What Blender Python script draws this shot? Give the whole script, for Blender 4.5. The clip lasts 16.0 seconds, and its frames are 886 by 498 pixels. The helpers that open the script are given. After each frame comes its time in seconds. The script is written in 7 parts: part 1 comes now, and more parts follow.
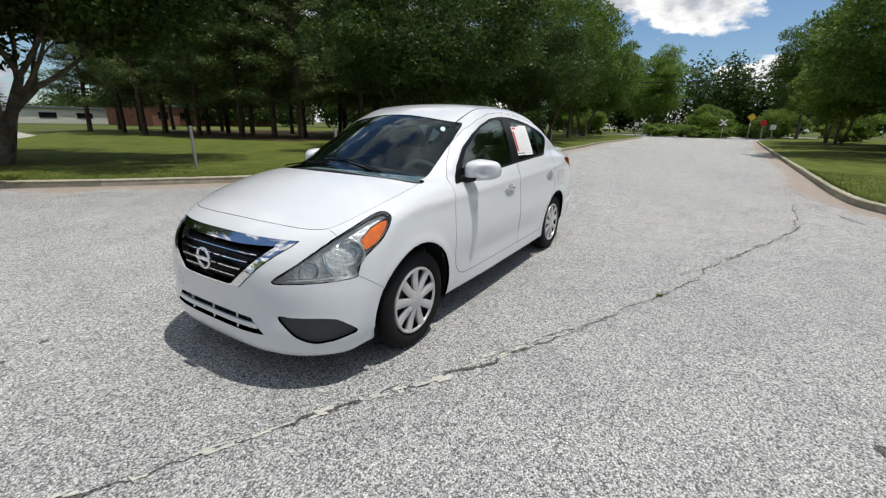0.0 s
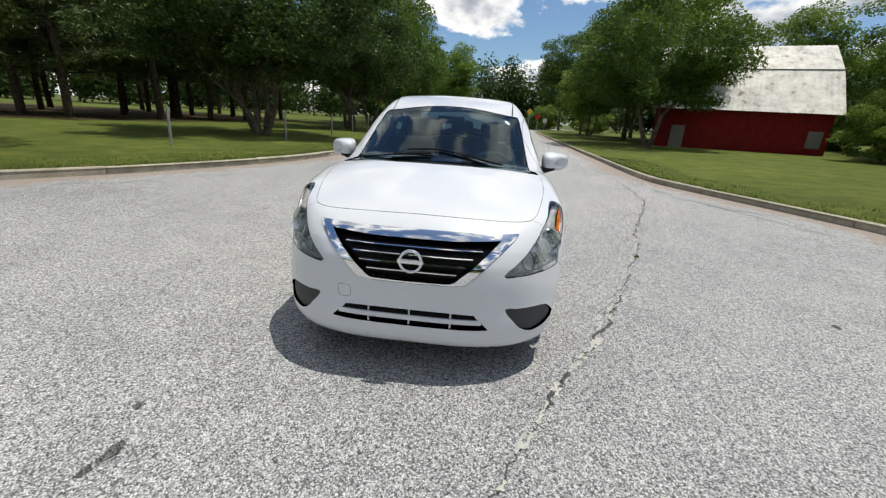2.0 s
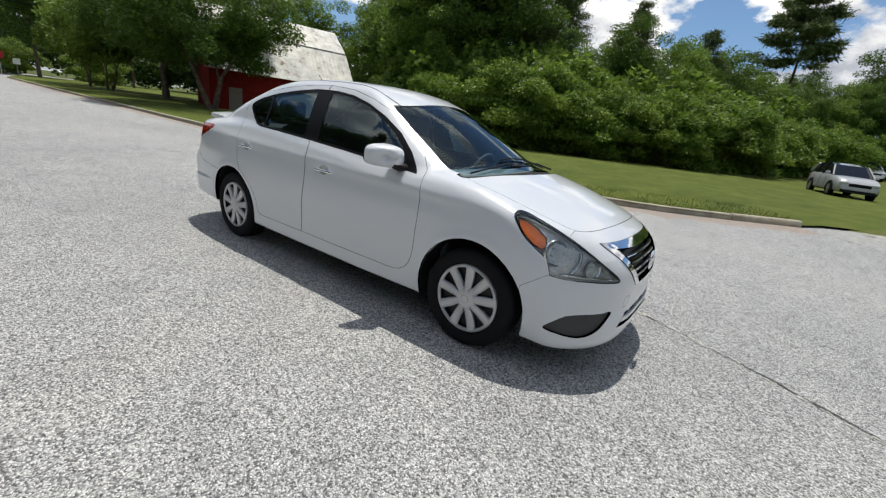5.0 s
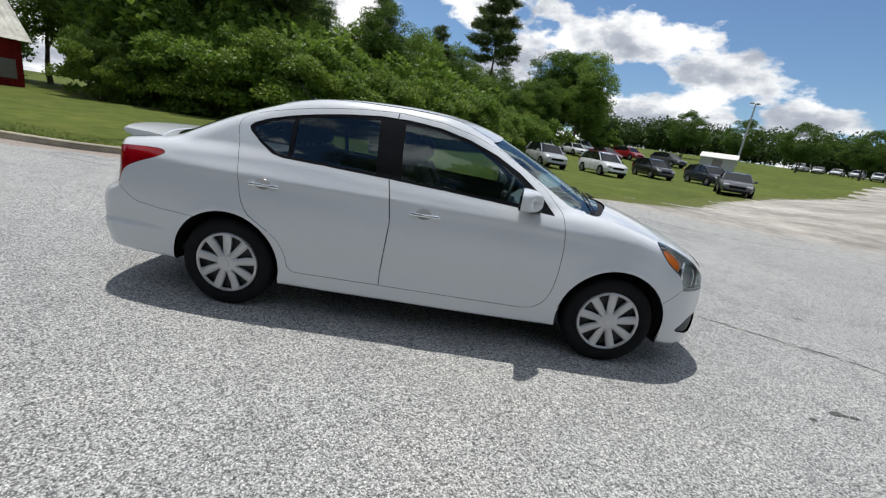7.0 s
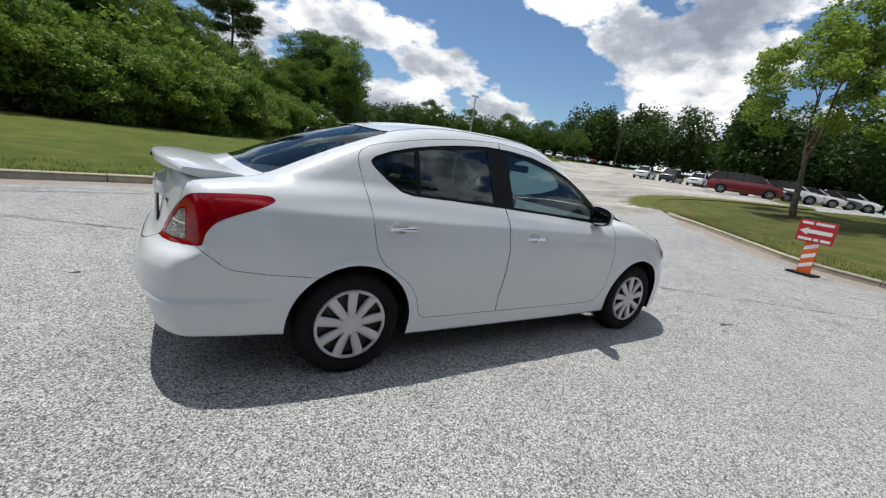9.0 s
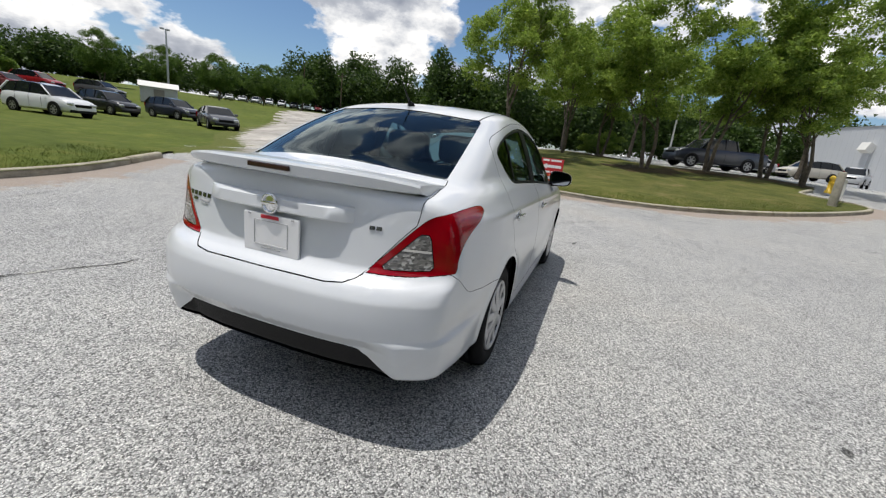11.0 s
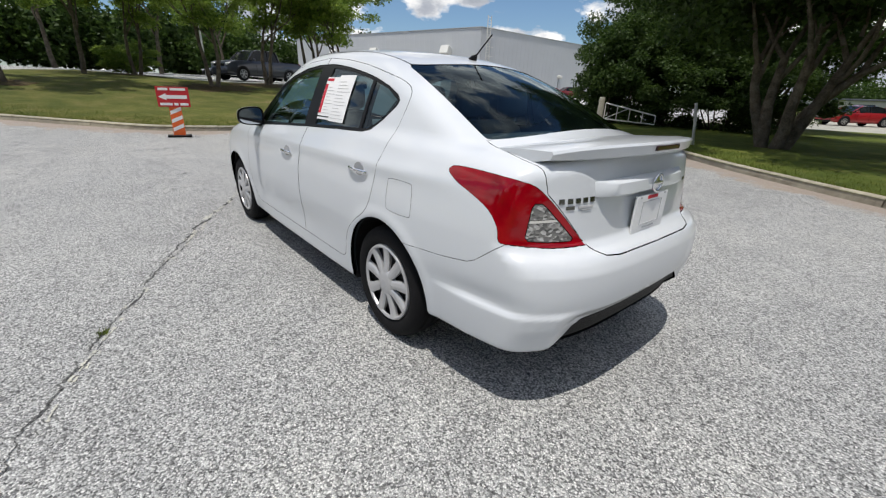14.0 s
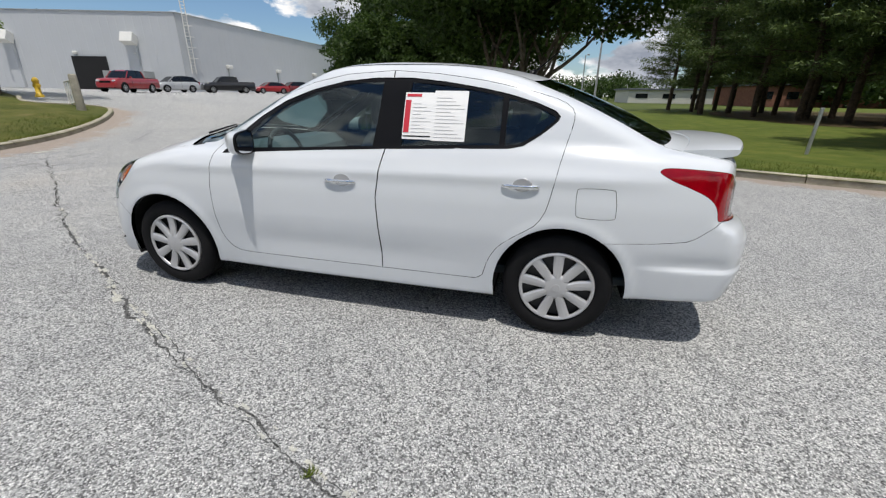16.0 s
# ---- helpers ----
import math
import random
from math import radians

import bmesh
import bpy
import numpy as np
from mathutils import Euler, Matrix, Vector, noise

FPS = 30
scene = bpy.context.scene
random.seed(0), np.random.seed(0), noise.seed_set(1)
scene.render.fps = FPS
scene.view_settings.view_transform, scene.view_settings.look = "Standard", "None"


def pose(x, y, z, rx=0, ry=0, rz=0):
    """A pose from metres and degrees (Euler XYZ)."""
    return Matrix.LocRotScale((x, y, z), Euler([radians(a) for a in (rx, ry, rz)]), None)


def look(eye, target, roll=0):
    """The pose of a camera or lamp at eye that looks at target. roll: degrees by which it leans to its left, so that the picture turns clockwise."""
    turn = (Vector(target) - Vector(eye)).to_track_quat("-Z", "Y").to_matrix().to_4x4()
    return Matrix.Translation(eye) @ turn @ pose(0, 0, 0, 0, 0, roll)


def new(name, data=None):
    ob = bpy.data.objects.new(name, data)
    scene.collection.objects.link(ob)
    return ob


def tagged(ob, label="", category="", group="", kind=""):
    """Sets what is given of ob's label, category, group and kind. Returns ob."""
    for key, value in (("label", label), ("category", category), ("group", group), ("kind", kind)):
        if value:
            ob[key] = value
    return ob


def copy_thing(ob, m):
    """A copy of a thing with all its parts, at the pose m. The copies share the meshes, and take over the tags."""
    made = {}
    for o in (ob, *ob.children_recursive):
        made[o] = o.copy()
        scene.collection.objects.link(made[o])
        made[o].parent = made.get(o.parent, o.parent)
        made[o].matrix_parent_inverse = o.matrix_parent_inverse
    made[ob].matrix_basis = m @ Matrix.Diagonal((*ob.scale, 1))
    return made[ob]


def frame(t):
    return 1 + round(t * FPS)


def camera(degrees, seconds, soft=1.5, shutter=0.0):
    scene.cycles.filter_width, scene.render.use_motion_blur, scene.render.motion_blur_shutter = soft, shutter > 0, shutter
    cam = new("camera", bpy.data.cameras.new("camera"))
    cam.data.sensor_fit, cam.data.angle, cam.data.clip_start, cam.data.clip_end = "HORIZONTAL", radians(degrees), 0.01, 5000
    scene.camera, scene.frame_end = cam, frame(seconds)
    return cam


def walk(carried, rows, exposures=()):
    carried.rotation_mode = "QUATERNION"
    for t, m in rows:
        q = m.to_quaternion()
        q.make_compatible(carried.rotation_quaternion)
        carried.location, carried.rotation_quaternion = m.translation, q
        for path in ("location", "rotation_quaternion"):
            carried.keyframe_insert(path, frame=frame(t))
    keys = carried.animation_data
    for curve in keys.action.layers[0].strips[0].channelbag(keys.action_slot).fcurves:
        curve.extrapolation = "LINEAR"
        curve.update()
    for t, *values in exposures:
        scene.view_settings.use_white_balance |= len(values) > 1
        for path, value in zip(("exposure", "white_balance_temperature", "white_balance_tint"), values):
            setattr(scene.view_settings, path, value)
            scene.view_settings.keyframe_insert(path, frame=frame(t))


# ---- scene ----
cam = camera(94.5, 16.0, soft=1.25)

PATH = [
    (0, (3.164, 2.121, 1.326), (1.535, 1.116, 0.744), 1.2),
    (0.5, (3.428, 1.77, 1.313), (1.714, 0.924, 0.723), 1.8),
    (1, (3.648, 1.3, 1.308), (1.854, 0.643, 0.717), 2.3),
    (1.5, (3.839, 0.819, 1.3), (1.982, 0.383, 0.698), 2.9),
    (2, (3.926, 0.321, 1.302), (2.029, 0.147, 0.693), 3.6),
    (2.5, (3.931, -0.231, 1.287), (2.03, -0.089, 0.68), 4.5),
    (3, (3.833, -0.81, 1.266), (1.988, -0.324, 0.667), 5.3),
    (3.5, (3.616, -1.335, 1.263), (1.894, -0.507, 0.672), 5.8),
    (4, (3.313, -1.87, 1.223), (1.772, -0.737, 0.639), 6.5),
    (6.5, (0.692, -3.344, 1.33), (0.42, -1.44, 0.782), 8.8),
    (7, (0.114, -3.372, 1.328), (0.123, -1.442, 0.805), 8.9),
    (7.5, (-0.464, -3.345, 1.298), (-0.168, -1.431, 0.796), 8.9),
    (8, (-1.047, -3.229, 1.298), (-0.475, -1.373, 0.819), 8.8),
    (10.5, (-3.278, -1.718, 1.25), (-1.588, -0.745, 0.804), 7.4),
    (11, (-3.519, -1.213, 1.235), (-1.695, -0.561, 0.738), 6.5),
    (11.5, (-3.633, -0.69, 1.223), (-1.737, -0.38, 0.668), 5.6),
    (12, (-3.687, -0.155, 1.272), (-1.785, -0.204, 0.654), 4.9),
    (12.5, (-3.624, 0.352, 1.264), (-1.775, -0.035, 0.606), 4.1),
    (13, (-3.512, 0.88, 1.264), (-1.764, 0.187, 0.582), 3.3),
    (13.5, (-3.288, 1.366, 1.246), (-1.682, 0.4, 0.547), 2.6),
    (14, (-2.991, 1.827, 1.254), (-1.563, 0.622, 0.541), 2.2),
    (14.5, (-2.609, 2.222, 1.266), (-1.388, 0.815, 0.539), 1.8),
    (15, (-2.157, 2.523, 1.291), (-1.168, 0.947, 0.557), 1.2),
    (15.5, (-1.708, 2.783, 1.317), (-0.981, 1.069, 0.586), 0.9),
    (16, (-1.182, 2.96, 1.311), (-0.732, 1.144, 0.604), 0.8),
]
walk(cam, [(t, look(eye, target, roll)) for t, eye, target, roll in PATH],
     ((0, 0, 6760, 10), (4, 0, 6780, 10), (7, -.03, 6540, 10), (9.5, -.02, 6600, 10), (11, -.02, 6720, 11), (13, -.07, 6680, 11), (16, -.07, 6660, 11)))

# ---- sky, sun ----
SUN_ELEV, SUN_AZ = 75.0, 120.0      # degrees; azimuth of the sun from +x towards +y
CLOUD_SHIFT = 0.0
world = bpy.data.worlds.new("world")
scene.world = world
world.use_nodes = True
wn, wl = world.node_tree.nodes, world.node_tree.links
wn.clear()
w_out = wn.new("ShaderNodeOutputWorld")
w_bg = wn.new("ShaderNodeBackground")
w_sky = wn.new("ShaderNodeTexSky")
w_sky.sky_type = 'NISHITA'
w_sky.sun_disc = False
w_sky.sun_elevation = radians(SUN_ELEV)
w_sky.sun_rotation = radians(90.0 - SUN_AZ)
w_sky.air_density, w_sky.dust_density, w_sky.ozone_density = 1.0, 0.5, 1.6
w_bg.inputs["Strength"].default_value = 0.080
# broken cumulus over the blue: a noise on a flat cloud layer, white on top and grey below
w_tc = wn.new("ShaderNodeTexCoord")
w_sep = wn.new("ShaderNodeSeparateXYZ")
wl.new(w_tc.outputs["Generated"], w_sep.inputs[0])


def w_math(op, a, b=None):
    m = wn.new("ShaderNodeMath")
    m.operation = op
    for i, v in enumerate((a, b)):
        if v is None:
            continue
        if isinstance(v, (int, float)):
            m.inputs[i].default_value = v
        else:
            wl.new(v, m.inputs[i])
    return m.outputs[0]


w_vec = wn.new("ShaderNodeCombineXYZ")
wl.new(w_sep.outputs["X"], w_vec.inputs[0])
wl.new(w_sep.outputs["Y"], w_vec.inputs[1])
wl.new(w_math('MULTIPLY', w_math('POWER', w_math('MAXIMUM', w_sep.outputs["Z"], 0.0), .8), 1.7), w_vec.inputs[2])


def w_noise(scale, detail, rough, dx):
    mp = wn.new("ShaderNodeMapping")
    mp.inputs["Location"].default_value = (dx, dx * .7, 0)
    wl.new(w_vec.outputs[0], mp.inputs[0])
    t = wn.new("ShaderNodeTexNoise")
    t.inputs["Scale"].default_value, t.inputs["Detail"].default_value, t.inputs["Roughness"].default_value = scale, detail, rough
    wl.new(mp.outputs[0], t.inputs["Vector"])
    return t.outputs["Fac"]


def w_ramp(src, stops):
    r = wn.new("ShaderNodeValToRGB")
    while len(r.color_ramp.elements) < len(stops):
        r.color_ramp.elements.new(.5)
    for e, (p, c) in zip(r.color_ramp.elements, stops):
        e.position, e.color = p, (*c, 1)
    wl.new(src, r.inputs[0])
    return r.outputs[0]


w_shape = w_noise(4.0, 13, .54, CLOUD_SHIFT)
w_mask = w_ramp(w_shape, [(.474, (0, 0, 0)), (.512, (1, 1, 1))])
# dense middles are greyer than the lit rims
w_body = w_math('SUBTRACT', w_noise(5.5, 10, .58, CLOUD_SHIFT + 3.1), w_math('MULTIPLY', w_math('SUBTRACT', w_shape, .50), .75))
w_tone = w_ramp(w_body, [(.29, (3.9, 4.4, 5.4)), (.41, (6.4, 6.9, 7.8)), (.48, (10.4, 10.8, 11.3)), (.57, (14.8, 14.8, 14.7))])
w_mix = wn.new("ShaderNodeMix")
w_mix.data_type = 'RGBA'
wl.new(w_mask, w_mix.inputs["Factor"])
w_blue = wn.new("ShaderNodeMix")
w_blue.data_type, w_blue.blend_type = 'RGBA', 'MULTIPLY'
w_blue.inputs["Factor"].default_value = 1.0
w_blue.inputs["B"].default_value = (.98, 1.18, 1.36, 1)
wl.new(w_sky.outputs[0], w_blue.inputs["A"])
wl.new(w_blue.outputs["Result"], w_mix.inputs["A"])
wl.new(w_tone, w_mix.inputs["B"])
wl.new(w_mix.outputs["Result"], w_bg.inputs["Color"])
wl.new(w_bg.outputs[0], w_out.inputs["Surface"])
sun_data = bpy.data.lights.new("sun", 'SUN')
sun_data.energy, sun_data.angle, sun_data.color = 3.8, radians(0.53), (.985, 0.965, 0.915)
sun_to = Vector((math.cos(radians(SUN_AZ)) * math.cos(radians(SUN_ELEV)), math.sin(radians(SUN_AZ)) * math.cos(radians(SUN_ELEV)), math.sin(radians(SUN_ELEV))))
sun = new("sun", sun_data)
sun.matrix_world = look(sun_to * 60, (0, 0, 0))

# ---- materials ----
def node_mat(name):
    m = bpy.data.materials.new(name)
    m.use_nodes = True
    nt = m.node_tree
    return m, nt.nodes, nt.links, nt.nodes["Principled BSDF"]


def plain(name, color, rough=0.5, metal=0.0, coat=0.0, vary=0.06, scale=6.0, bump=0.0, bump_scale=80.0, spec=0.5):
    """A surface of one colour with faint uneven tone and fine relief."""
    m, n, l, b = node_mat(name)
    b.inputs["Roughness"].default_value = rough
    b.inputs["Metallic"].default_value = metal
    b.inputs["Coat Weight"].default_value = coat
    b.inputs["Coat Roughness"].default_value = 0.03
    b.inputs["Specular IOR Level"].default_value = spec
    tc = n.new("ShaderNodeTexCoord")
    nz = n.new("ShaderNodeTexNoise")
    nz.inputs["Scale"].default_value = scale
    nz.inputs["Detail"].default_value = 5
    l.new(tc.outputs["Object"], nz.inputs["Vector"])
    mx = n.new("ShaderNodeMix")
    mx.data_type = 'RGBA'
    mx.inputs["A"].default_value = (*[max(0, c * (1 - vary)) for c in color], 1)
    mx.inputs["B"].default_value = (*[min(1, c * (1 + vary)) for c in color], 1)
    l.new(nz.outputs["Fac"], mx.inputs["Factor"])
    l.new(mx.outputs["Result"], b.inputs["Base Color"])
    if bump:
        nb = n.new("ShaderNodeTexNoise")
        nb.inputs["Scale"].default_value = bump_scale
        nb.inputs["Detail"].default_value = 4
        l.new(tc.outputs["Object"], nb.inputs["Vector"])
        bp = n.new("ShaderNodeBump")
        bp.inputs["Strength"].default_value = bump
        bp.inputs["Distance"].default_value = 0.01
        l.new(nb.outputs["Fac"], bp.inputs["Height"])
        l.new(bp.outputs["Normal"], b.inputs["Normal"])
    return m


def glass_mat(name, tint, ior=1.5, rough=0.0):
    """Thin pane: clear or tinted, with a mirror-like gloss by Fresnel."""
    m, n, l, b = node_mat(name)
    n.remove(b)
    out = n["Material Output"]
    tr = n.new("ShaderNodeBsdfTransparent")
    tr.inputs["Color"].default_value = (*tint, 1)
    gl = n.new("ShaderNodeBsdfGlossy")
    gl.inputs["Roughness"].default_value = rough
    gl.inputs["Color"].default_value = (.84, .97, 1.0, 1)
    fr = n.new("ShaderNodeFresnel")
    fr.inputs["IOR"].default_value = ior
    mx = n.new("ShaderNodeMixShader")
    l.new(fr.outputs[0], mx.inputs[0])
    l.new(tr.outputs[0], mx.inputs[1])
    l.new(gl.outputs[0], mx.inputs[2])
    l.new(mx.outputs[0], out.inputs["Surface"])
    return m


M_WHITE = plain("white_car_paint", (0.665, 0.69, 0.72), 0.28, coat=0.8, vary=0.015, scale=3)
M_BLACKTRIM = plain("black_trim", (0.007, 0.007, 0.008), 0.3, vary=0.1, spec=.14)
M_BLACKPLASTIC = plain("black_plastic", (0.012, 0.012, 0.013), 0.6, vary=0.15, bump=0.15, bump_scale=300, spec=.18)
M_RUBBER = plain("tyre_rubber", (0.010, 0.010, 0.011), 0.8, vary=0.3, scale=14, bump=0.2, bump_scale=120, spec=.16)
M_CHROME = plain("chrome", (0.82, 0.83, 0.85), 0.06, metal=1.0, vary=0.03)
M_CAP = plain("hubcap_silver", (0.54, 0.54, 0.55), 0.34, metal=0.45, vary=0.05)
M_DARKMETAL = plain("dark_steel", (0.03, 0.03, 0.032), 0.5, metal=0.4)
M_SEAT = plain("dark_seat_cloth", (0.020, 0.032, 0.042), 0.85, vary=0.2, scale=30, bump=0.3, bump_scale=400)
M_LINER = plain("dark_interior_plastic", (0.018, 0.030, 0.036), 0.65, vary=0.15)
M_AMBER = plain("amber_lens", (0.72, 0.15, 0.015), 0.14, coat=0.9, vary=.45, scale=22, bump=.3, bump_scale=60)
M_REDLENS = plain("red_lens", (0.27, 0.0008, 0.0065), 0.08, coat=0.4, vary=0.6, scale=9, bump=.22, bump_scale=16, spec=.3)
M_PAPER = plain("white_paper", (0.83, 0.83, 0.83), 0.7, vary=0.02)
M_PRINT = plain("grey_print", (0.46, 0.46, 0.47), 0.7)
M_REDPRINT = plain("red_print", (0.55, 0.02, 0.04), 0.6)
M_GLASS = glass_mat("windscreen_glass", (0.62, 0.82, 0.86), 1.52)
M_SIDEGLASS = glass_mat("front_side_glass", (0.50, 0.60, 0.58), 1.75)
M_TINT = glass_mat("tinted_side_glass", (0.42, 0.48, 0.49), 1.65)
M_BACKGLASS = glass_mat("back_glass", (0.52, 0.68, 0.72), 1.36)
M_LENS = glass_mat("clear_lens", (0.88, 0.9, 0.9), 1.45)
M_REFLECTOR = plain("lamp_reflector", (0.60, 0.61, 0.62), 0.16, metal=0.9, vary=0.2, scale=40)
M_LAMPBACK = plain("headlamp_bowl", (0.78, 0.80, 0.82), 0.14, metal=0.4, vary=0.5, scale=30, bump=1.0, bump_scale=55)
M_FOGPANEL = plain("grey_black_plastic", (0.045, 0.046, 0.048), 0.55, vary=.2, bump=.2, bump_scale=200)
# handle cups: the hollow's shade is put into this grey
M_CUP_SHADE = plain("shaded_cup_grey", (0.50, 0.505, 0.515), 0.2, metal=.5, vary=.05)
M_DASH = plain("grey_dashboard", (0.10, 0.145, 0.165), 0.7, vary=0.1)
M_DARKCHROME = plain("dark_chrome", (0.30, 0.305, 0.32), 0.18, metal=1.0, vary=0.1)
M_BRAKE = plain("dark_red_lens", (0.03, 0.006, 0.007), 0.2, coat=0.5)


def ribbed_lens(name):
    """Clear lens over a smoky bowl, with its prisms' glints put into the colour."""
    m, n, l, b = node_mat(name)
    tc = n.new("ShaderNodeTexCoord")
    mp = n.new("ShaderNodeMapping")
    mp.inputs["Scale"].default_value = (.55, .55, 1.0)
    l.new(tc.outputs["Object"], mp.inputs[0])
    v = n.new("ShaderNodeTexVoronoi")
    v.inputs["Scale"].default_value = 120
    l.new(mp.outputs[0], v.inputs["Vector"])
    sp = n.new("ShaderNodeSeparateColor")
    l.new(v.outputs["Color"], sp.inputs[0])
    r = n.new("ShaderNodeValToRGB")
    for p, c in ((.35, (.17, .166, .16, 1)), (.75, (.26, .25, .24, 1))):
        r.color_ramp.elements.new(p).color = c
    r.color_ramp.elements[0].color = (.08, .078, .075, 1)
    r.color_ramp.elements[-1].color = (.60, .59, .57, 1)
    l.new(sp.outputs[0], r.inputs[0])
    l.new(r.outputs[0], b.inputs["Base Color"])
    b.inputs["Roughness"].default_value, b.inputs["Metallic"].default_value = .16, .25
    b.inputs["Coat Weight"].default_value = .8
    bp = n.new("ShaderNodeBump")
    bp.inputs["Strength"].default_value, bp.inputs["Distance"].default_value = .5, .006
    l.new(v.outputs["Distance"], bp.inputs["Height"])
    l.new(bp.outputs[0], b.inputs["Normal"])
    return m


M_REVLENS = ribbed_lens("clear_ribbed_lens")
M_LENSBAR = plain("lens_bar", (0.62, 0.60, 0.57), 0.15, coat=0.6, vary=0.15)

# ---- mesh helpers ----
def mesh_ob(name, bm, material, parent=None, smooth=False, label=""):
    me = bpy.data.meshes.new(name)
    bm.to_mesh(me)
    bm.free()
    if material:
        for mm in (material if isinstance(material, (list, tuple)) else [material]):
            me.materials.append(mm)
    if smooth:
        me.polygons.foreach_set("use_smooth", [True] * len(me.polygons))
    ob = new(name, me)
    if parent:
        ob.parent = parent
    if label:
        ob["label"] = label
    return ob


def part(name, bm, material, parent, label="", smooth=False):
    return mesh_ob(name, bm, material, parent, smooth, label)


def thing(name, label, category, m=None, group="", kind=""):
    e = new(name)
    e.empty_display_size = 0.2
    if m is not None:
        e.matrix_world = m
    return tagged(e, label, category, group, kind)


def bm_box(sx, sy, sz, at=(0, 0, 0), bevel=0.0, seg=2, bm=None, rot=None):
    """A box of that size about its centre, with rounded edges."""
    b = bmesh.new()
    bmesh.ops.create_cube(b, size=1.0, matrix=Matrix.Diagonal((sx, sy, sz, 1)))
    if bevel:
        bmesh.ops.bevel(b, geom=b.edges[:], offset=bevel, segments=seg, profile=0.5, affect='EDGES')
    m = Matrix.Translation(at) @ (rot.to_4x4() if rot is not None else Matrix.Identity(4))
    bmesh.ops.transform(b, matrix=m, verts=b.verts)
    return join_bm(bm, b)


def join_bm(bm, b):
    if bm is None:
        return b
    me = bpy.data.meshes.new("tmp")
    b.to_mesh(me)
    b.free()
    bm.from_mesh(me)
    bpy.data.meshes.remove(me)
    return bm


def bm_tube(path, radii, seg=10, bm=None, cap=True):
    """A round tube along the points, with a radius at each."""
    b = bm or bmesh.new()
    pts = [Vector(p) for p in path]
    if not isinstance(radii, (list, tuple)):
        radii = [radii] * len(pts)
    rings, ref = [], None
    for i, p in enumerate(pts):
        d = (pts[min(i + 1, len(pts) - 1)] - pts[max(i - 1, 0)]).normalized()
        if ref is None:
            ref = Vector((0, 0, 1)) if abs(d.z) < 0.9 else Vector((1, 0, 0))
        a = d.cross(ref).normalized()
        ref = a.cross(d).normalized()
        rings.append([b.verts.new(p + (a * math.cos(2 * math.pi * k / seg) + ref * math.sin(2 * math.pi * k / seg)) * radii[i]) for k in range(seg)])
    for r0, r1 in zip(rings, rings[1:]):
        for k in range(seg):
            b.faces.new((r0[k], r0[(k + 1) % seg], r1[(k + 1) % seg], r1[k]))
    if cap:
        b.faces.new(rings[0])
        b.faces.new(rings[-1][::-1])
    return b


def bm_lathe(profile, seg=48, axis='y', bm=None):
    """A solid turned about an axis, from (radius, along) pairs."""
    b = bm or bmesh.new()
    rings = []
    for r, h in profile:
        ring = []
        for k in range(seg):
            a = 2 * math.pi * k / seg
            p = (r * math.cos(a), h, r * math.sin(a)) if axis == 'y' else (r * math.cos(a), r * math.sin(a), h) if axis == 'z' else (h, r * math.cos(a), r * math.sin(a))
            ring.append(b.verts.new(p))
        rings.append(ring)
    for r0, r1 in zip(rings, rings[1:]):
        for k in range(seg):
            b.faces.new((r0[k], r0[(k + 1) % seg], r1[(k + 1) % seg], r1[k]))
    return b


def bm_loft(sections, bm=None, cap=True, close=True):
    """A skin over rows of points, each row with the same number."""
    b = bm or bmesh.new()
    rows = [[b.verts.new(p) for p in s] for s in sections]
    n = len(rows[0])
    for r0, r1 in zip(rows, rows[1:]):
        for k in range(n if close else n - 1):
            b.faces.new((r0[k], r0[(k + 1) % n], r1[(k + 1) % n], r1[k]))
    if cap:
        b.faces.new(rows[0][::-1])
        b.faces.new(rows[-1])
    return b


def curve_fn(pairs):
    """A smooth curve through (x, y) pairs, for numbers and arrays."""
    xs = np.array([p[0] for p in pairs], float)
    ys = np.array([p[1] for p in pairs], float)
    d = np.diff(ys) / np.diff(xs)
    m = np.zeros_like(ys)
    m[0], m[-1] = d[0], d[-1]
    for i in range(1, len(xs) - 1):
        m[i] = 0.0 if d[i - 1] * d[i] <= 0 else 2 * d[i - 1] * d[i] / (d[i - 1] + d[i])

    def f(x):
        x = np.clip(np.asarray(x, float), xs[0], xs[-1])
        i = np.clip(np.searchsorted(xs, x) - 1, 0, len(xs) - 2)
        h = xs[i + 1] - xs[i]
        t = (x - xs[i]) / h
        return (2 * t**3 - 3 * t**2 + 1) * ys[i] + (t**3 - 2 * t**2 + t) * h * m[i] + (-2 * t**3 + 3 * t**2) * ys[i + 1] + (t**3 - t**2) * h * m[i + 1]
    return f


def smooth_poly(pts, n=4, closed=True):
    """Points on a soft curve through the given ones."""
    out = []
    N = len(pts)
    for i in range(N if closed else N - 1):
        p = [np.array(pts[(i + k) % N] if closed else pts[min(max(i + k, 0), N - 1)], float) for k in (-1, 0, 1, 2)]
        for s in range(n):
            t = s / n
            out.append(tuple(0.5 * (2 * p[1] + (p[2] - p[0]) * t + (2 * p[0] - 5 * p[1] + 4 * p[2] - p[3]) * t * t + (3 * p[1] - p[0] - 3 * p[2] + p[3]) * t**3)))
    if not closed:
        out.append(tuple(pts[-1]))
    return out

# ---- the white saloon: one smooth solid, cut into its panels ----
def smax(a, b, k):
    h = np.clip(0.5 + 0.5 * (a - b) / k, 0, 1)
    return b + (a - b) * h + k * h * (1 - h)


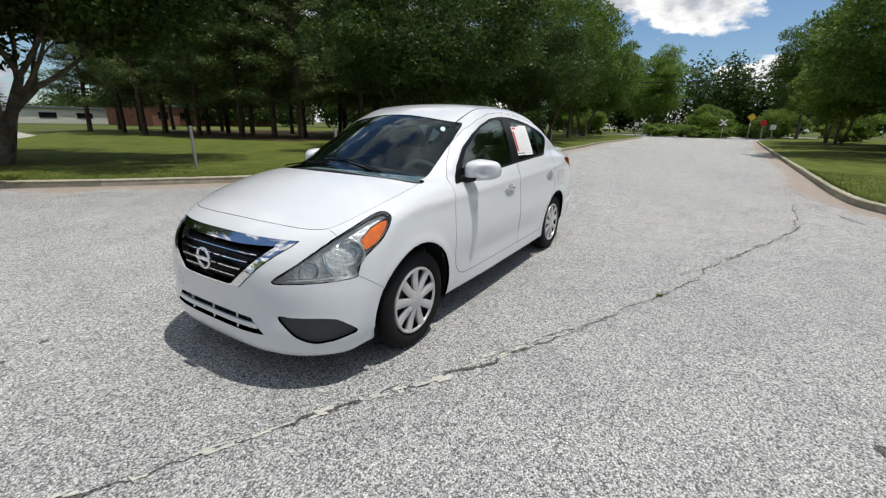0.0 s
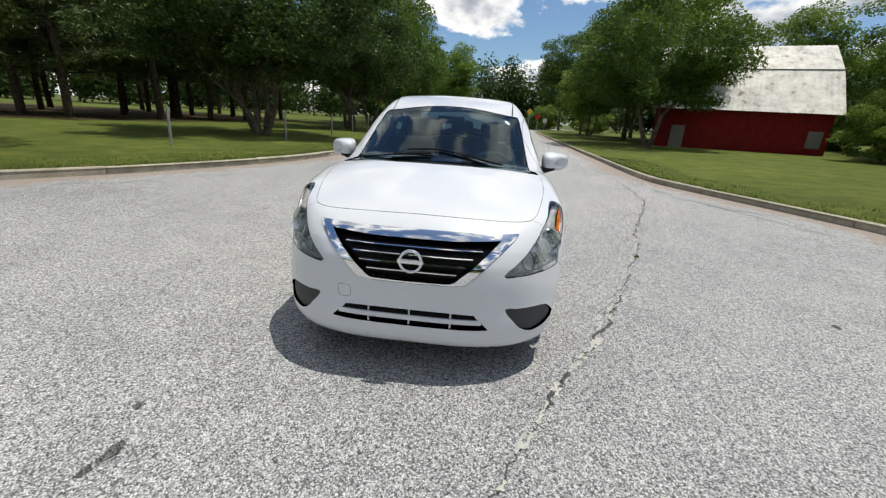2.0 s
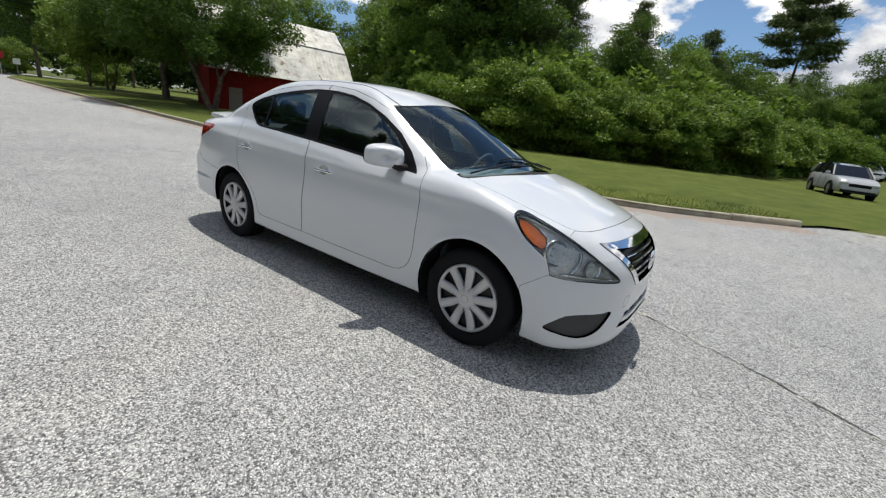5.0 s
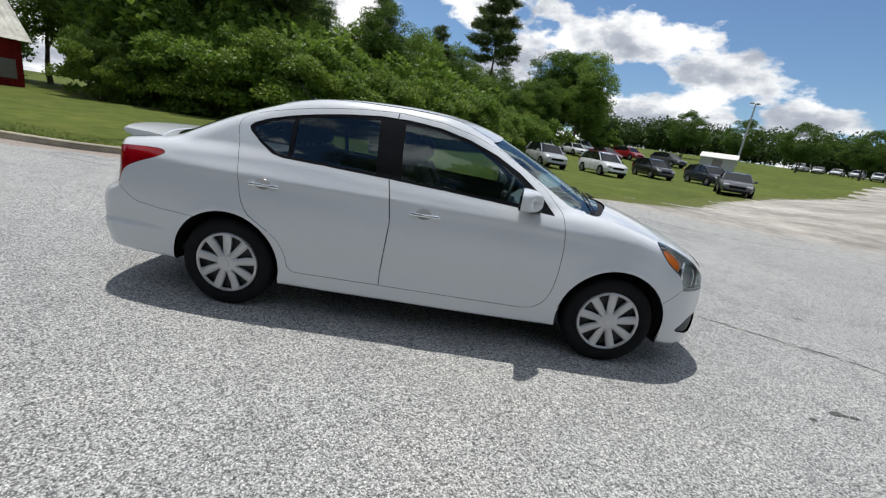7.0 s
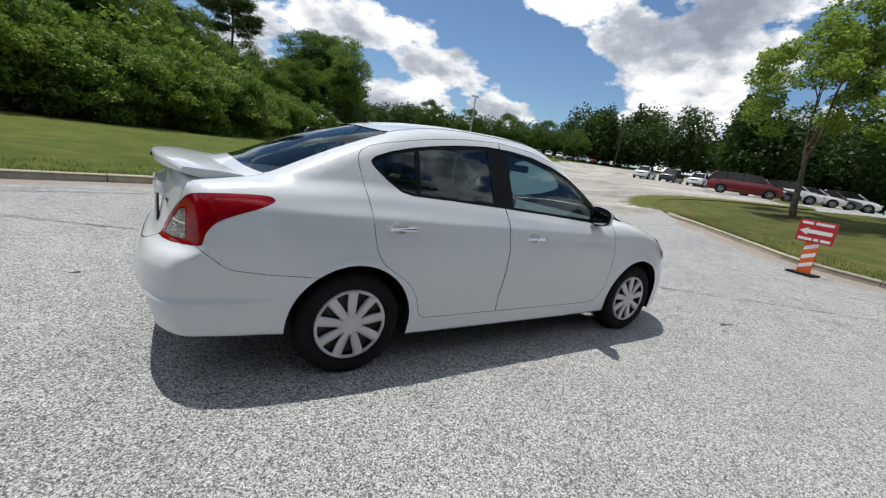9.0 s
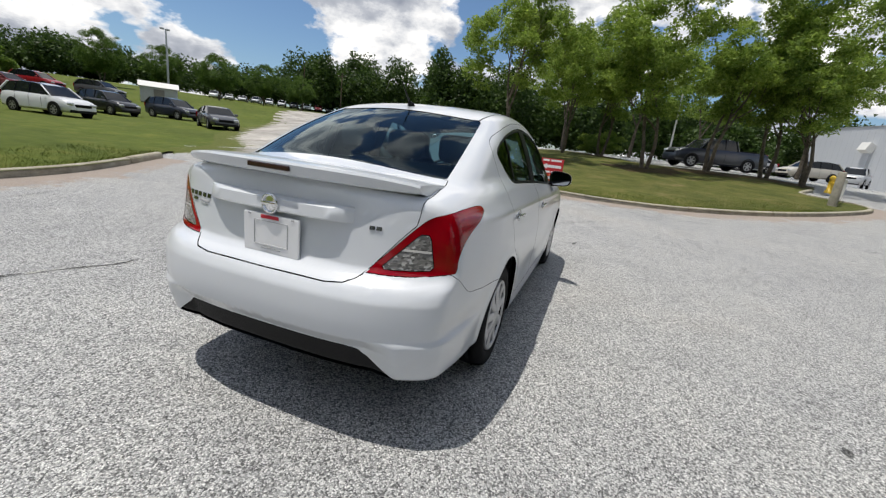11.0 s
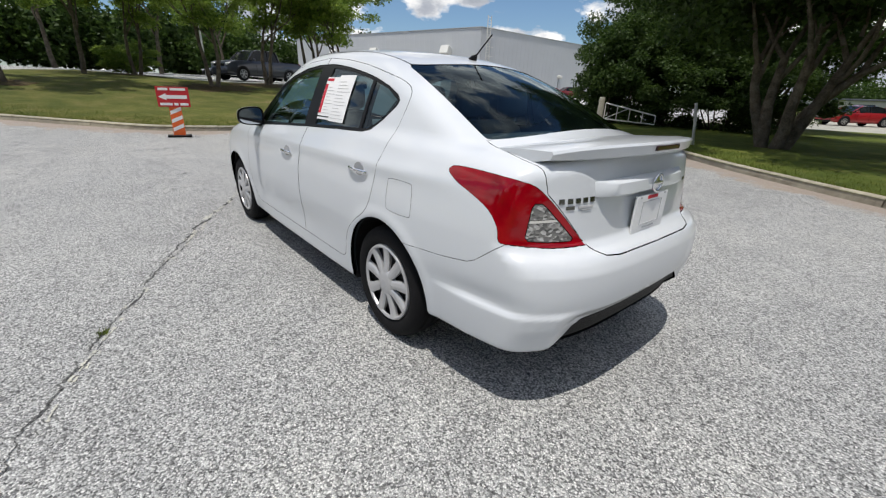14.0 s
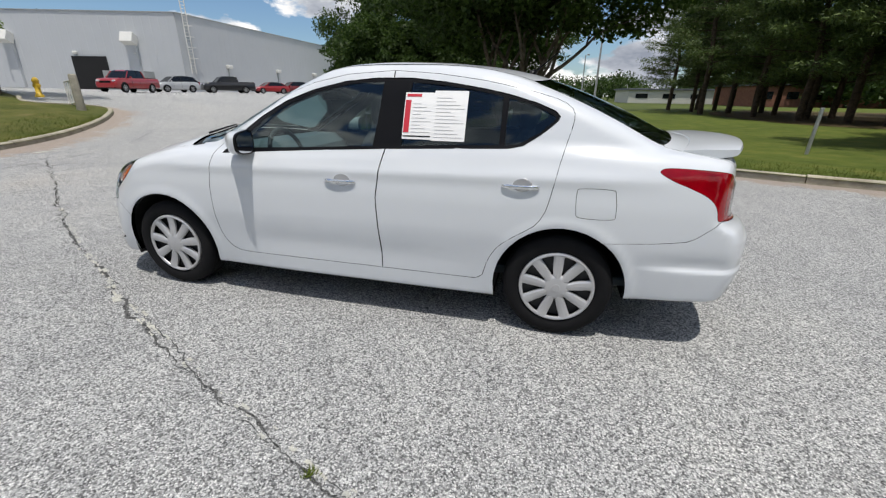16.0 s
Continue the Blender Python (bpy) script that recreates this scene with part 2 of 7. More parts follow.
c_side = curve_fn([(0.0, .72), (.16, .755), (.22, .775), (.30, .792), (.45, .808), (.60, .820), (.73, .815), (.85, .797), (.93, .778), (1.0, .748), (1.1, .70), (1.3, .60)])
c_plan = curve_fn([(-2.5, .14), (-2.2, .085), (-1.95, .045), (-1.7, .016), (-1.4, .0), (-.9, .0), (0, .004), (.8, .0), (1.25, .0), (1.45, .002), (1.6, .014), (1.75, .028), (2.0, .068), (2.3, .17)])
c_nose = curve_fn([(0, 2.03), (.16, 2.055), (.22, 2.085), (.32, 2.098), (.42, 2.088), (.52, 2.092), (.60, 2.085), (.68, 2.055), (.74, 2.015), (.80, 1.965), (.9, 1.87), (1.1, 1.6)])
c_tail = curve_fn([(0, -2.16), (.22, -2.22), (.30, -2.262), (.37, -2.285), (.42, -2.30), (.55, -2.315), (.62, -2.312), (.655, -2.298), (.685, -2.275), (.71, -2.235), (.74, -2.212), (.80, -2.203), (.90, -2.19), (1.0, -2.175), (1.06, -2.15), (1.2, -2.05)])
c_low = curve_fn([(-2.5, .98), (-2.2, 1.055), (-2.0, 1.09), (-1.8, 1.118), (-1.2, 1.155), (-.3, 1.115), (.64, 1.06), (.95, 1.06), (1.2, 1.04), (1.35, 1.01), (1.5, .97), (1.65, .92), (1.8, .865), (1.95, .79), (2.1, .69)])
c_roof = curve_fn([(-2.6, .75), (-2.2, .955), (-1.9, 1.10), (-1.7, 1.20), (-1.5, 1.29), (-1.24, 1.385), (-1.05, 1.438), (-.8, 1.478), (-.5, 1.500), (-.25, 1.504), (0, 1.493), (.2, 1.465), (.4, 1.412), (.6, 1.335), (.8, 1.238), (1.0, 1.135), (1.2, 1.03), (1.5, .87), (1.8, .70)])
c_bend = curve_fn([(-2.2, -.42), (-1.2, -.45), (-.7, -.15), (-.35, 0), (0, .15), (.3, .55), (.6, .66), (1.4, .66)])
c_glasw = curve_fn([(.6, .80), (.9, .765), (1.0, .738), (1.1, .706), (1.2, .668), (1.3, .625), (1.4, .572), (1.5, .50)])
c_glasp = curve_fn([(-2.3, .17), (-1.9, .10), (-1.5, .035), (-1.1, .01), (-.6, 0), (.3, 0), (.7, .012), (1.1, .04), (1.5, .09)])
c_base = curve_fn([(-2.4, .30), (-2.0, .285), (-1.65, .27), (-1.5, .22), (-.9, .205), (.9, .205), (1.6, .19), (1.8, .175), (2.2, .165)])


def body_f(x, y, z):
    """Below zero inside the car's skin."""
    a = np.abs(y)
    lip = .007 * np.exp(-((np.hypot(x - 1.3, z - .305) - .375) / .032)**2) + .007 * np.exp(-((np.hypot(x + 1.3, z - .305) - .375) / .032)**2)
    ledge = np.clip((.490 - z) / .032, 0, 1)
    ledge = ledge * ledge * (3 - 2 * ledge)
    aft = np.clip((-1.68 - x) / .22, 0, 1) * ledge
    lip = lip + .015 * aft - .005 * np.clip((-1.68 - x) / .22, 0, 1) * np.exp(-((z - .505) / .04)**2)
    crease = .009 * np.exp(-((z - (.885 - .02 * x)) / .035)**2) * np.clip((x + 1.9) / .5, 0, 1) * np.clip((1.5 - x) / .5, 0, 1)
    hollow = .013 * np.exp(-((z - .40) / .07)**2) * np.clip((x + .8) / .4, 0, 1) * np.clip((.8 - x) / .4, 0, 1)
    low = smax(a - (c_side(z) - c_plan(x) + lip + crease - hollow), z - (c_low(x) - .17 * a * a), .06)
    blunt = np.clip((.62 - z) / .22, 0, 1)
    nose = x - (c_nose(z) - (1.0 - .14 * blunt * blunt * (3 - 2 * blunt)) * a**4 - .03 * a * a)
    mid = np.clip((.60 - a) / .12, 0, 1)
    tail = (c_tail(z) + .50 * a**4 + .03 * a * a) - x - .013 * ledge * (1 - mid) + .034 * mid * np.clip((.475 - z) / .05, 0, 1)
    low = smax(smax(low, nose, .045), tail, .04)
    front_end = np.maximum(nose, tail)
    up = smax(a - (c_glasw(z) - c_glasp(x)), z - (c_roof(x + c_bend(x) * a * a) - .10 * a * a), .055)
    up = np.maximum(up, front_end + .02)
    f = -smax(-low, -up, .03)
    return smax(f, c_base(x) - z, .03)


def body_n(P):
    e = 1.5e-3
    x, y, z = P[:, 0], P[:, 1], P[:, 2]
    n = np.stack([body_f(x + e, y, z) - body_f(x - e, y, z), body_f(x, y + e, z) - body_f(x, y - e, z), body_f(x, y, z + e) - body_f(x, y, z - e)], 1)
    return n / np.maximum(np.linalg.norm(n, axis=1, keepdims=True), 1e-9)


def body_hit(O, D, far=3.2):
    """The outermost point of the skin along rays that start far outside it; O, D: arrays of points and unit ways inwards."""
    O, D = np.broadcast_arrays(np.asarray(O, float), np.asarray(D, float))
    ts = np.linspace(0, far, 160)
    Q = O[:, None, :] + D[:, None, :] * ts[None, :, None]
    ins = body_f(Q[..., 0], Q[..., 1], Q[..., 2]) < 0
    k = np.maximum(ins.argmax(1), 1)
    lo, hi = ts[k - 1], ts[k]
    for _ in range(16):
        m = (lo + hi) / 2
        p = O + D * m[:, None]
        ins = body_f(p[:, 0], p[:, 1], p[:, 2]) < 0
        hi, lo = np.where(ins, m, hi), np.where(ins, lo, m)
    return O + D * hi[:, None]


def skin_grid():
    """Half of the skin (y >= 0) as a grid of points."""
    ps = np.concatenate([np.linspace(0, .2, 52, endpoint=False), np.linspace(.2, .82, 104, endpoint=False), np.linspace(.82, 1, 36)])
    ph = np.radians(np.concatenate([np.linspace(-90, -40, 18, endpoint=False), np.linspace(-40, 0, 52, endpoint=False), np.linspace(0, 62, 46, endpoint=False), np.linspace(62, 90, 18)]))
    P, Q = np.meshgrid(ps, ph, indexing='ij')
    al = np.where(P < .2, -(1 - P / .2), np.where(P > .82, (P - .82) / .18, 0)) * math.pi / 2
    cx = np.where(P < .2, -1.62, np.where(P > .82, 1.50, -1.62 + (P - .2) / .62 * 3.12))
    cz = np.where(P > .7, .62 - .06 * np.clip((P - .7) / .12, 0, 1), .62)
    d = np.stack([np.sin(al), np.cos(al) * np.cos(Q), np.cos(al) * np.sin(Q)], -1).reshape(-1, 3)
    o = np.stack([cx, np.zeros_like(cx), cz], -1).reshape(-1, 3)
    lo, hi = np.zeros(len(o)), np.full(len(o), 2.2)
    for _ in range(34):
        m = (lo + hi) / 2
        p = o + d * m[:, None]
        ins = body_f(p[:, 0], p[:, 1], p[:, 2]) < 0
        lo, hi = np.where(ins, m, lo), np.where(ins, hi, m)
    return (o + d * lo[:, None]).reshape(len(ps), len(ph), 3)


SIDE = (Vector((1, 0, 0)), Vector((0, 0, 1)))
TOP = (Vector((1, 0, 0)), Vector((0, 1, 0)))
FRONT = (Vector((0, 1, 0)), Vector((0, 0, 1)))


def slant(d):
    d = Vector(d).normalized()
    u = Vector((0, 0, 1)).cross(d).normalized()
    return (u, d.cross(u))


def uv_of(p, fr):
    p = Vector(p)
    return (p.dot(fr[0]), p.dot(fr[1]))


def in_poly(u, v, poly):
    c = False
    j = len(poly) - 1
    for i in range(len(poly)):
        (xi, yi), (xj, yj) = poly[i], poly[j]
        if (yi > v) != (yj > v) and u < (xj - xi) * (v - yi) / (yj - yi) + xi:
            c = not c
        j = i
    return c


def circle(cx, cz, r, n=36):
    return [(cx + r * math.cos(2 * math.pi * i / n), cz + r * math.sin(2 * math.pi * i / n)) for i in range(n)]


# outlines
P_DLO = [(.80, .95), (.64, .962), (.20, .992), (-.31, 1.02), (-.70, 1.037), (-.98, 1.047), (-1.05, 1.062), (-1.14, 1.12), (-1.215, 1.185), (-1.228, 1.21), (-1.20, 1.236), (-1.10, 1.276), (-.95, 1.316), (-.80, 1.345), (-.60, 1.375), (-.40, 1.394), (-.20, 1.394), (0, 1.375), (.20, 1.328), (.38, 1.262), (.55, 1.172), (.70, 1.06)]
P_GLASS1 = [(.665, .985), (.20, 1.008), (-.205, 1.030), (-.225, 1.20), (-.235, 1.378), (-.1, 1.372), (0, 1.358), (.20, 1.312), (.36, 1.25), (.52, 1.165), (.63, 1.075), (.672, 1.01)]
P_GLASS2 = [(-.375, 1.040), (-.70, 1.053), (-.925, 1.062), (-.925, 1.307), (-.80, 1.332), (-.60, 1.360), (-.405, 1.376), (-.39, 1.2)]
P_GLASS3 = [(-.955, 1.062), (-1.03, 1.072), (-1.13, 1.128), (-1.202, 1.192), (-1.205, 1.212), (-1.10, 1.263), (-.955, 1.300)]
DOOR_TOP = [(-.29, 1.437), (0, 1.415), (.22, 1.366), (.42, 1.292), (.60, 1.195), (.76, 1.075), (.855, .975)]
MID_GAP = [(-.268, .312), (-.268, .40), (-.255, .55), (-.24, .75), (-.262, .92), (-.285, 1.02), (-.30, 1.2), (-.29, 1.437)]
P_DOOR1 = MID_GAP + DOOR_TOP[1:] + smooth_poly([(.868, .93), (.89, .80), (.892, .66), (.882, .50), (.845, .385), (.77, .325), (.68, .312)], 3, False)
P_DOOR2 = MID_GAP[::-1] + smooth_poly([(-.84, .312), (-.885, .34), (-.905, .42), (-.96, .52), (-1.06, .60), (-1.15, .66), (-1.20, .74), (-1.225, .85), (-1.25, .98), (-1.285, 1.12), (-1.302, 1.20), (-1.285, 1.255), (-1.20, 1.300), (-1.02, 1.345), (-.8, 1.388), (-.55, 1.42)], 2, False)
P_HOOD = smooth_poly([(1.30, -.02), (1.27, .25), (1.19, .48), (1.115, .62), (1.14, .672), (1.30, .684), (1.48, .668), (1.66, .632), (1.755, .60), (1.808, .545), (1.848, .43), (1.876, .25), (1.886, .1), (1.887, -.02)], 3, False)
P_SCREEN = smooth_poly([(.452, -.02), (.44, .25), (.405, .42), (.352, .535)], 3, False) + smooth_poly([(.40, .553), (.72, .592), (1.03, .625), (1.075, .615), (1.15, .49), (1.215, .27), (1.235, -.02)], 3, False)
P_COWL = smooth_poly([(1.20, -.03), (1.18, .27), (1.115, .49), (1.03, .63), (1.045, .665), (1.11, .66), (1.19, .50), (1.28, .25), (1.31, -.03)], 3, False)
P_BACKGLASS = smooth_poly([(-1.165, -.02), (-1.15, .22), (-1.105, .40), (-1.065, .47)], 3, False) + smooth_poly([(-1.10, .495), (-1.4, .535), (-1.70, .558), (-1.765, .545), (-1.83, .40), (-1.865, .2), (-1.875, -.02)], 3, False)
V_HEAD = slant((1, 1, .35))
P_HEAD = [uv_of(p, V_HEAD) for p in smooth_poly([(2.020, .440, .578), (1.93, .53, .66), (1.80, .60, .748), (1.65, .642, .815), (1.52, .668, .862), (1.475, .70, .868), (1.475, .745, .835), (1.56, .765, .755), (1.65, .765, .705), (1.715, .755, .665), (1.738, .745, .60), (1.755, .735, .582), (1.86, .66, .572), (1.97, .52, .567)], 3)]
P_AMBER = [uv_of(p, V_HEAD) for p in [(1.498, .737, .838), (1.528, .714, .830), (1.585, .694, .800), (1.650, .694, .757), (1.682, .722, .722), (1.672, .748, .708), (1.62, .758, .728), (1.555, .757, .768), (1.515, .748, .806)]]
V_TAIL = slant((-1, 1, .1))


def on_tail(pts):
    """Points of the rear face, moved along x onto the skin."""
    out = []
    for p in pts:
        if p[0] < -2.0 and p[2] < 1.0 and p[1] < .68:
            q = body_hit(np.array([[-3.4, p[1], p[2]]]), np.array([[1., 0., 0.]]))[0]
            p = (float(q[0]), p[1], p[2]) if abs(q[0] - p[0]) < .12 else p
        out.append(p)
    return out


P_TAIL = [uv_of(p, V_TAIL) for p in smooth_poly(on_tail([(-1.722, .740, .962), (-1.728, .737, .975), (-1.775, .74, .987), (-1.90, .72, .984), (-2.02, .66, .962), (-2.10, .60, .915), (-2.155, .53, .835), (-2.205, .445, .735), (-2.20, .45, .722), (-2.14, .60, .724), (-2.075, .735, .738), (-2.04, .76, .745), (-2.03, .765, .80), (-1.99, .775, .855), (-1.90, .775, .896), (-1.81, .766, .924), (-1.748, .752, .949)]), 3)]
P_TAILCLEAR = [uv_of(p, V_TAIL) for p in on_tail([(-2.115, .652, .872), (-2.12, .642, .888), (-2.13, .618, .888), (-2.14, .603, .876), (-2.175, .515, .778), (-2.185, .492, .752), (-2.18, .50, .741), (-2.15, .60, .744), (-2.12, .664, .750), (-2.115, .674, .765)])]
P_TAILBAR = [uv_of(p, V_TAIL) for p in on_tail([(-2.15, .566, .829), (-2.12, .660, .826), (-2.12, .661, .816), (-2.15, .555, .819)])]
P_GRILLE = [(-.02, .768), (.20, .767), (.42, .766), (.515, .766), (.50, .745), (.40, .66), (.285, .548), (.265, .532), (.20, .526), (-.02, .522)]
P_GRILLE_IN = [(-.02, .728), (.20, .728), (.36, .735), (.425, .738), (.40, .715), (.30, .62), (.215, .545), (.19, .536), (-.02, .533)]
P_INTAKE = [(-.02, .378), (.20, .378), (.325, .374), (.355, .345), (.40, .30), (.30, .296), (-.02, .295)]
V_FOG = slant((1, .8, 0))
P_FOG = [uv_of(p, V_FOG) for p in smooth_poly([(2.03, .475, .404), (1.98, .55, .402), (1.87, .66, .392), (1.82, .70, .37), (1.765, .748, .308), (1.80, .72, .285), (1.90, .62, .262), (1.96, .56, .285), (2.00, .52, .33)], 3)]
V_TRUNK = slant((-1, 0, .7))
P_TRUNK = [uv_of(p, V_TRUNK) for p in on_tail([(-1.80, -.03, 1.12), (-1.80, .30, 1.11), (-1.775, .50, 1.09), (-1.76, .572, 1.075), (-1.85, .59, 1.062), (-2.0, .607, 1.02), (-2.07, .605, .965), (-2.105, .598, .92), (-2.158, .527, .835), (-2.207, .445, .735), (-2.235, .41, .70), (-2.26, .375, .684), (-2.27, .30, .676), (-2.27, -.03, .676)])]
P_RBUMP = [(-1.45, .595), (-1.60, .603), (-1.75, .613), (-1.90, .632), (-1.94, .65), (-2.05, .738), (-2.5, .738), (-2.5, 0), (-1.45, 0)]
P_DIFF = [(-.02, .420), (.40, .420), (.44, .415), (.58, .312), (.62, .26), (.62, .1), (-.02, .1)]
P_FBUMP = [(1.62, .50), (1.745, .592), (1.76, .64), (1.80, 1.0), (2.4, 1.0), (2.4, 0), (1.55, 0)]

front_only = lambda c: c.x > 1.6
rear_only = lambda c: c.x < -1.6
cabin_top = lambda c: c.z > .93
# name, outlook, outline, which faces; the first that holds a face takes it
CUTS = [
    ("arch", SIDE, circle(1.3, .305, .362), lambda c: True), ("arch", SIDE, circle(-1.3, .305, .356), lambda c: True),
    ("arch", SIDE, [(.945, .30), (1.655, .30), (1.65, 0), (.95, 0)], lambda c: True), ("arch", SIDE, [(-1.65, .30), (-.95, .30), (-.95, 0), (-1.645, 0)], lambda c: True),
    ("front_side_glass", SIDE, P_GLASS1, lambda c: c.y > .4), ("rear_side_glass", SIDE, P_GLASS2, lambda c: c.y > .4), ("quarter_glass", SIDE, P_GLASS3, lambda c: c.y > .4),
    ("window_surround", SIDE, P_DLO, lambda c: c.y > .4),
    ("windscreen", TOP, P_SCREEN, cabin_top), ("back_glass", TOP, P_BACKGLASS, cabin_top),
    ("cowl", TOP, P_COWL, cabin_top),
    ("amber", V_HEAD, P_AMBER, lambda c: c.x > 1.4 and c.y > .3), ("headlamp", V_HEAD, P_HEAD, lambda c: c.x > 1.4 and c.y > .3),
    ("tail_bar", V_TAIL, P_TAILBAR, lambda c: c.x < -1.6 and c.y > .3), ("tail_clear", V_TAIL, P_TAILCLEAR, lambda c: c.x < -1.6 and c.y > .3), ("tail_lamp", V_TAIL, P_TAIL, lambda c: c.x < -1.6 and c.y > .3),
    ("grille_opening", FRONT, P_GRILLE_IN, lambda c: c.x > 1.75), ("grille_frame", FRONT, P_GRILLE, lambda c: c.x > 1.75),
    ("intake_opening", FRONT, P_INTAKE, lambda c: c.x > 1.75), ("fog_panel", V_FOG, P_FOG, front_only),
    ("bonnet", TOP, P_HOOD, lambda c: c.z > .70), ("boot_lid", V_TRUNK, P_TRUNK, rear_only),
    ("front_door", SIDE, P_DOOR1, lambda c: c.y > .4), ("rear_door", SIDE, P_DOOR2, lambda c: c.y > .4),
    ("underbody", SIDE, [(x / 10, float(c_base(x / 10)) + .006) for x in range(-25, 23)] + [(2.3, 0), (-2.5, 0)], lambda c: True),
    ("diffuser", FRONT, P_DIFF, lambda c: c.x < -1.8), ("rear_bumper", SIDE, P_RBUMP, lambda c: True), ("front_bumper", SIDE, P_FBUMP, lambda c: True),
]


def cut_skin():
    G = skin_grid()
    nu, nv = G.shape[:2]
    bm = bmesh.new()
    V = [[bm.verts.new(G[i, j]) for j in range(nv)] for i in range(nu)]
    for i in range(nu - 1):
        for j in range(nv - 1):
            bm.faces.new((V[i][j], V[i + 1][j], V[i + 1][j + 1], V[i][j + 1]))
    bmesh.ops.remove_doubles(bm, verts=bm.verts[:], dist=2e-4)
    bmesh.ops.dissolve_degenerate(bm, dist=1e-5, edges=bm.edges[:])
    lay = bm.faces.layers.int.new("panel")
    for k, (name, fr, poly, ok) in enumerate(CUTS):
        us, vs = [p[0] for p in poly], [p[1] for p in poly]
        u0, u1, v0, v1 = min(us) - .03, max(us) + .03, min(vs) - .03, max(vs) + .03
        for i in range(len(poly)):
            a, b = poly[i], poly[(i + 1) % len(poly)]
            if math.hypot(b[0] - a[0], b[1] - a[1]) < 1e-6:
                continue
            if i == 0:
                near = [f for f in bm.faces if ok(f.calc_center_median())]
                near = [f for f in near if any(u0 < uv[0] < u1 and v0 < uv[1] < v1 for uv in (uv_of(w.co, fr) for w in f.verts))]
            su0, su1, sv0, sv1 = min(a[0], b[0]) - .002, max(a[0], b[0]) + .002, min(a[1], b[1]) - .002, max(a[1], b[1]) + .002
            pick = []
            for f in near:
                q = [uv_of(w.co, fr) for w in f.verts]
                if max(s[0] for s in q) >= su0 and min(s[0] for s in q) <= su1 and max(s[1] for s in q) >= sv0 and min(s[1] for s in q) <= sv1:
                    pick.append(f)
            if not pick:
                continue
            no = fr[0] * -(b[1] - a[1]) + fr[1] * (b[0] - a[0])
            es = list({e for f in pick for e in f.edges})
            ws = list({w for f in pick for w in f.verts})
            r = bmesh.ops.bisect_plane(bm, geom=pick + es + ws, dist=2e-5, plane_co=fr[0] * a[0] + fr[1] * a[1], plane_no=no.normalized())
            known = set(near)
            near += [f for g in r["geom_cut"] if isinstance(g, bmesh.types.BMEdge) for f in g.link_faces if f not in known]
            near = list({f for f in near if f.is_valid})
        for f in near:
            c = f.calc_center_median()
            if f[lay] == 0 and ok(c) and in_poly(*uv_of(c, fr), poly):
                f[lay] = k + 1
    groups = {}
    for f in bm.faces:
        name = CUTS[f[lay] - 1][0] if f[lay] else "body_shell"
        groups.setdefault(name, []).append([tuple(v.co) for v in f.verts])
    bm.free()
    return groups


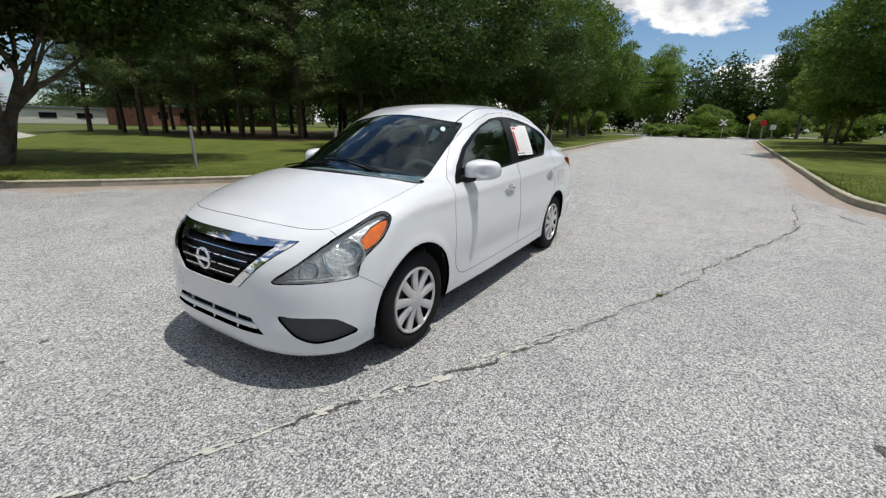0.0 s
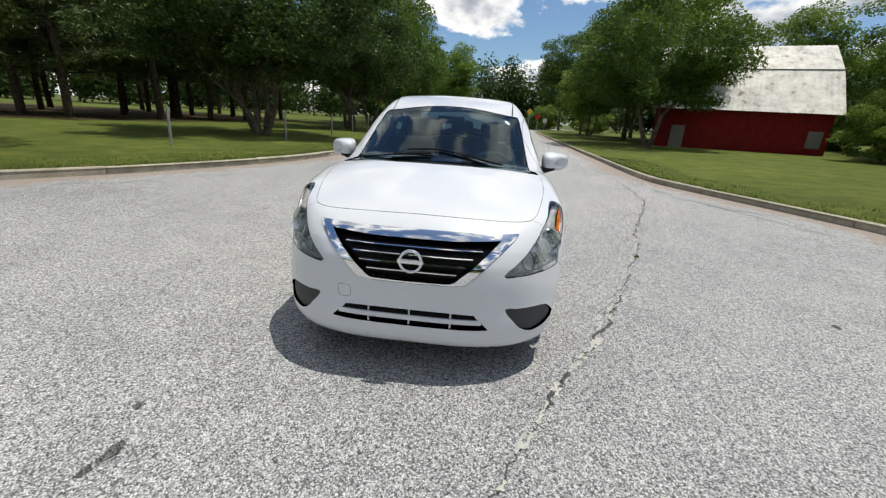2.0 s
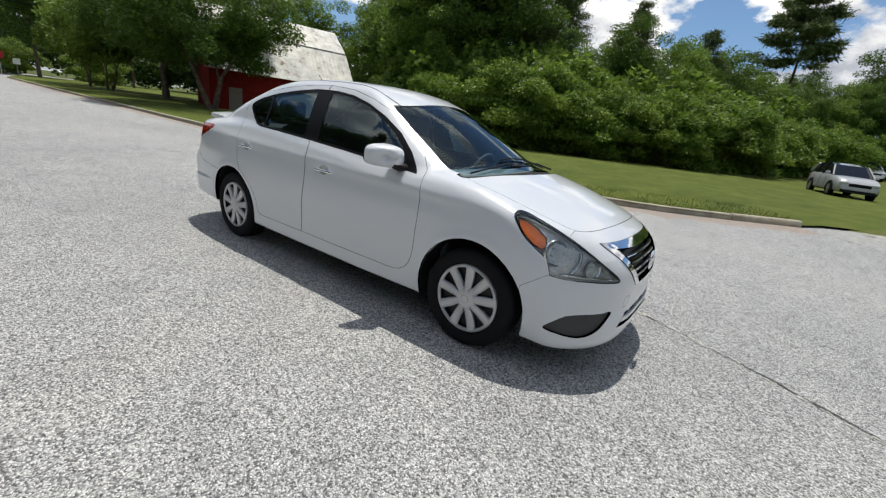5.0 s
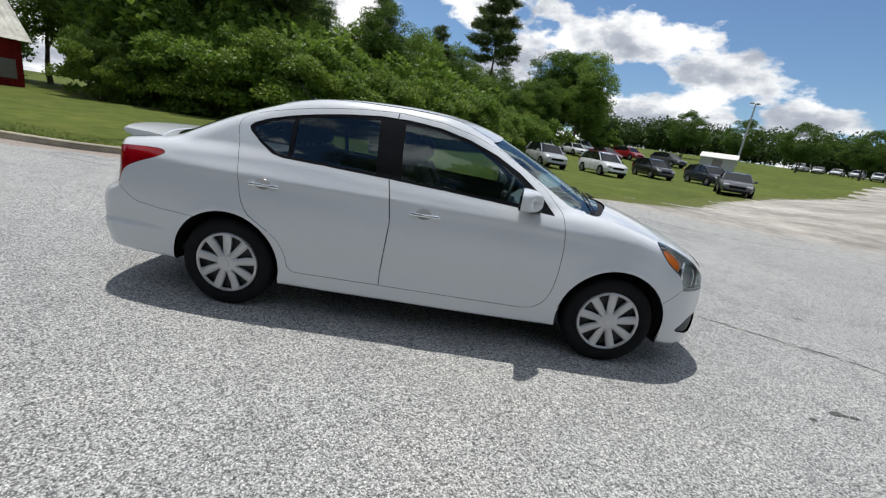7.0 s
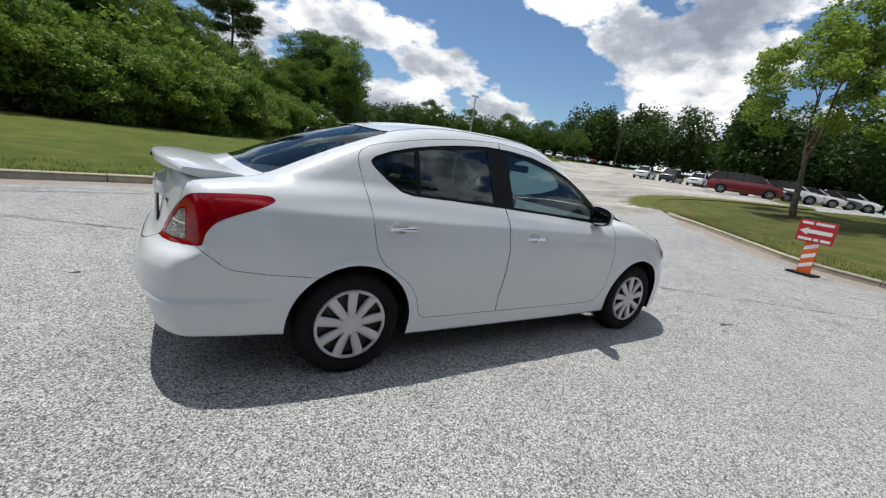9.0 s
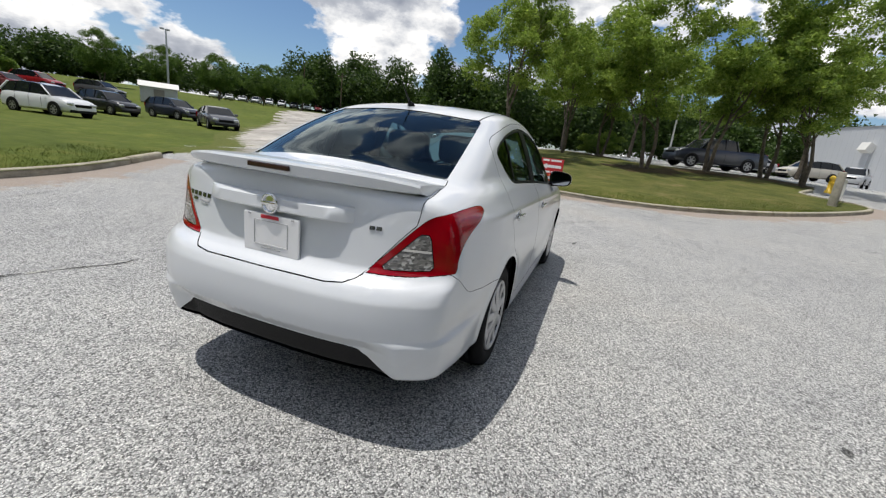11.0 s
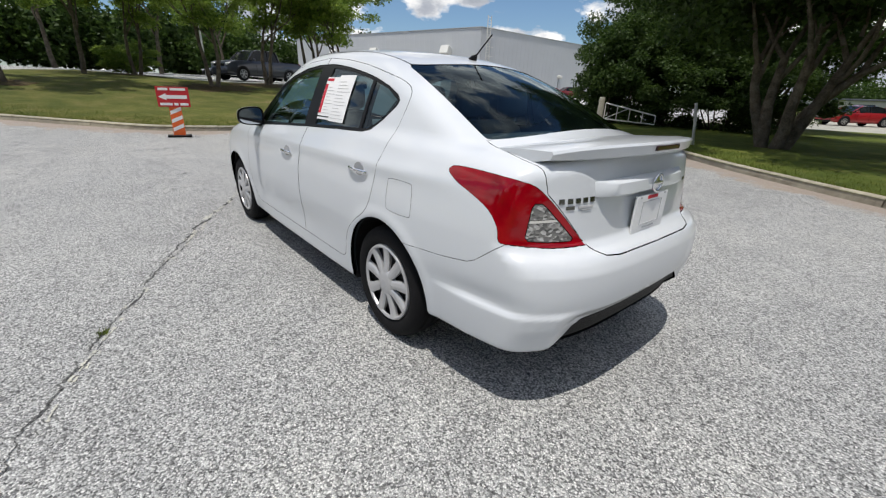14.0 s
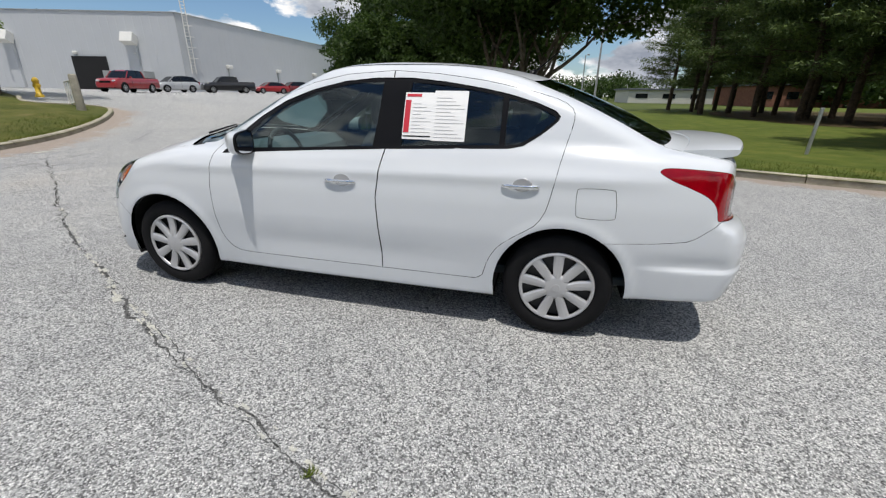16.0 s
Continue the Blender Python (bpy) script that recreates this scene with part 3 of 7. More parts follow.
def panel(name, faces, material, parent, side=0, gap=.0034, skirt=.024, sink=0.0, label=""):
    """One panel from its faces. side: 1 the left one, -1 the right one, 0 both halves in one mesh. gap: how far its edge draws back."""
    idx, verts, polys = {}, [], []
    for f in faces:
        q = []
        for p in f:
            key = (round(p[0], 5), round(p[1], 5), round(p[2], 5))
            if key not in idx:
                idx[key] = len(verts)
                verts.append(p)
            if not q or q[-1] != idx[key]:
                q.append(idx[key])
        if len(q) > 2 and q[0] == q[-1]:
            q.pop()
        if len(set(q)) > 2:
            polys.append(q)
    V = np.array(verts)
    N = body_n(V)
    count = {}
    for q in polys:
        for i in range(len(q)):
            e = (q[i], q[(i + 1) % len(q)])
            count[tuple(sorted(e))] = count.get(tuple(sorted(e)), 0) + 1
    move = np.zeros_like(V)
    rim = []
    for q in polys:
        c = V[q].mean(0)
        for i in range(len(q)):
            a, b = q[i], q[(i + 1) % len(q)]
            if count[tuple(sorted((a, b)))] == 1:
                if side == 0 and abs(V[a][1]) < 1e-4 and abs(V[b][1]) < 1e-4:
                    continue
                rim.append((a, b))
                d = V[b] - V[a]
                d /= max(np.linalg.norm(d), 1e-9)
                w = np.cross(N[a] + N[b], d)
                w /= max(np.linalg.norm(w), 1e-9)
                if w @ (c - V[a]) < 0:
                    w = -w
                move[a] += w
                move[b] += w
    ln = np.linalg.norm(move, axis=1, keepdims=True)
    move = np.where(ln > 1e-6, move / np.maximum(ln, 1e-9), 0) * gap
    if side == 0:
        move[np.abs(V[:, 1]) < 1e-4, 1] = 0
    V = V + move - N * sink
    out_v, out_f, out_n = [], [], []
    for sgn in ((1, -1) if side == 0 else (side,)):
        m = np.array([1, sgn, 1])
        base = len(out_v)
        W, M = V * m, N * m
        out_v += [tuple(p) for p in W]
        weld = side == 0 and sgn < 0
        for q in polys:
            o = list(q if sgn > 0 else q[::-1])
            R = W[o]
            nn = np.cross(R, np.roll(R, -1, 0)).sum(0)
            if nn @ M[o].mean(0) < 0:
                o = o[::-1]
            out_f.append([i if weld and abs(V[i][1]) < 1e-4 else base + i for i in o])
            out_n += [tuple(M[i]) for i in o]
        if skirt:
            inner = {}
            for a, b in rim:
                for i in (a, b):
                    if i not in inner:
                        inner[i] = len(out_v)
                        out_v += [tuple(W[i]), tuple(W[i] - M[i] * skirt)]
                ia, ib = inner[a], inner[b]
                out_f.append([ia, ib, ib + 1, ia + 1])
                n = np.cross(W[b] - W[a], M[a])
                n = n / max(np.linalg.norm(n), 1e-9)
                out_n += [tuple(n)] * 4
    me = bpy.data.meshes.new(name)
    me.from_pydata(out_v, [], out_f)
    me.materials.append(material)
    me.polygons.foreach_set("use_smooth", [True] * len(me.polygons))
    me.normals_split_custom_set(out_n)
    ob = new(name, me)
    ob.parent = parent
    if label:
        ob["label"] = label
    return ob


car = thing("saloon_car", "white four-door saloon car parked on worn asphalt", "car")
skin = cut_skin()
shell = panel("body_shell", skin["body_shell"], M_WHITE, car, 0, gap=0, skirt=.02)
panel("bonnet", skin["bonnet"], M_WHITE, car, gap=.0022)
boot = panel("boot_lid", skin["boot_lid"], M_WHITE, car)
front_bumper = panel("front_bumper", skin["front_bumper"], M_WHITE, car, gap=.0022, skirt=.03)
rear_bumper = panel("rear_bumper", skin["rear_bumper"], M_WHITE, car, gap=.0028, skirt=.03)
panel("diffuser", skin["diffuser"], M_BLACKPLASTIC, rear_bumper, gap=0, sink=.012, label="black plastic lower bumper panel")
screen = panel("windscreen", skin["windscreen"], M_GLASS, car, gap=0, skirt=0, sink=.003)
back_glass = panel("back_glass", skin["back_glass"], M_BACKGLASS, car, gap=0, skirt=0, sink=.003)
panel("cowl", skin["cowl"], M_BLACKPLASTIC, car, gap=0, sink=.012)
panel("underbody", skin["underbody"], M_BLACKPLASTIC, car, gap=0, skirt=0)
inner = [f for k in ("body_shell", "front_door", "rear_door", "window_surround") for f in skin[k] if all(-1.85 < p[0] < 1.22 for p in f)]
panel("cabin_trim", inner, M_LINER, car, gap=0, skirt=0, sink=.035)
doors = {}
for s in (1, -1):
    d1 = doors[s, 1] = panel("front_door", skin["front_door"], M_WHITE, car, s)
    d2 = doors[s, 2] = panel("rear_door", skin["rear_door"], M_WHITE, car, s)
    panel("window_surround", skin["window_surround"], M_BLACKTRIM, car, s, gap=0, sink=.004)
    for g, d in (("front_side_glass", d1), ("rear_side_glass", d2), ("quarter_glass", d2)):
        panel(g, skin[g], M_TINT if g != "front_side_glass" else M_SIDEGLASS, d, s, gap=0, skirt=0, sink=.008).visible_shadow = False
    panel("fog_panel", skin["fog_panel"], M_FOGPANEL, front_bumper, s, gap=0, sink=.015)
    hl = panel("headlamp", skin["headlamp"], M_LENS, car, s, gap=.002, skirt=.01, label="clear headlamp lens with amber corner")
    hl.visible_shadow = False
    panel("lamp_reflector", skin["headlamp"], M_LAMPBACK, hl, s, gap=.002, skirt=-.030, sink=.033)
    panel("amber_lens", skin["amber"], M_AMBER, hl, s, gap=.002, skirt=.01, sink=.012)
    tl = panel("tail_lamp", skin["tail_lamp"], M_REDLENS, car, s, gap=.002, skirt=.012, label="red tail lamp with clear reversing lens")
    panel("reversing_lens", skin["tail_clear"], M_REVLENS, tl, s, gap=.0015, skirt=.01, sink=.001)
    panel("lens_divider", skin["tail_bar"], M_LENSBAR, tl, s, gap=0, skirt=.01, label="pale bar between two clear lenses")
for gname in ("windscreen", "back_glass"):
    bpy.data.objects[gname].visible_shadow = False


# ---- fittings of the saloon ----
def side_at(x, z, s=1, off=0.0):
    """A point of the car's flank, off metres proud of it."""
    p = body_hit(np.array([[x, 1.6, z]]), np.array([[0., -1., 0.]]))
    n = body_n(p)
    q = (p + n * off)[0]
    return Vector((q[0], q[1] * s, q[2]))


def front_at(y, z, off=0.0, d=-1.0):
    p = body_hit(np.array([[-3.4 * d, y, z]]), np.array([[d, 0., 0.]]))
    return Vector((p + body_n(p) * off)[0])


def top_at(x, y, off=0.0):
    p = body_hit(np.array([[x, y, 2.2]]), np.array([[0., 0., -1.]]))
    return Vector((p + body_n(p) * off)[0])


def bm_strip(points, normals, width, thick):
    """A flat raised strip along points of a surface."""
    b = bmesh.new()
    rows = []
    for i, (p, n) in enumerate(zip(points, normals)):
        d = (points[min(i + 1, len(points) - 1)] - points[max(i - 1, 0)]).normalized()
        w = d.cross(n).normalized() * width / 2
        rows.append([p - w - n * .004, p - w + n * thick, p + w + n * thick, p + w - n * .004])
    return bm_loft(rows, b)


def normal_at(p):
    s = 1 if p.y >= 0 else -1
    n = body_n(np.array([[p.x, abs(p.y), p.z]]))[0]
    return Vector((n[0], n[1] * s, n[2]))


# wheels
def build_wheel(x, s):
    y = .700 * s
    w = bm_lathe([(.07, .0), (.19, -.005), (.2, .055), (.212, .065), (.205, -.09), (.05, -.09)], 40)
    bmesh.ops.scale(w, verts=w.verts, vec=(1, s, 1))
    bmesh.ops.recalc_face_normals(w, faces=w.faces)
    wheel = part("wheel", w, M_DARKMETAL, car)
    wheel.location = (x, y, .303)
    t = bm_lathe([(.200, .050), (.207, .078), (.222, .090), (.250, .096), (.275, .092), (.293, .080), (.301, .060), (.304, .03), (.299, .028), (.299, .022), (.304, .02), (.304, -.02), (.299, -.022), (.299, -.028), (.304, -.03), (.301, -.06), (.293, -.08), (.26, -.095), (.21, -.085), (.2, -.06)], 72)
    bmesh.ops.scale(t, verts=t.verts, vec=(1, s, 1))
    bmesh.ops.recalc_face_normals(t, faces=t.faces)
    part("tyre", t, M_RUBBER, wheel, smooth=True)
    c = bmesh.new()
    bm_lathe([(.186, .082), (.189, .090), (.197, .094), (.205, .090), (.208, .080), (.206, .068)], 60, bm=c)
    bm_lathe([(.0, .100), (.03, .0995), (.05, .097), (.066, .092), (.075, .082), (.075, .07)], 40, bm=c)
    bmesh.ops.scale(c, verts=c.verts, vec=(1, s, 1))
    bmesh.ops.recalc_face_normals(c, faces=c.faces)
    part("hubcap", c, M_CAP, wheel, "silver nine-spoke plastic wheel cover", True).modifiers.new("edges", 'EDGE_SPLIT').split_angle = radians(40)
    # flat dark disc added behind the spokes, outboard of the wheel's face
    dk = bm_lathe([(.0, .052), (.19, .052), (.19, .046)], 40)
    bmesh.ops.scale(dk, verts=dk.verts, vec=(1, s, 1))
    bmesh.ops.recalc_face_normals(dk, faces=dk.faces)
    part("brake_disc", dk, M_DARKMETAL, wheel)
    spoke = None
    for k in range(9):
        if spoke is None:
            c = bmesh.new()
            secs = []
            for r, hw, h in ((.050, .018, .094), (.072, .0215, .0935), (.098, .0250, .0900), (.130, .0272, .0875), (.158, .0275, .0880), (.178, .0280, .0895), (.193, .033, .0905)):
                secs.append([(r, h + dh, q * hw) for q, dh in ((-1, -.020), (-1, -.006), (-.62, 0), (0, .0022), (.62, 0), (1, -.006), (1, -.020))])
            bm_loft(secs, c, cap=True)
            bmesh.ops.scale(c, verts=c.verts, vec=(1, s, 1))
            bmesh.ops.recalc_face_normals(c, faces=c.faces)
            spoke = part("hubcap_spoke", c, M_CAP, wheel)
            mesh_sp = spoke.data
        else:
            spoke = new("hubcap_spoke", mesh_sp)
            spoke.parent = wheel
        spoke.rotation_euler = (0, -2 * math.pi * (k + .25) / 9, 0)
    e = bm_lathe([(.0, .1015), (.022, .1015), (.024, .100)], 24)
    bmesh.ops.scale(e, verts=e.verts, vec=(1, s, 1))
    part("centre_badge", e, M_CAP, wheel)
    # wheel-arch lining
    g = bmesh.new()
    rows = []
    for k in range(25):
        a = radians(-18 + k * (9 if x > 0 else 8.45))
        rows.append([(x + r * math.cos(a), yy * s, .305 + r * math.sin(a)) for r, yy in ((.368, .775), (.372, .60), (.372, .38), (.0, .38))])
    bm_loft(rows, g, cap=False, close=False)
    part("wheel_arch_lining", g, M_BLACKPLASTIC, car)


for wx in (1.3, -1.3):
    for ws in (1, -1):
        build_wheel(wx, ws)

# front: grille, intake, badge
panel("grille_frame", skin["grille_frame"], M_CHROME, front_bumper, gap=.001, skirt=.02, sink=-.004, label="bright chrome V-shaped grille frame")
panel("grille_backing", skin["grille_opening"], M_BLACKTRIM, front_bumper, gap=-.004, skirt=0, sink=.05)
for gz0, gw in ((.700, .345), (.660, .30), (.618, .265), (.576, .225)):
    pts = [front_at(-gw + 2 * gw * k / 14, gz0, -.022) for k in range(15)]
    b = bm_strip(pts, [normal_at(p) for p in pts], .017, .014)
    slat = part("grille_slat", b, M_BLACKTRIM, front_bumper)
    part("slat_edge", bm_strip([p + Vector((.013, 0, .006)) for p in pts], [normal_at(p) for p in pts], .0052, .003), M_CHROME, slat)
b = bmesh.new()
ring = []
for k in range(37):
    a = 2 * math.pi * k / 36
    ring.append(Vector((2.098, .053 * math.cos(a), .637 + .053 * math.sin(a))))
bm_tube(ring, .0085, 8, b, cap=False)
bm_box(.016, .128, .022, (2.100, 0, .637), .003, bm=b)
part("badge", b, M_CHROME, front_bumper, "round chrome badge with a bar", True)
panel("intake_backing", skin["intake_opening"], M_BLACKTRIM, front_bumper, gap=-.004, skirt=0, sink=.06)
pts = [front_at(-.365 + .73 * k / 16, .338, -.006) for k in range(17)]
part("intake_bar", bm_strip(pts, [normal_at(p) for p in pts], .024, .008), M_WHITE, front_bumper)
for py in (-.21, 0, .21):
    p0, p1 = front_at(py, .297, -.010), front_at(py, .376, -.010)
    part("intake_post", bm_tube([p0, front_at(py, .338, -.012), p1], .005, 6), M_WHITE, front_bumper)

# square tow-eye cover in the bumper
tow = smooth_poly([(-.305, .470), (-.315, .478), (-.362, .476), (-.370, .466), (-.366, .422), (-.356, .414), (-.314, .415), (-.304, .424)], 3)
pts = [front_at(a, c) for a, c in tow]
part("tow_cover_gap", bm_strip(pts + pts[:1], [normal_at(p) for p in pts + pts[:1]], .0026, .0004), M_DARKCHROME, front_bumper)

# headlamp inner bowls, dark bezel and dividers
def lamp_at(p, s, off):
    """The point of the skin seen along the lamp's outlook through p, off metres proud."""
    d = Vector((1, 1, .35)).normalized()
    q = body_hit(np.array([tuple(Vector(p) + d * .5)]), np.array([tuple(-d)]), 1.0)
    q = (q + body_n(q) * off)[0]
    return Vector((q[0], q[1] * s, q[2]))


for s in (1, -1):
    lamp = bpy.data.objects["headlamp" if s > 0 else "headlamp.001"]
    for c, lr in (((1.70, .672, .690), .066), ((1.88, .550, .622), .046)):
        b = bm_lathe([(.0, -.026), (lr * .28, -.024), (lr * .30, -.004), (lr * .36, -.004), (lr * .40, -.022), (lr * .8, -.008), (lr, .014), (lr * 1.08, .014), (lr * 1.10, .004)], 28, axis='x')
        ob = part("lamp_bowl", b, M_REFLECTOR, lamp, smooth=True)
        p = lamp_at(c, s, -.030)
        ob.matrix_world = pose(p.x, p.y, p.z, 0, -10, 32 * s)
    up = smooth_poly([(2.012, .445, .582), (1.93, .525, .656), (1.80, .598, .742), (1.65, .645, .808), (1.53, .670, .852), (1.485, .70, .860), (1.483, .738, .835), (1.56, .758, .755), (1.65, .758, .705), (1.71, .748, .665), (1.733, .738, .60)], 4, False)
    pts = [lamp_at(q, s, -.013) for q in up]
    part("lamp_bezel", bm_tube(pts, [.0025 + .0065 * math.exp(-((k / (len(pts) - 1) - .48) / .14)**2) for k in range(len(pts))], 8), M_BLACKTRIM, lamp, "black inner bezel", True)
    pts = [lamp_at(q, s, -.020) for q in smooth_poly([(1.79, .64, .585), (1.82, .61, .64), (1.815, .585, .705)], 4, False)]
    part("lamp_divider", bm_tube(pts, .009, 8), M_CHROME, lamp, smooth=True)
    pts = [lamp_at(q, s, -.016) for q in smooth_poly([(1.98, .48, .578), (1.88, .60, .583), (1.77, .70, .592)], 4, False)]
    part("lamp_strip", bm_tube(pts, .007, 8), M_CHROME, lamp, smooth=True)

# mirrors
M_MIRROR = plain("mirror_glass", (.5, .52, .55), .02, metal=1.0)


def soft_ring(n, power):
    out = []
    for k in range(n):
        a = 2 * math.pi * k / n
        out.append((math.copysign(abs(math.cos(a))**power, math.cos(a)), math.copysign(abs(math.sin(a))**power, math.sin(a))))
    return out


for s in (1, -1):
    secs = []
    for u, ky, kz in ((0, 1.0, 1.0), (.25, 1.0, 1.0), (.55, .97, .95), (.78, .86, .82), (.92, .68, .62), (.985, .42, .36), (1.0, .12, .1)):
        row = []
        for cy, cz in soft_ring(28, .62):
            y = .852 + .016 * u * -1 + .104 * ky * cy
            back = .578 - .18 * (y - .75)
            row.append((back + (.135 - .06 * max(0, cy)) * u, y * s, 1.030 - .006 * u + (.069 - .009 * cy) * kz * cz))
        secs.append(row)
    b = bm_loft(secs)
    bmesh.ops.recalc_face_normals(b, faces=b.faces)
    mir = part("door_mirror", b, M_WHITE, doors[s, 1], smooth=True)
    mir.modifiers.new("edges", 'EDGE_SPLIT').split_angle = radians(50)
    for nm, mt, k, x0, x1 in (("mirror_rim", M_BLACKTRIM, .985, .004, -.012), ("mirror_glass", M_MIRROR, .86, -.010, -.014)):
        secs = []
        for dx in (x0, x1):
            secs.append([(.578 - .18 * (.852 + .104 * k * cy - .75) + dx, (.852 + .104 * k * cy) * s, 1.030 + (.069 - .009 * cy) * k * cz) for cy, cz in soft_ring(28, .62)])
        b = bm_loft(secs)
        bmesh.ops.recalc_face_normals(b, faces=b.faces)
        part(nm, b, mt, mir)
    b = bm_loft([[(.66 + .05 * math.cos(a) * k2, yy * s, zz + .026 * math.sin(a) * k2) for a in [2 * math.pi * i / 10 for i in range(10)]] for yy, zz, k2 in ((.715, .965, 1.2), (.75, .965, 1.0), (.79, .972, .9), (.84, .985, .6))])
    bmesh.ops.recalc_face_normals(b, faces=b.faces)
    part("mirror_arm", b, M_BLACKPLASTIC, mir, smooth=True)

# door handles in their cups
for s in (1, -1):
    for hx, hz, k in ((-.02, .828, 1), (-1.06, .862, 2)):
        b = bmesh.new()
        c0 = side_at(hx - .01, hz + .008, s)
        n = normal_at(c0)
        tz = (Vector((0, 0, 1)) - n * n.z).normalized()
        tx = tz.cross(n)
        rows = []
        for r, d in ((1.02, .0), (1.0, .0035), (.93, .0038), (.80, .0022), (.5, .001), (.02, .0006)):
            rows.append([c0 + tx * (.050 * r * math.cos(a)) + tz * (.034 * r * math.sin(a)) + n * d for a in [2 * math.pi * i / 28 for i in range(28)]])
        bm_loft(rows, b, cap=False)
        # the dish is shallow, so the grey stands in for its shade
        part("handle_cup", b, M_CUP_SHADE, doors[s, k], "dished handle cup with its shade put into the grey", True)
        secs = []
        for q in range(13):
            u = -1 + q / 6
            th = .0075 if abs(u) < .95 else .004
            hh = (.0105 + .003 * u * u) if abs(u) < .95 else .008
            bow = .011 * (1 - u * u) - .006
            secs.append([(.098 * u, bow + th * math.cos(a), hh * math.sin(a)) for a in [2 * math.pi * i / 10 for i in range(10)]])
        b = bm_loft(secs)
        bmesh.ops.recalc_face_normals(b, faces=b.faces)
        h = part("door_handle", b, M_CHROME, doors[s, k], "chrome pull handle", True)
        hp = side_at(hx, hz, s, .013)
        h.matrix_world = Matrix.Translation(hp) @ Matrix((( -tx.x * s, n.x * s, tz.x), (-tx.y * s, n.y * s, tz.y), (-tx.z * s, n.z * s, tz.z))).to_4x4()

# boot: spoiler with brake lamp, garnish, badge, plate
secs = []
for k in range(25):
    y = -.592 + 1.184 * k / 24
    e = (abs(y) / .592)**6
    xt = -2.250 + .40 * y * y
    zt = 1.100 - .05 * y * y - .012 * e
    lead = xt + .27
    zl = float(c_low(lead) - .17 * y * y)
    secs.append([(lead, y, zl - .01), (lead - .01, y, zl + .004), (xt + .16, y, zl * .45 + zt * .55 + .004), (xt + .06, y, zt + .006 * (1 - e)), (xt + .006, y, zt + .002), (xt, y, zt - .008), (xt + .008, y, zt - .044 + .02 * e), (xt + .018, y, zt - .05 + .02 * e), (xt + .075, y, zt - .062 + .02 * e), (xt + .14, y, zl - .03)])
b = bm_loft(secs)
bmesh.ops.recalc_face_normals(b, faces=b.faces)
spo = part("spoiler", b, M_WHITE, boot, smooth=True)
md = spo.modifiers.new("edges", 'EDGE_SPLIT')
md.split_angle = radians(38)
b = bm_box(.012, .205, .020, (-2.245, 0, 1.076), .003)
part("brake_lamp", b, M_BRAKE, boot, "dark red high brake lamp")
secs = []
for k in range(21):
    y = .015 - .37 + .74 * k / 20
    e = max(0.0, 1 - (abs(y - .015) / .371)**7)
    r0, r1 = front_at(y, .952, 0, 1.0), front_at(y, .892, 0, 1.0)
    out = .044 * e
    secs.append([(r0.x + .004, y, .960), (r0.x - out * .75, y, .956), (r0.x - out, y, .948), (r1.x - out * .97, y, .906), (r1.x - out * .85, y, .899), (r1.x + .004, y, .895)])
b = bm_loft(secs)
bmesh.ops.recalc_face_normals(b, faces=b.faces)
part("boot_garnish", b, M_WHITE, boot, smooth=True).modifiers.new("edges", 'EDGE_SPLIT').split_angle = radians(40)
b = bmesh.new()
gx = front_at(0, .925, 0, 1.0).x - .050
bm_tube([(gx, .036 * math.cos(2 * math.pi * k / 30), .927 + .036 * math.sin(2 * math.pi * k / 30)) for k in range(31)], .006, 8, b, cap=False)
bm_box(.010, .086, .016, (gx, 0, .927), .002, bm=b)
bm_lathe([(.0, -.004), (.034, -.002)], 24, 'x', b)
for v in b.verts[-48:]:
    v.co += Vector((gx + .004, 0, .927))
part("badge", b, M_CHROME, boot, "round chrome badge with a bar", True)
px = front_at(0, .80, 0, 1.0).x
plate = part("number_plate", bm_box(.010, .285, .165, (px - .022, .0, .797), .004), M_PAPER, boot, "white dealer plate with plain print")
for (yy, zz, wy, wz, mt) in ((.005, .868, .09, .014, M_REDPRINT), (0, .735, .10, .007, M_PRINT), (.085, .80, .002, .10, M_PRINT), (-.085, .80, .002, .10, M_PRINT), (0, .75, .17, .002, M_PRINT), (0, .85, .17, .002, M_PRINT), (.11, .872, .014, .007, M_PRINT), (-.11, .872, .014, .007, M_PRINT)):
    part("plate_print", bm_box(.004, wy, wz, (px - .0275, yy, zz)), mt, plate)
for y0, wd, z0, hh, mt in ((.545, .024, .893, .020, M_DARKCHROME), (.508, .024, .893, .020, M_DARKCHROME), (.472, .024, .893, .020, M_DARKCHROME), (.436, .024, .893, .020, M_DARKCHROME), (.400, .024, .893, .020, M_DARKCHROME), (.508, .040, .868, .014, M_DARKCHROME), (.435, .075, .868, .009, M_PRINT), (.430, .050, .857, .004, M_PRINT), (-.435, .022, .893, .016, M_DARKCHROME), (-.462, .022, .893, .016, M_DARKCHROME)):
    p = front_at(y0, z0, .002, 1.0)
    n = normal_at(p)
    ob = part("badge_bar", bm_box(wd, hh, .004, (0, 0, 0), .001), mt, boot)
    ob.matrix_world = Matrix.Translation(p) @ n.to_track_quat('Z', 'Y').to_matrix().to_4x4()

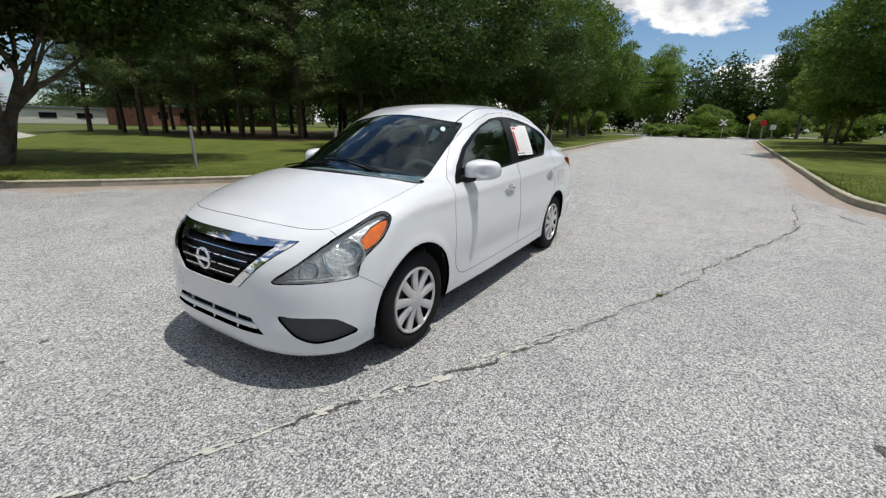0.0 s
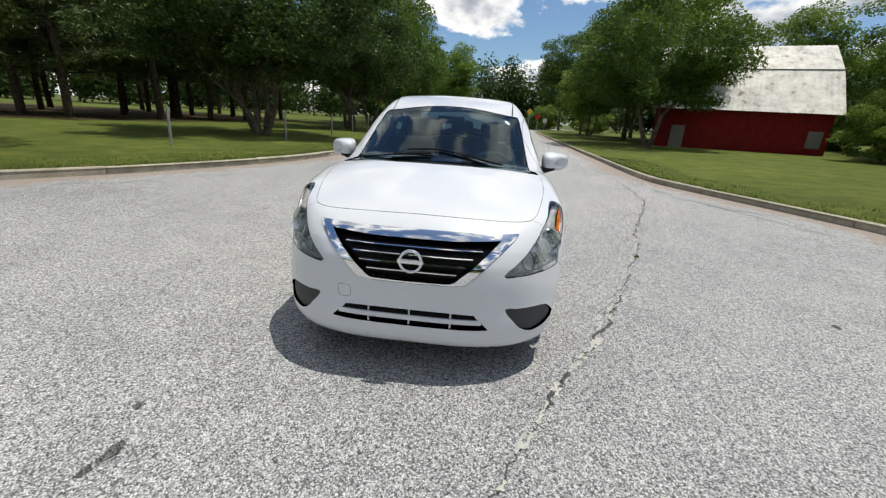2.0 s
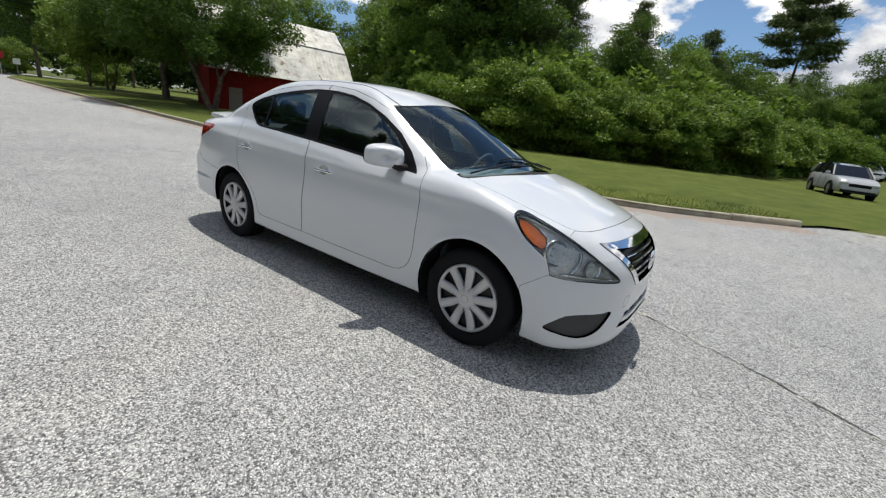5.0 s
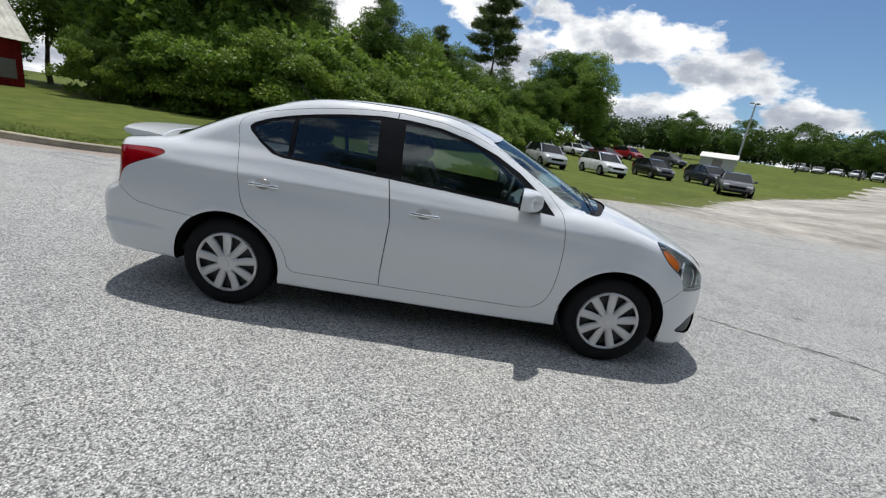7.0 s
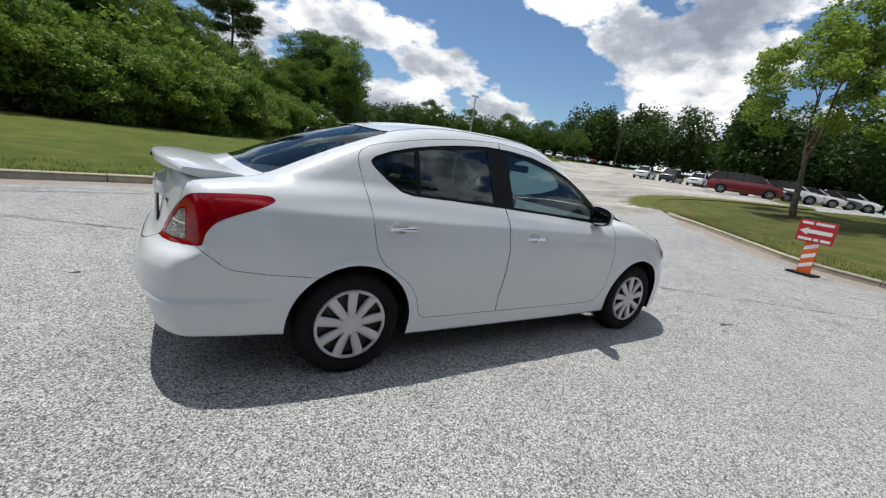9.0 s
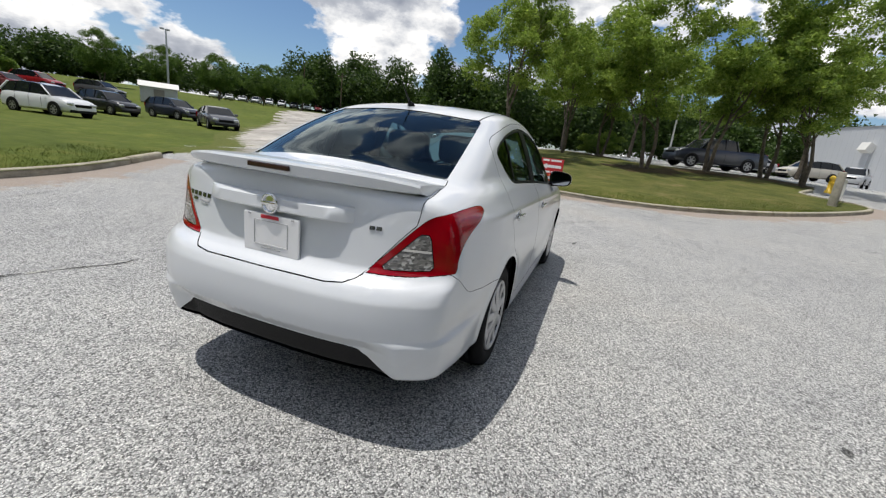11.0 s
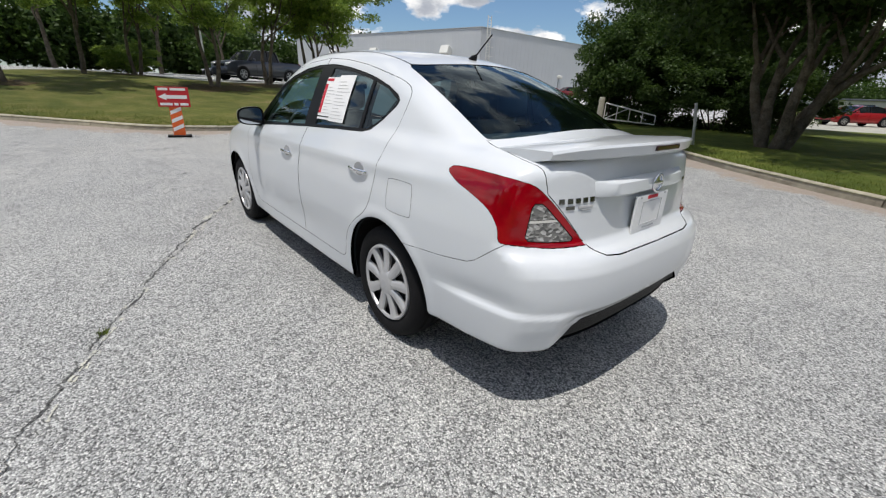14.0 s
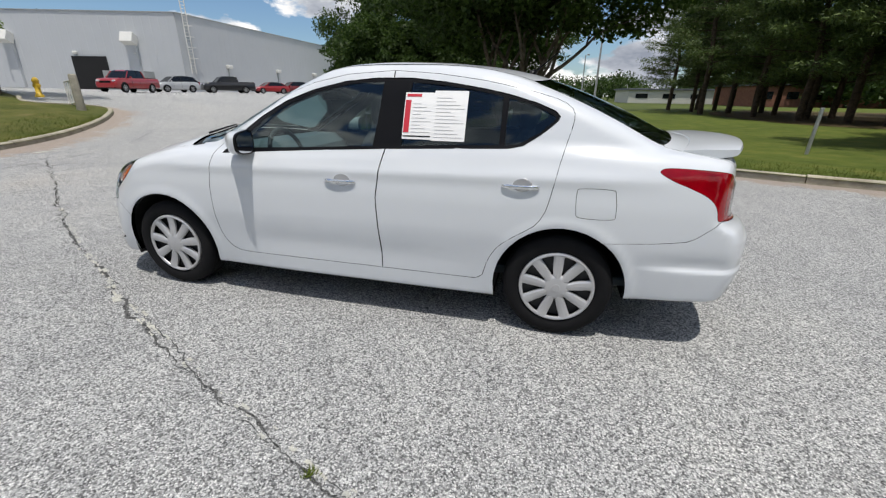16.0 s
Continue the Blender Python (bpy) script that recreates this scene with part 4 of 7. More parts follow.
# roof seams, fuel flap, wipers, aerial, sticker
for s in (1, -1):
    pts = [top_at(.385 - 1.46 * k / 24, (.492 + .02 * math.sin(math.pi * k / 24) - .018 * k / 24) * s, -.001) for k in range(25)]
    part("roof_seam", bm_strip(pts, [normal_at(p) for p in pts], .010, .0015), M_BLACKTRIM, shell)
fl = smooth_poly([(-1.347, .848), (-1.368, .871), (-1.512, .872), (-1.536, .848), (-1.546, .75), (-1.525, .723), (-1.378, .723), (-1.352, .748)], 3)
pts = [side_at(a, c, 1, .0) for a, c in fl]
part("fuel_flap_gap", bm_strip(pts + pts[:1], [normal_at(p) for p in pts + pts[:1]], .0026, .0004), M_DARKCHROME, shell)
for (x0, y0, x1, y1) in ((1.18, .42, 1.085, -.13), (1.20, -.02, 1.10, -.50)):
    a, m_, c = top_at(x0, y0, .02), top_at((x0 + x1) / 2 + .03, (y0 + y1) / 2, .028), top_at(x1, y1, .014)
    w = part("wiper", bm_tube([a, a.lerp(m_, .5), m_], [.008, .006, .005], 8), M_BLACKTRIM, car)
    bl = [top_at(x0 - .05 + (x1 - .01 - x0 + .05) * k / 10, y0 - .03 + (y1 - .10 - y0 + .03) * k / 10, .010) for k in range(11)]
    part("wiper_blade", bm_tube(bl, .0055, 6), M_BLACKTRIM, w)
b = bm_tube([(-1.03, 0, 1.438), (-1.045, 0, 1.452), (-1.06, 0, 1.462)], [.026, .020, .010], 12)
aer = part("aerial", b, M_BLACKTRIM, car, smooth=True)
part("aerial_rod", bm_tube([(-1.05, 0, 1.455), (-1.18, 0, 1.565)], [.005, .0035], 8), M_BLACKTRIM, aer)
b = bm_lathe([(.0, .0), (.026, .0), (.026, .001), (0, .001)], 20, 'z')
p = top_at(.50, .455, -.006)
st = part("screen_sticker", b, M_PAPER, screen)
st.matrix_world = Matrix.Translation(p) @ normal_at(p).to_track_quat('Z', 'Y').to_matrix().to_4x4() @ Matrix.Diagonal((.7, 1.2, 1, 1))


# sheets taped on the rear window
def window_sheet(x0, x1, z0, z1, s, name, mt, off, parent, label=""):
    b = bmesh.new()
    rows = [[side_at(x0 + (x1 - x0) * i / 4, z0 + (z1 - z0) * j / 4, s, -off) for j in range(5)] for i in range(5)]
    bm_loft(rows, b, cap=False, close=False)
    ob = part(name, b, mt, parent, label)
    so = ob.modifiers.new("thick", 'SOLIDIFY')
    so.thickness = .0012
    return ob


sh1 = window_sheet(-.375, -.580, 1.075, 1.320, 1, "window_sheet", M_PAPER, .0045, doors[1, 2], "white printed sales sheet with a red strip taped on the glass")
sh2 = window_sheet(-.545, -.735, 1.070, 1.330, 1, "window_sheet", M_PAPER, .002, doors[1, 2], "white printed form taped on the glass")
window_sheet(-.380, -.412, 1.11, 1.28, 1, "red_strip", M_REDPRINT, .0028, sh1)
window_sheet(-.385, -.47, 1.298, 1.312, 1, "print_bar", M_REDPRINT, .0028, sh1)
window_sheet(-.38, -.54, 1.088, 1.094, 1, "print_bar", M_BLACKTRIM, .0028, sh1)
for k in range(9):
    window_sheet(-.425, -.535 + .03 * (k * 7 % 3), 1.112 + .0185 * k, 1.1136 + .0185 * k, 1, "print_bar", M_PRINT, .0028, sh1)
for k in range(12):
    window_sheet(-.560, -.72 + .025 * (k * 5 % 4), 1.088 + .0185 * k, 1.0896 + .0185 * k, 1, "print_bar", M_PRINT, .0004, sh2)


# cabin: seats, dashboard, steering wheel, floor
def build_seat(x, y, back=True, wide=.50):
    b = bm_box(.52, wide, .16, (x + .02, y, .56), .05, 3)
    seat = part("seat", b, M_SEAT, car, smooth=True)
    rows = []
    for k, (dx, z, w, th) in enumerate(((0, .60, .46, .14), (-.05, .75, .50, .15), (-.10, .92, .48, .14), (-.145, 1.05, .40, .11), (-.16, 1.10, .30, .08))):
        w *= wide / .50
        rows.append([(x - .26 + dx + th / 2 * math.cos(a) * 1.0, y + w / 2 * math.copysign(abs(math.sin(a))**.5, math.sin(a)), z) for a in [2 * math.pi * i / 20 for i in range(20)]])
    b = bm_loft(rows)
    bmesh.ops.recalc_face_normals(b, faces=b.faces)
    part("backrest", b, M_SEAT, seat, smooth=True)
    for hy in ((y,) if wide < .6 else (y - .36, y, y + .36)):
        part("head_restraint", bm_box(.10, .25, .17, (x - .435, hy, 1.205), .045, 3), M_SEAT, seat, smooth=True)
        for q in (-.05, .05):
            part("head_restraint_post", bm_tube([(x - .43, hy + q, 1.08), (x - .432, hy + q, 1.14)], .006, 6), M_CHROME, seat)


build_seat(.30, .36)
build_seat(.30, -.36)
build_seat(-.62, 0, wide=1.22)
rows = []
for k in range(15):
    y = -.66 + 1.32 * k / 14
    rows.append([(.72, y, .60), (.66, y, .80), (.68, y, .90), (.76, y, .965), (.95, y, .97), (1.12 - .25 * y * y, y, .955), (1.12 - .25 * y * y, y, .60)])
part("dashboard", bm_loft(rows), M_DASH, car)
b = bmesh.new()
bm_tube([(.60 + .055 * math.sin(2 * math.pi * k / 28), .36 + .18 * math.cos(2 * math.pi * k / 28), .90 + .165 * math.sin(2 * math.pi * k / 28)) for k in range(29)], .015, 8, b, cap=False)
bm_box(.05, .14, .09, (.61, .36, .90), .02, bm=b)
bm_box(.02, .33, .03, (.60, .36, .90), .008, bm=b)
part("steering_wheel", b, M_LINER, car, smooth=True)
part("cabin_floor", bm_box(3.0, 1.36, .06, (-.35, 0, .33), .02), M_LINER, car)
part("parcel_shelf", bm_box(.62, 1.15, .03, (-1.52, 0, 1.02), .01), M_LINER, car)
part("firewall", bm_box(.05, 1.3, .62, (1.0, 0, .62), .01), M_LINER, car)
part("boot_bulkhead", bm_box(.05, 1.3, .7, (-1.25, 0, .66), .01), M_LINER, car)
mm = bm_box(.03, .22, .06, (.43, 0, 1.29), .012)
part("rear_view_mirror", mm, M_BLACKTRIM, car)

# ---- ground, road, lawns, kerbs ----
from mathutils import geometry

g_x = curve_fn([(-400, 0), (0, 0), (8.5, 0), (11, .12), (14, .35), (18, .75), (22, 1.15), (28, 1.5), (45, 2.0), (80, 2.4), (400, 3.0)])
g_y = curve_fn([(-400, 0), (0, 0), (6, 0), (10, .2), (16, .5), (22, .85), (30, 1.3), (45, 1.9), (80, 2.6), (400, 3.2)])


g_far = curve_fn([(-400, 0), (6, 0), (10, .08), (16, .18), (22, .26), (30, .36), (45, .7), (80, 1.2), (400, 2.5)])


g_hill = curve_fn([(0, 0), (30, .35), (45, 1.0), (60, 2.2), (78, 3.9), (100, 4.7), (130, 6.6), (170, 7.6), (400, 9)])


def gz(x, y):
    """The height of the ground."""
    a = g_x(x) * (.6 + .4 * np.clip((np.asarray(y) + 28) / 20, 0, 1))
    b = g_y(y) * (.5 + .5 * np.clip((np.asarray(x) + 15) / 25, 0, 1))
    w = np.clip((np.degrees(np.arctan2(y, x)) - 28) / 22, 0, 1) * np.clip((np.hypot(x, y) - 8) / 8, 0, 1)
    w = w * w * (3 - 2 * w)
    near = np.sqrt(a * a + b * b) * (1 - w) + w * np.hypot(g_x(x) * .5, g_far(y))
    # the field beyond the yard climbs to the woods
    az = np.degrees(np.arctan2(y, x))
    k = np.clip((az - 8) / 20, 0, 1) * np.clip((86 - az) / 14, 0, 1)
    hill = g_hill(np.hypot(x, y))
    k = k * k * (3 - 2 * k) * np.clip((hill - near) / .6, 0, 1)
    return near + k * (hill - near)


def gzf(x, y):
    return float(gz(x, y))


def tex_pair(n, l, tc, scale, detail=6, rough=0.6, kind="noise"):
    t = n.new("ShaderNodeTexNoise")
    t.inputs["Scale"].default_value, t.inputs["Detail"].default_value, t.inputs["Roughness"].default_value = scale, detail, rough
    l.new(tc.outputs["Object"], t.inputs["Vector"])
    return t


def ramp(n, l, src, stops):
    r = n.new("ShaderNodeValToRGB")
    while len(r.color_ramp.elements) < len(stops):
        r.color_ramp.elements.new(0.5)
    for e, (p, c) in zip(r.color_ramp.elements, stops):
        e.position = p
        e.color = (*c, 1) if len(c) == 3 else c
    l.new(src, r.inputs[0])
    return r


def mixc(n, l, a, b, fac, mode='MIX'):
    m = n.new("ShaderNodeMix")
    m.data_type, m.blend_type = 'RGBA', mode
    for s, k in ((a, "A"), (b, "B")):
        if isinstance(s, tuple):
            m.inputs[k].default_value = (*s, 1)
        else:
            l.new(s, m.inputs[k])
    if isinstance(fac, float):
        m.inputs["Factor"].default_value = fac
    else:
        l.new(fac, m.inputs["Factor"])
    return m.outputs["Result"]


def make_asphalt(name, gain=1.0, warm=0.0, dirt=None):
    """Worn chip-seal: pale and dark stones of about a centimetre in grey binder."""
    m, n, l, b = node_mat(name)
    tc = n.new("ShaderNodeTexCoord")
    wob = tex_pair(n, l, tc, 60, 2)
    vec = n.new("ShaderNodeMix")
    vec.data_type = 'VECTOR'
    vec.inputs["Factor"].default_value = 0.012
    l.new(tc.outputs["Object"], vec.inputs["A"])
    l.new(wob.outputs["Color"], vec.inputs["B"])
    cols = []
    for sc in (150, 72):
        v = n.new("ShaderNodeTexVoronoi")
        v.inputs["Scale"].default_value = sc
        l.new(vec.outputs["Result"], v.inputs["Vector"])
        sp = n.new("ShaderNodeSeparateColor")
        l.new(v.outputs["Color"], sp.inputs[0])
        cols.append((v, sp))
    g = gain
    stones = ramp(n, l, cols[0][1].outputs[0], [(0.0, (.045 * g, .0455 * g, .046 * g)), (.20, (.13 * g, .132 * g, .133 * g)), (.40, (.295 * g, .30 * g, .298 * g)), (.64, (.45 * g, .455 * g, .448 * g)), (1.0, (.70 * g, .70 * g, .685 * g))])
    stones2 = ramp(n, l, cols[1][1].outputs[1], [(0.0, (.09 * g, .09 * g, .095 * g)), (.4, (.28 * g, .28 * g, .285 * g)), (1.0, (.56 * g, .555 * g, .54 * g))])
    base = mixc(n, l, stones.outputs[0], stones2.outputs[0], .16)
    # gaps between the stones: dark binder, and the pits' shade put into the colour
    pit = ramp(n, l, cols[0][0].outputs["Distance"], [(.30, (1.08, 1.08, 1.08)), (.64, (.66, .66, .66))])
    base = mixc(n, l, base, pit.outputs[0], 1.0, 'MULTIPLY')
    mid = tex_pair(n, l, tc, 2.2, 8, .65)
    big = tex_pair(n, l, tc, .22, 5)
    r1 = ramp(n, l, mid.outputs["Fac"], [(.25, (.84, .84, .845)), (.5, (1, 1, 1)), (.75, (1.10, 1.095, 1.08))])
    r2 = ramp(n, l, big.outputs["Fac"], [(.30, (.85, .852, .855)), (.47, (.97, .97, .97)), (.60, (1.05, 1.045, 1.03)), (.75, (1.10, 1.06, 1.01))])
    base = mixc(n, l, base, r1.outputs[0], 1.0, 'MULTIPLY')
    base = mixc(n, l, base, r2.outputs[0], 1.0, 'MULTIPLY')
    if dirt:
        at = n.new("ShaderNodeAttribute")
        at.attribute_name = "dirt"
        nz = tex_pair(n, l, tc, 3.5, 8, .7)
        k = n.new("ShaderNodeMath")
        k.operation = 'MULTIPLY_ADD'
        l.new(nz.outputs["Fac"], k.inputs[0])
        k.inputs[1].default_value = 1.5
        l.new(at.outputs["Fac"], k.inputs[2])
        f = ramp(n, l, k.outputs[0], [(.75, (0, 0, 0)), (1.0, (.85, .85, .85))])
        f.color_ramp.elements[1].position = 1.0
        t2 = tex_pair(n, l, tc, 70, 4, .7)
        dc = ramp(n, l, t2.outputs["Fac"], [(.3, dirt[0]), (.7, dirt[1])])
        base = mixc(n, l, base, dc.outputs[0], f.outputs[0])
    l.new(base, b.inputs["Base Color"])
    b.inputs["Roughness"].default_value = .85
    b.inputs["Specular IOR Level"].default_value = .3
    bp = n.new("ShaderNodeBump")
    bp.inputs["Strength"].default_value, bp.inputs["Distance"].default_value = .9, .007
    bp.invert = True
    l.new(cols[0][0].outputs["Distance"], bp.inputs["Height"])
    l.new(bp.outputs[0], b.inputs["Normal"])
    return m


def make_soil(name, stops, scale=3.0, fine=60.0, bump=.5, rough=.95):
    """Loose or growing ground: tones by a coarse and a fine noise."""
    m, n, l, b = node_mat(name)
    tc = n.new("ShaderNodeTexCoord")
    t1, t2, t3 = tex_pair(n, l, tc, scale, 8, .65), tex_pair(n, l, tc, fine, 5, .7), tex_pair(n, l, tc, scale * .12, 4)
    r = ramp(n, l, t1.outputs["Fac"], stops)
    f = ramp(n, l, t2.outputs["Fac"], [(.25, (.62, .62, .6)), (.5, (1, 1, 1)), (.8, (1.3, 1.3, 1.2))])
    g = ramp(n, l, t3.outputs["Fac"], [(.3, (.8, .82, .8)), (.7, (1.15, 1.12, 1.0))])
    c = mixc(n, l, mixc(n, l, r.outputs[0], f.outputs[0], 1.0, 'MULTIPLY'), g.outputs[0], 1.0, 'MULTIPLY')
    l.new(c, b.inputs["Base Color"])
    b.inputs["Roughness"].default_value = rough
    b.inputs["Specular IOR Level"].default_value = .2
    bp = n.new("ShaderNodeBump")
    bp.inputs["Strength"].default_value, bp.inputs["Distance"].default_value = bump, .02
    l.new(t2.outputs["Fac"], bp.inputs["Height"])
    l.new(bp.outputs[0], b.inputs["Normal"])
    return m


M_ASPHALT = make_asphalt("worn_chip_asphalt", 1.26)
M_LOT = make_soil("pale_far_paving", [(.3, (.34, .33, .31)), (.7, (.46, .45, .42))], .6, 20, .2)


def make_verge(name):
    """Sandy gravel that thins into grass and into asphalt, by the sheet's own "grass" and "pave" values."""
    m, n, l, b = node_mat(name)
    tc = n.new("ShaderNodeTexCoord")
    t1, t2, t3, t4 = tex_pair(n, l, tc, .33, 6, .7), tex_pair(n, l, tc, 38, 5, .75), tex_pair(n, l, tc, 2.1, 8, .7), tex_pair(n, l, tc, 9, 6, .7)
    sand = ramp(n, l, t1.outputs["Fac"], [(.30, (.22, .205, .18)), (.44, (.33, .31, .285)), (.55, (.42, .395, .36)), (.70, (.57, .535, .49))])
    patch = ramp(n, l, t3.outputs["Fac"], [(.30, (.72, .71, .68)), (.5, (1, 1, 1)), (.70, (1.16, 1.15, 1.13))])
    fine = ramp(n, l, t2.outputs["Fac"], [(.28, (.55, .55, .54)), (.5, (1, 1, 1)), (.75, (1.32, 1.32, 1.30))])
    turf = ramp(n, l, t4.outputs["Fac"], [(.28, (.055, .070, .015)), (.5, (.10, .118, .026)), (.66, (.155, .150, .045)), (.8, (.23, .19, .10))])
    tar = ramp(n, l, t4.outputs["Fac"], [(.3, (.27, .27, .265)), (.7, (.43, .425, .41))])
    col = mixc(n, l, sand.outputs[0], patch.outputs[0], 1.0, 'MULTIPLY')
    for attr, src, spread in (("pave", tar, 1.6), ("grass", turf, 1.5)):
        at = n.new("ShaderNodeAttribute")
        at.attribute_name = attr
        k = n.new("ShaderNodeMath")
        k.operation = 'MULTIPLY_ADD'
        l.new(t3.outputs["Fac"], k.inputs[0])
        k.inputs[1].default_value = spread
        l.new(at.outputs["Fac"], k.inputs[2])
        f = ramp(n, l, k.outputs[0], [(.84, (0, 0, 0)), (1.0, (1, 1, 1))])
        col = mixc(n, l, col, src.outputs[0], f.outputs[0])
    col = mixc(n, l, col, fine.outputs[0], 1.0, 'MULTIPLY')
    l.new(col, b.inputs["Base Color"])
    b.inputs["Roughness"].default_value, b.inputs["Specular IOR Level"].default_value = .95, .2
    bp = n.new("ShaderNodeBump")
    bp.inputs["Strength"].default_value, bp.inputs["Distance"].default_value = .7, .02
    l.new(t2.outputs["Fac"], bp.inputs["Height"])
    l.new(bp.outputs[0], b.inputs["Normal"])
    return m


M_GRAVEL = make_verge("pale_sandy_gravel")
M_LAWN = make_soil("mown_grass", [(.25, (.052, .078, .013)), (.5, (.090, .120, .021)), (.70, (.145, .152, .038)), (.85, (.20, .175, .07))], 1.6, 70, .9)
M_DRYLAWN = make_soil("thin_dry_grass", [(.25, (.050, .066, .016)), (.45, (.085, .098, .025)), (.60, (.125, .122, .040)), (.78, (.21, .165, .095))], 1.1, 70, .9)
M_EARTH = make_soil("grassy_earth", [(.25, (.045, .075, .014)), (.7, (.10, .115, .03))], .4, 12, .5)
M_KERB = make_soil("weathered_kerb_concrete", [(.25, (.26, .23, .19)), (.55, (.40, .37, .32)), (.8, (.50, .47, .41))], 4, 90, .35, .9)
M_GUTTER = make_asphalt("dirty_gutter_asphalt", 1.26, dirt=((.24, .185, .145), (.44, .37, .31)))
M_LITTER = make_soil("pine_straw", [(.25, (.045, .035, .018)), (.55, (.085, .06, .03)), (.8, (.06, .075, .02))], 2, 60, .8)
# darkened asphalt: shade inside the cracks put into the colour; tar spots share it
M_CRACK = make_asphalt("shaded_crack_and_tar", .36)
M_CHIP = make_soil("pale_chipped_edge", [(.3, (.42, .415, .40)), (.7, (.66, .655, .64))], 25, 160, .4)


def sheet(name, outline, step, lift, mat, label, category, kind="structure"):
    """A sheet that follows the ground inside an outline. lift: height over the ground, a number or a function of x, y."""
    pts = [Vector(p) for p in outline]
    x0, x1 = min(p.x for p in pts), max(p.x for p in pts)
    y0, y1 = min(p.y for p in pts), max(p.y for p in pts)
    poly = [(p.x, p.y) for p in pts]
    vs = list(pts)
    fx = np.arange(x0 + step * .37, x1, step)
    fy = np.arange(y0 + step * .41, y1, step)
    for a in fx:
        for c in fy:
            if in_poly(a, c, poly):
                vs.append(Vector((a, c)))
    N = len(pts)
    out = geometry.delaunay_2d_cdt(vs, [(i, (i + 1) % N) for i in range(N)], [], 1, 1e-4)
    vv, ff = out[0], out[2]
    P = np.array([(v.x, v.y) for v in vv])
    li = np.array([lift(*p) for p in P]) if callable(lift) else lift
    Z = gz(P[:, 0], P[:, 1]) + li
    me = bpy.data.meshes.new(name)
    me.from_pydata([(p[0], p[1], z) for p, z in zip(P, Z)], [], [f for f in ff])
    me.materials.append(mat)
    me.polygons.foreach_set("use_smooth", [True] * len(me.polygons))
    me.update()
    if me.polygons and sum(p.normal.z for p in me.polygons) < 0:
        me.flip_normals()
    ob = new(name, me)
    return tagged(ob, label, category, kind=kind)


# one sheet to the horizon
def sinh_axis(n, reach, tight):
    t = np.linspace(-1, 1, n)
    return np.sinh(t * tight) / math.sinh(tight) * reach


ax = sinh_axis(121, 900, 4.2)
X, Y = np.meshgrid(ax, ax, indexing='ij')
Z = gz(X, Y) - .03
idx = np.arange(121 * 121).reshape(121, 121)
quads = np.stack([idx[:-1, :-1], idx[1:, :-1], idx[1:, 1:], idx[:-1, 1:]], -1).reshape(-1, 4)
me = bpy.data.meshes.new("ground")
me.from_pydata(np.stack([X, Y, Z], -1).reshape(-1, 3).tolist(), [], quads.tolist())
me.materials.append(M_EARTH)
tagged(new("ground", me), "green grassy ground that reaches the horizon", "ground", kind="structure")

S_KERB = smooth_poly([(-82, -10.2), (-74, -7.2), (-64, -6.3), (-36, -5.7), (-26, -5.0), (-12.8, -4.4), (-8.6, -4.35), (-6.1, -4.75), (-3.6, -5.75), (-2.0, -6.65), (0, -8.1), (1.8, -9.75), (4.2, -12.0), (6.4, -14.6), (8.3, -17.4), (9.2, -20), (9.6, -24)], 5, False)
N_KERB = smooth_poly([(-74, 9.6), (-68, 8.2), (-60, 7.2), (-27, 5.5), (-14.4, 4.9), (-8.4, 4.65), (-6.6, 4.95), (-4.6, 5.75), (-2.7, 6.45), (-.7, 6.85), (.7, 7.25), (1.9, 7.85), (3.7, 9.0)], 5, False)
E_KERB = smooth_poly([(14.2, 6.25), (12.5, 3.7), (11.3, 2.1), (10.25, .7), (9.85, -.9), (9.95, -2.6), (10.4, -4), (11.3, -5.6), (12.9, -7.7), (14.3, -9.2), (15.5, -10.3), (16.3, -10.7), (17.0, -10.5), (17.4, -9.8), (18.2, -9.2), (20, -10.2)], 5, False)

sheet("road", [(-95, -30), (-12, -12), (4, -20), (9, -60), (120, -120), (120, 0), (40, 14), (13, 12), (-12, 12), (-70, 14), (-78, 40), (-95, 40)], .9, 0.0, M_ASPHALT, "worn pale grey chip-seal asphalt road", "road")
lawn_h = .115
S_LAWN = S_KERB + [(8, -27), (-4, -29.5), (-12, -48), (-40, -75), (-92, -75), (-90, -14)]
sheet("lawn_south", S_LAWN, 1.0, lawn_h, M_LAWN, "mown green lawn with tree shade", "lawn")
N_EDGE = smooth_poly([(3.7, 9.0), (4.5, 9.9), (6.5, 10.4), (8.3, 11.4), (10.5, 12.6), (14.2, 16.5), (19.3, 20.4), (26, 25.5), (36, 34), (50, 45), (70, 60)], 3, False)
sheet("lawn_north", N_KERB + N_EDGE[1:] + [(80, 130), (-92, 130), (-92, 14), (-80, 11)], 1.2, lambda x, y: lawn_h if x < 2 else max(.055, lawn_h - (x - 2) * .035), M_LAWN, "mown green lawn that rises to the trees", "lawn")
ISLAND_BACK = smooth_poly([(20, -10.2), (23.6, -11.2), (25.2, -8), (25.5, -3.5), (29, -1.8), (34, 1.5), (31, 4.2), (26, 5.6), (22.5, 8.2), (18.6, 9.6), (15.6, 8.2), (14.2, 6.25)], 4, False)


def island_lift(x, y):
    return .012 + .09 * min(1.0, min(math.hypot(x - a, y - c) for a, c in ISLAND_BACK) / 1.6)


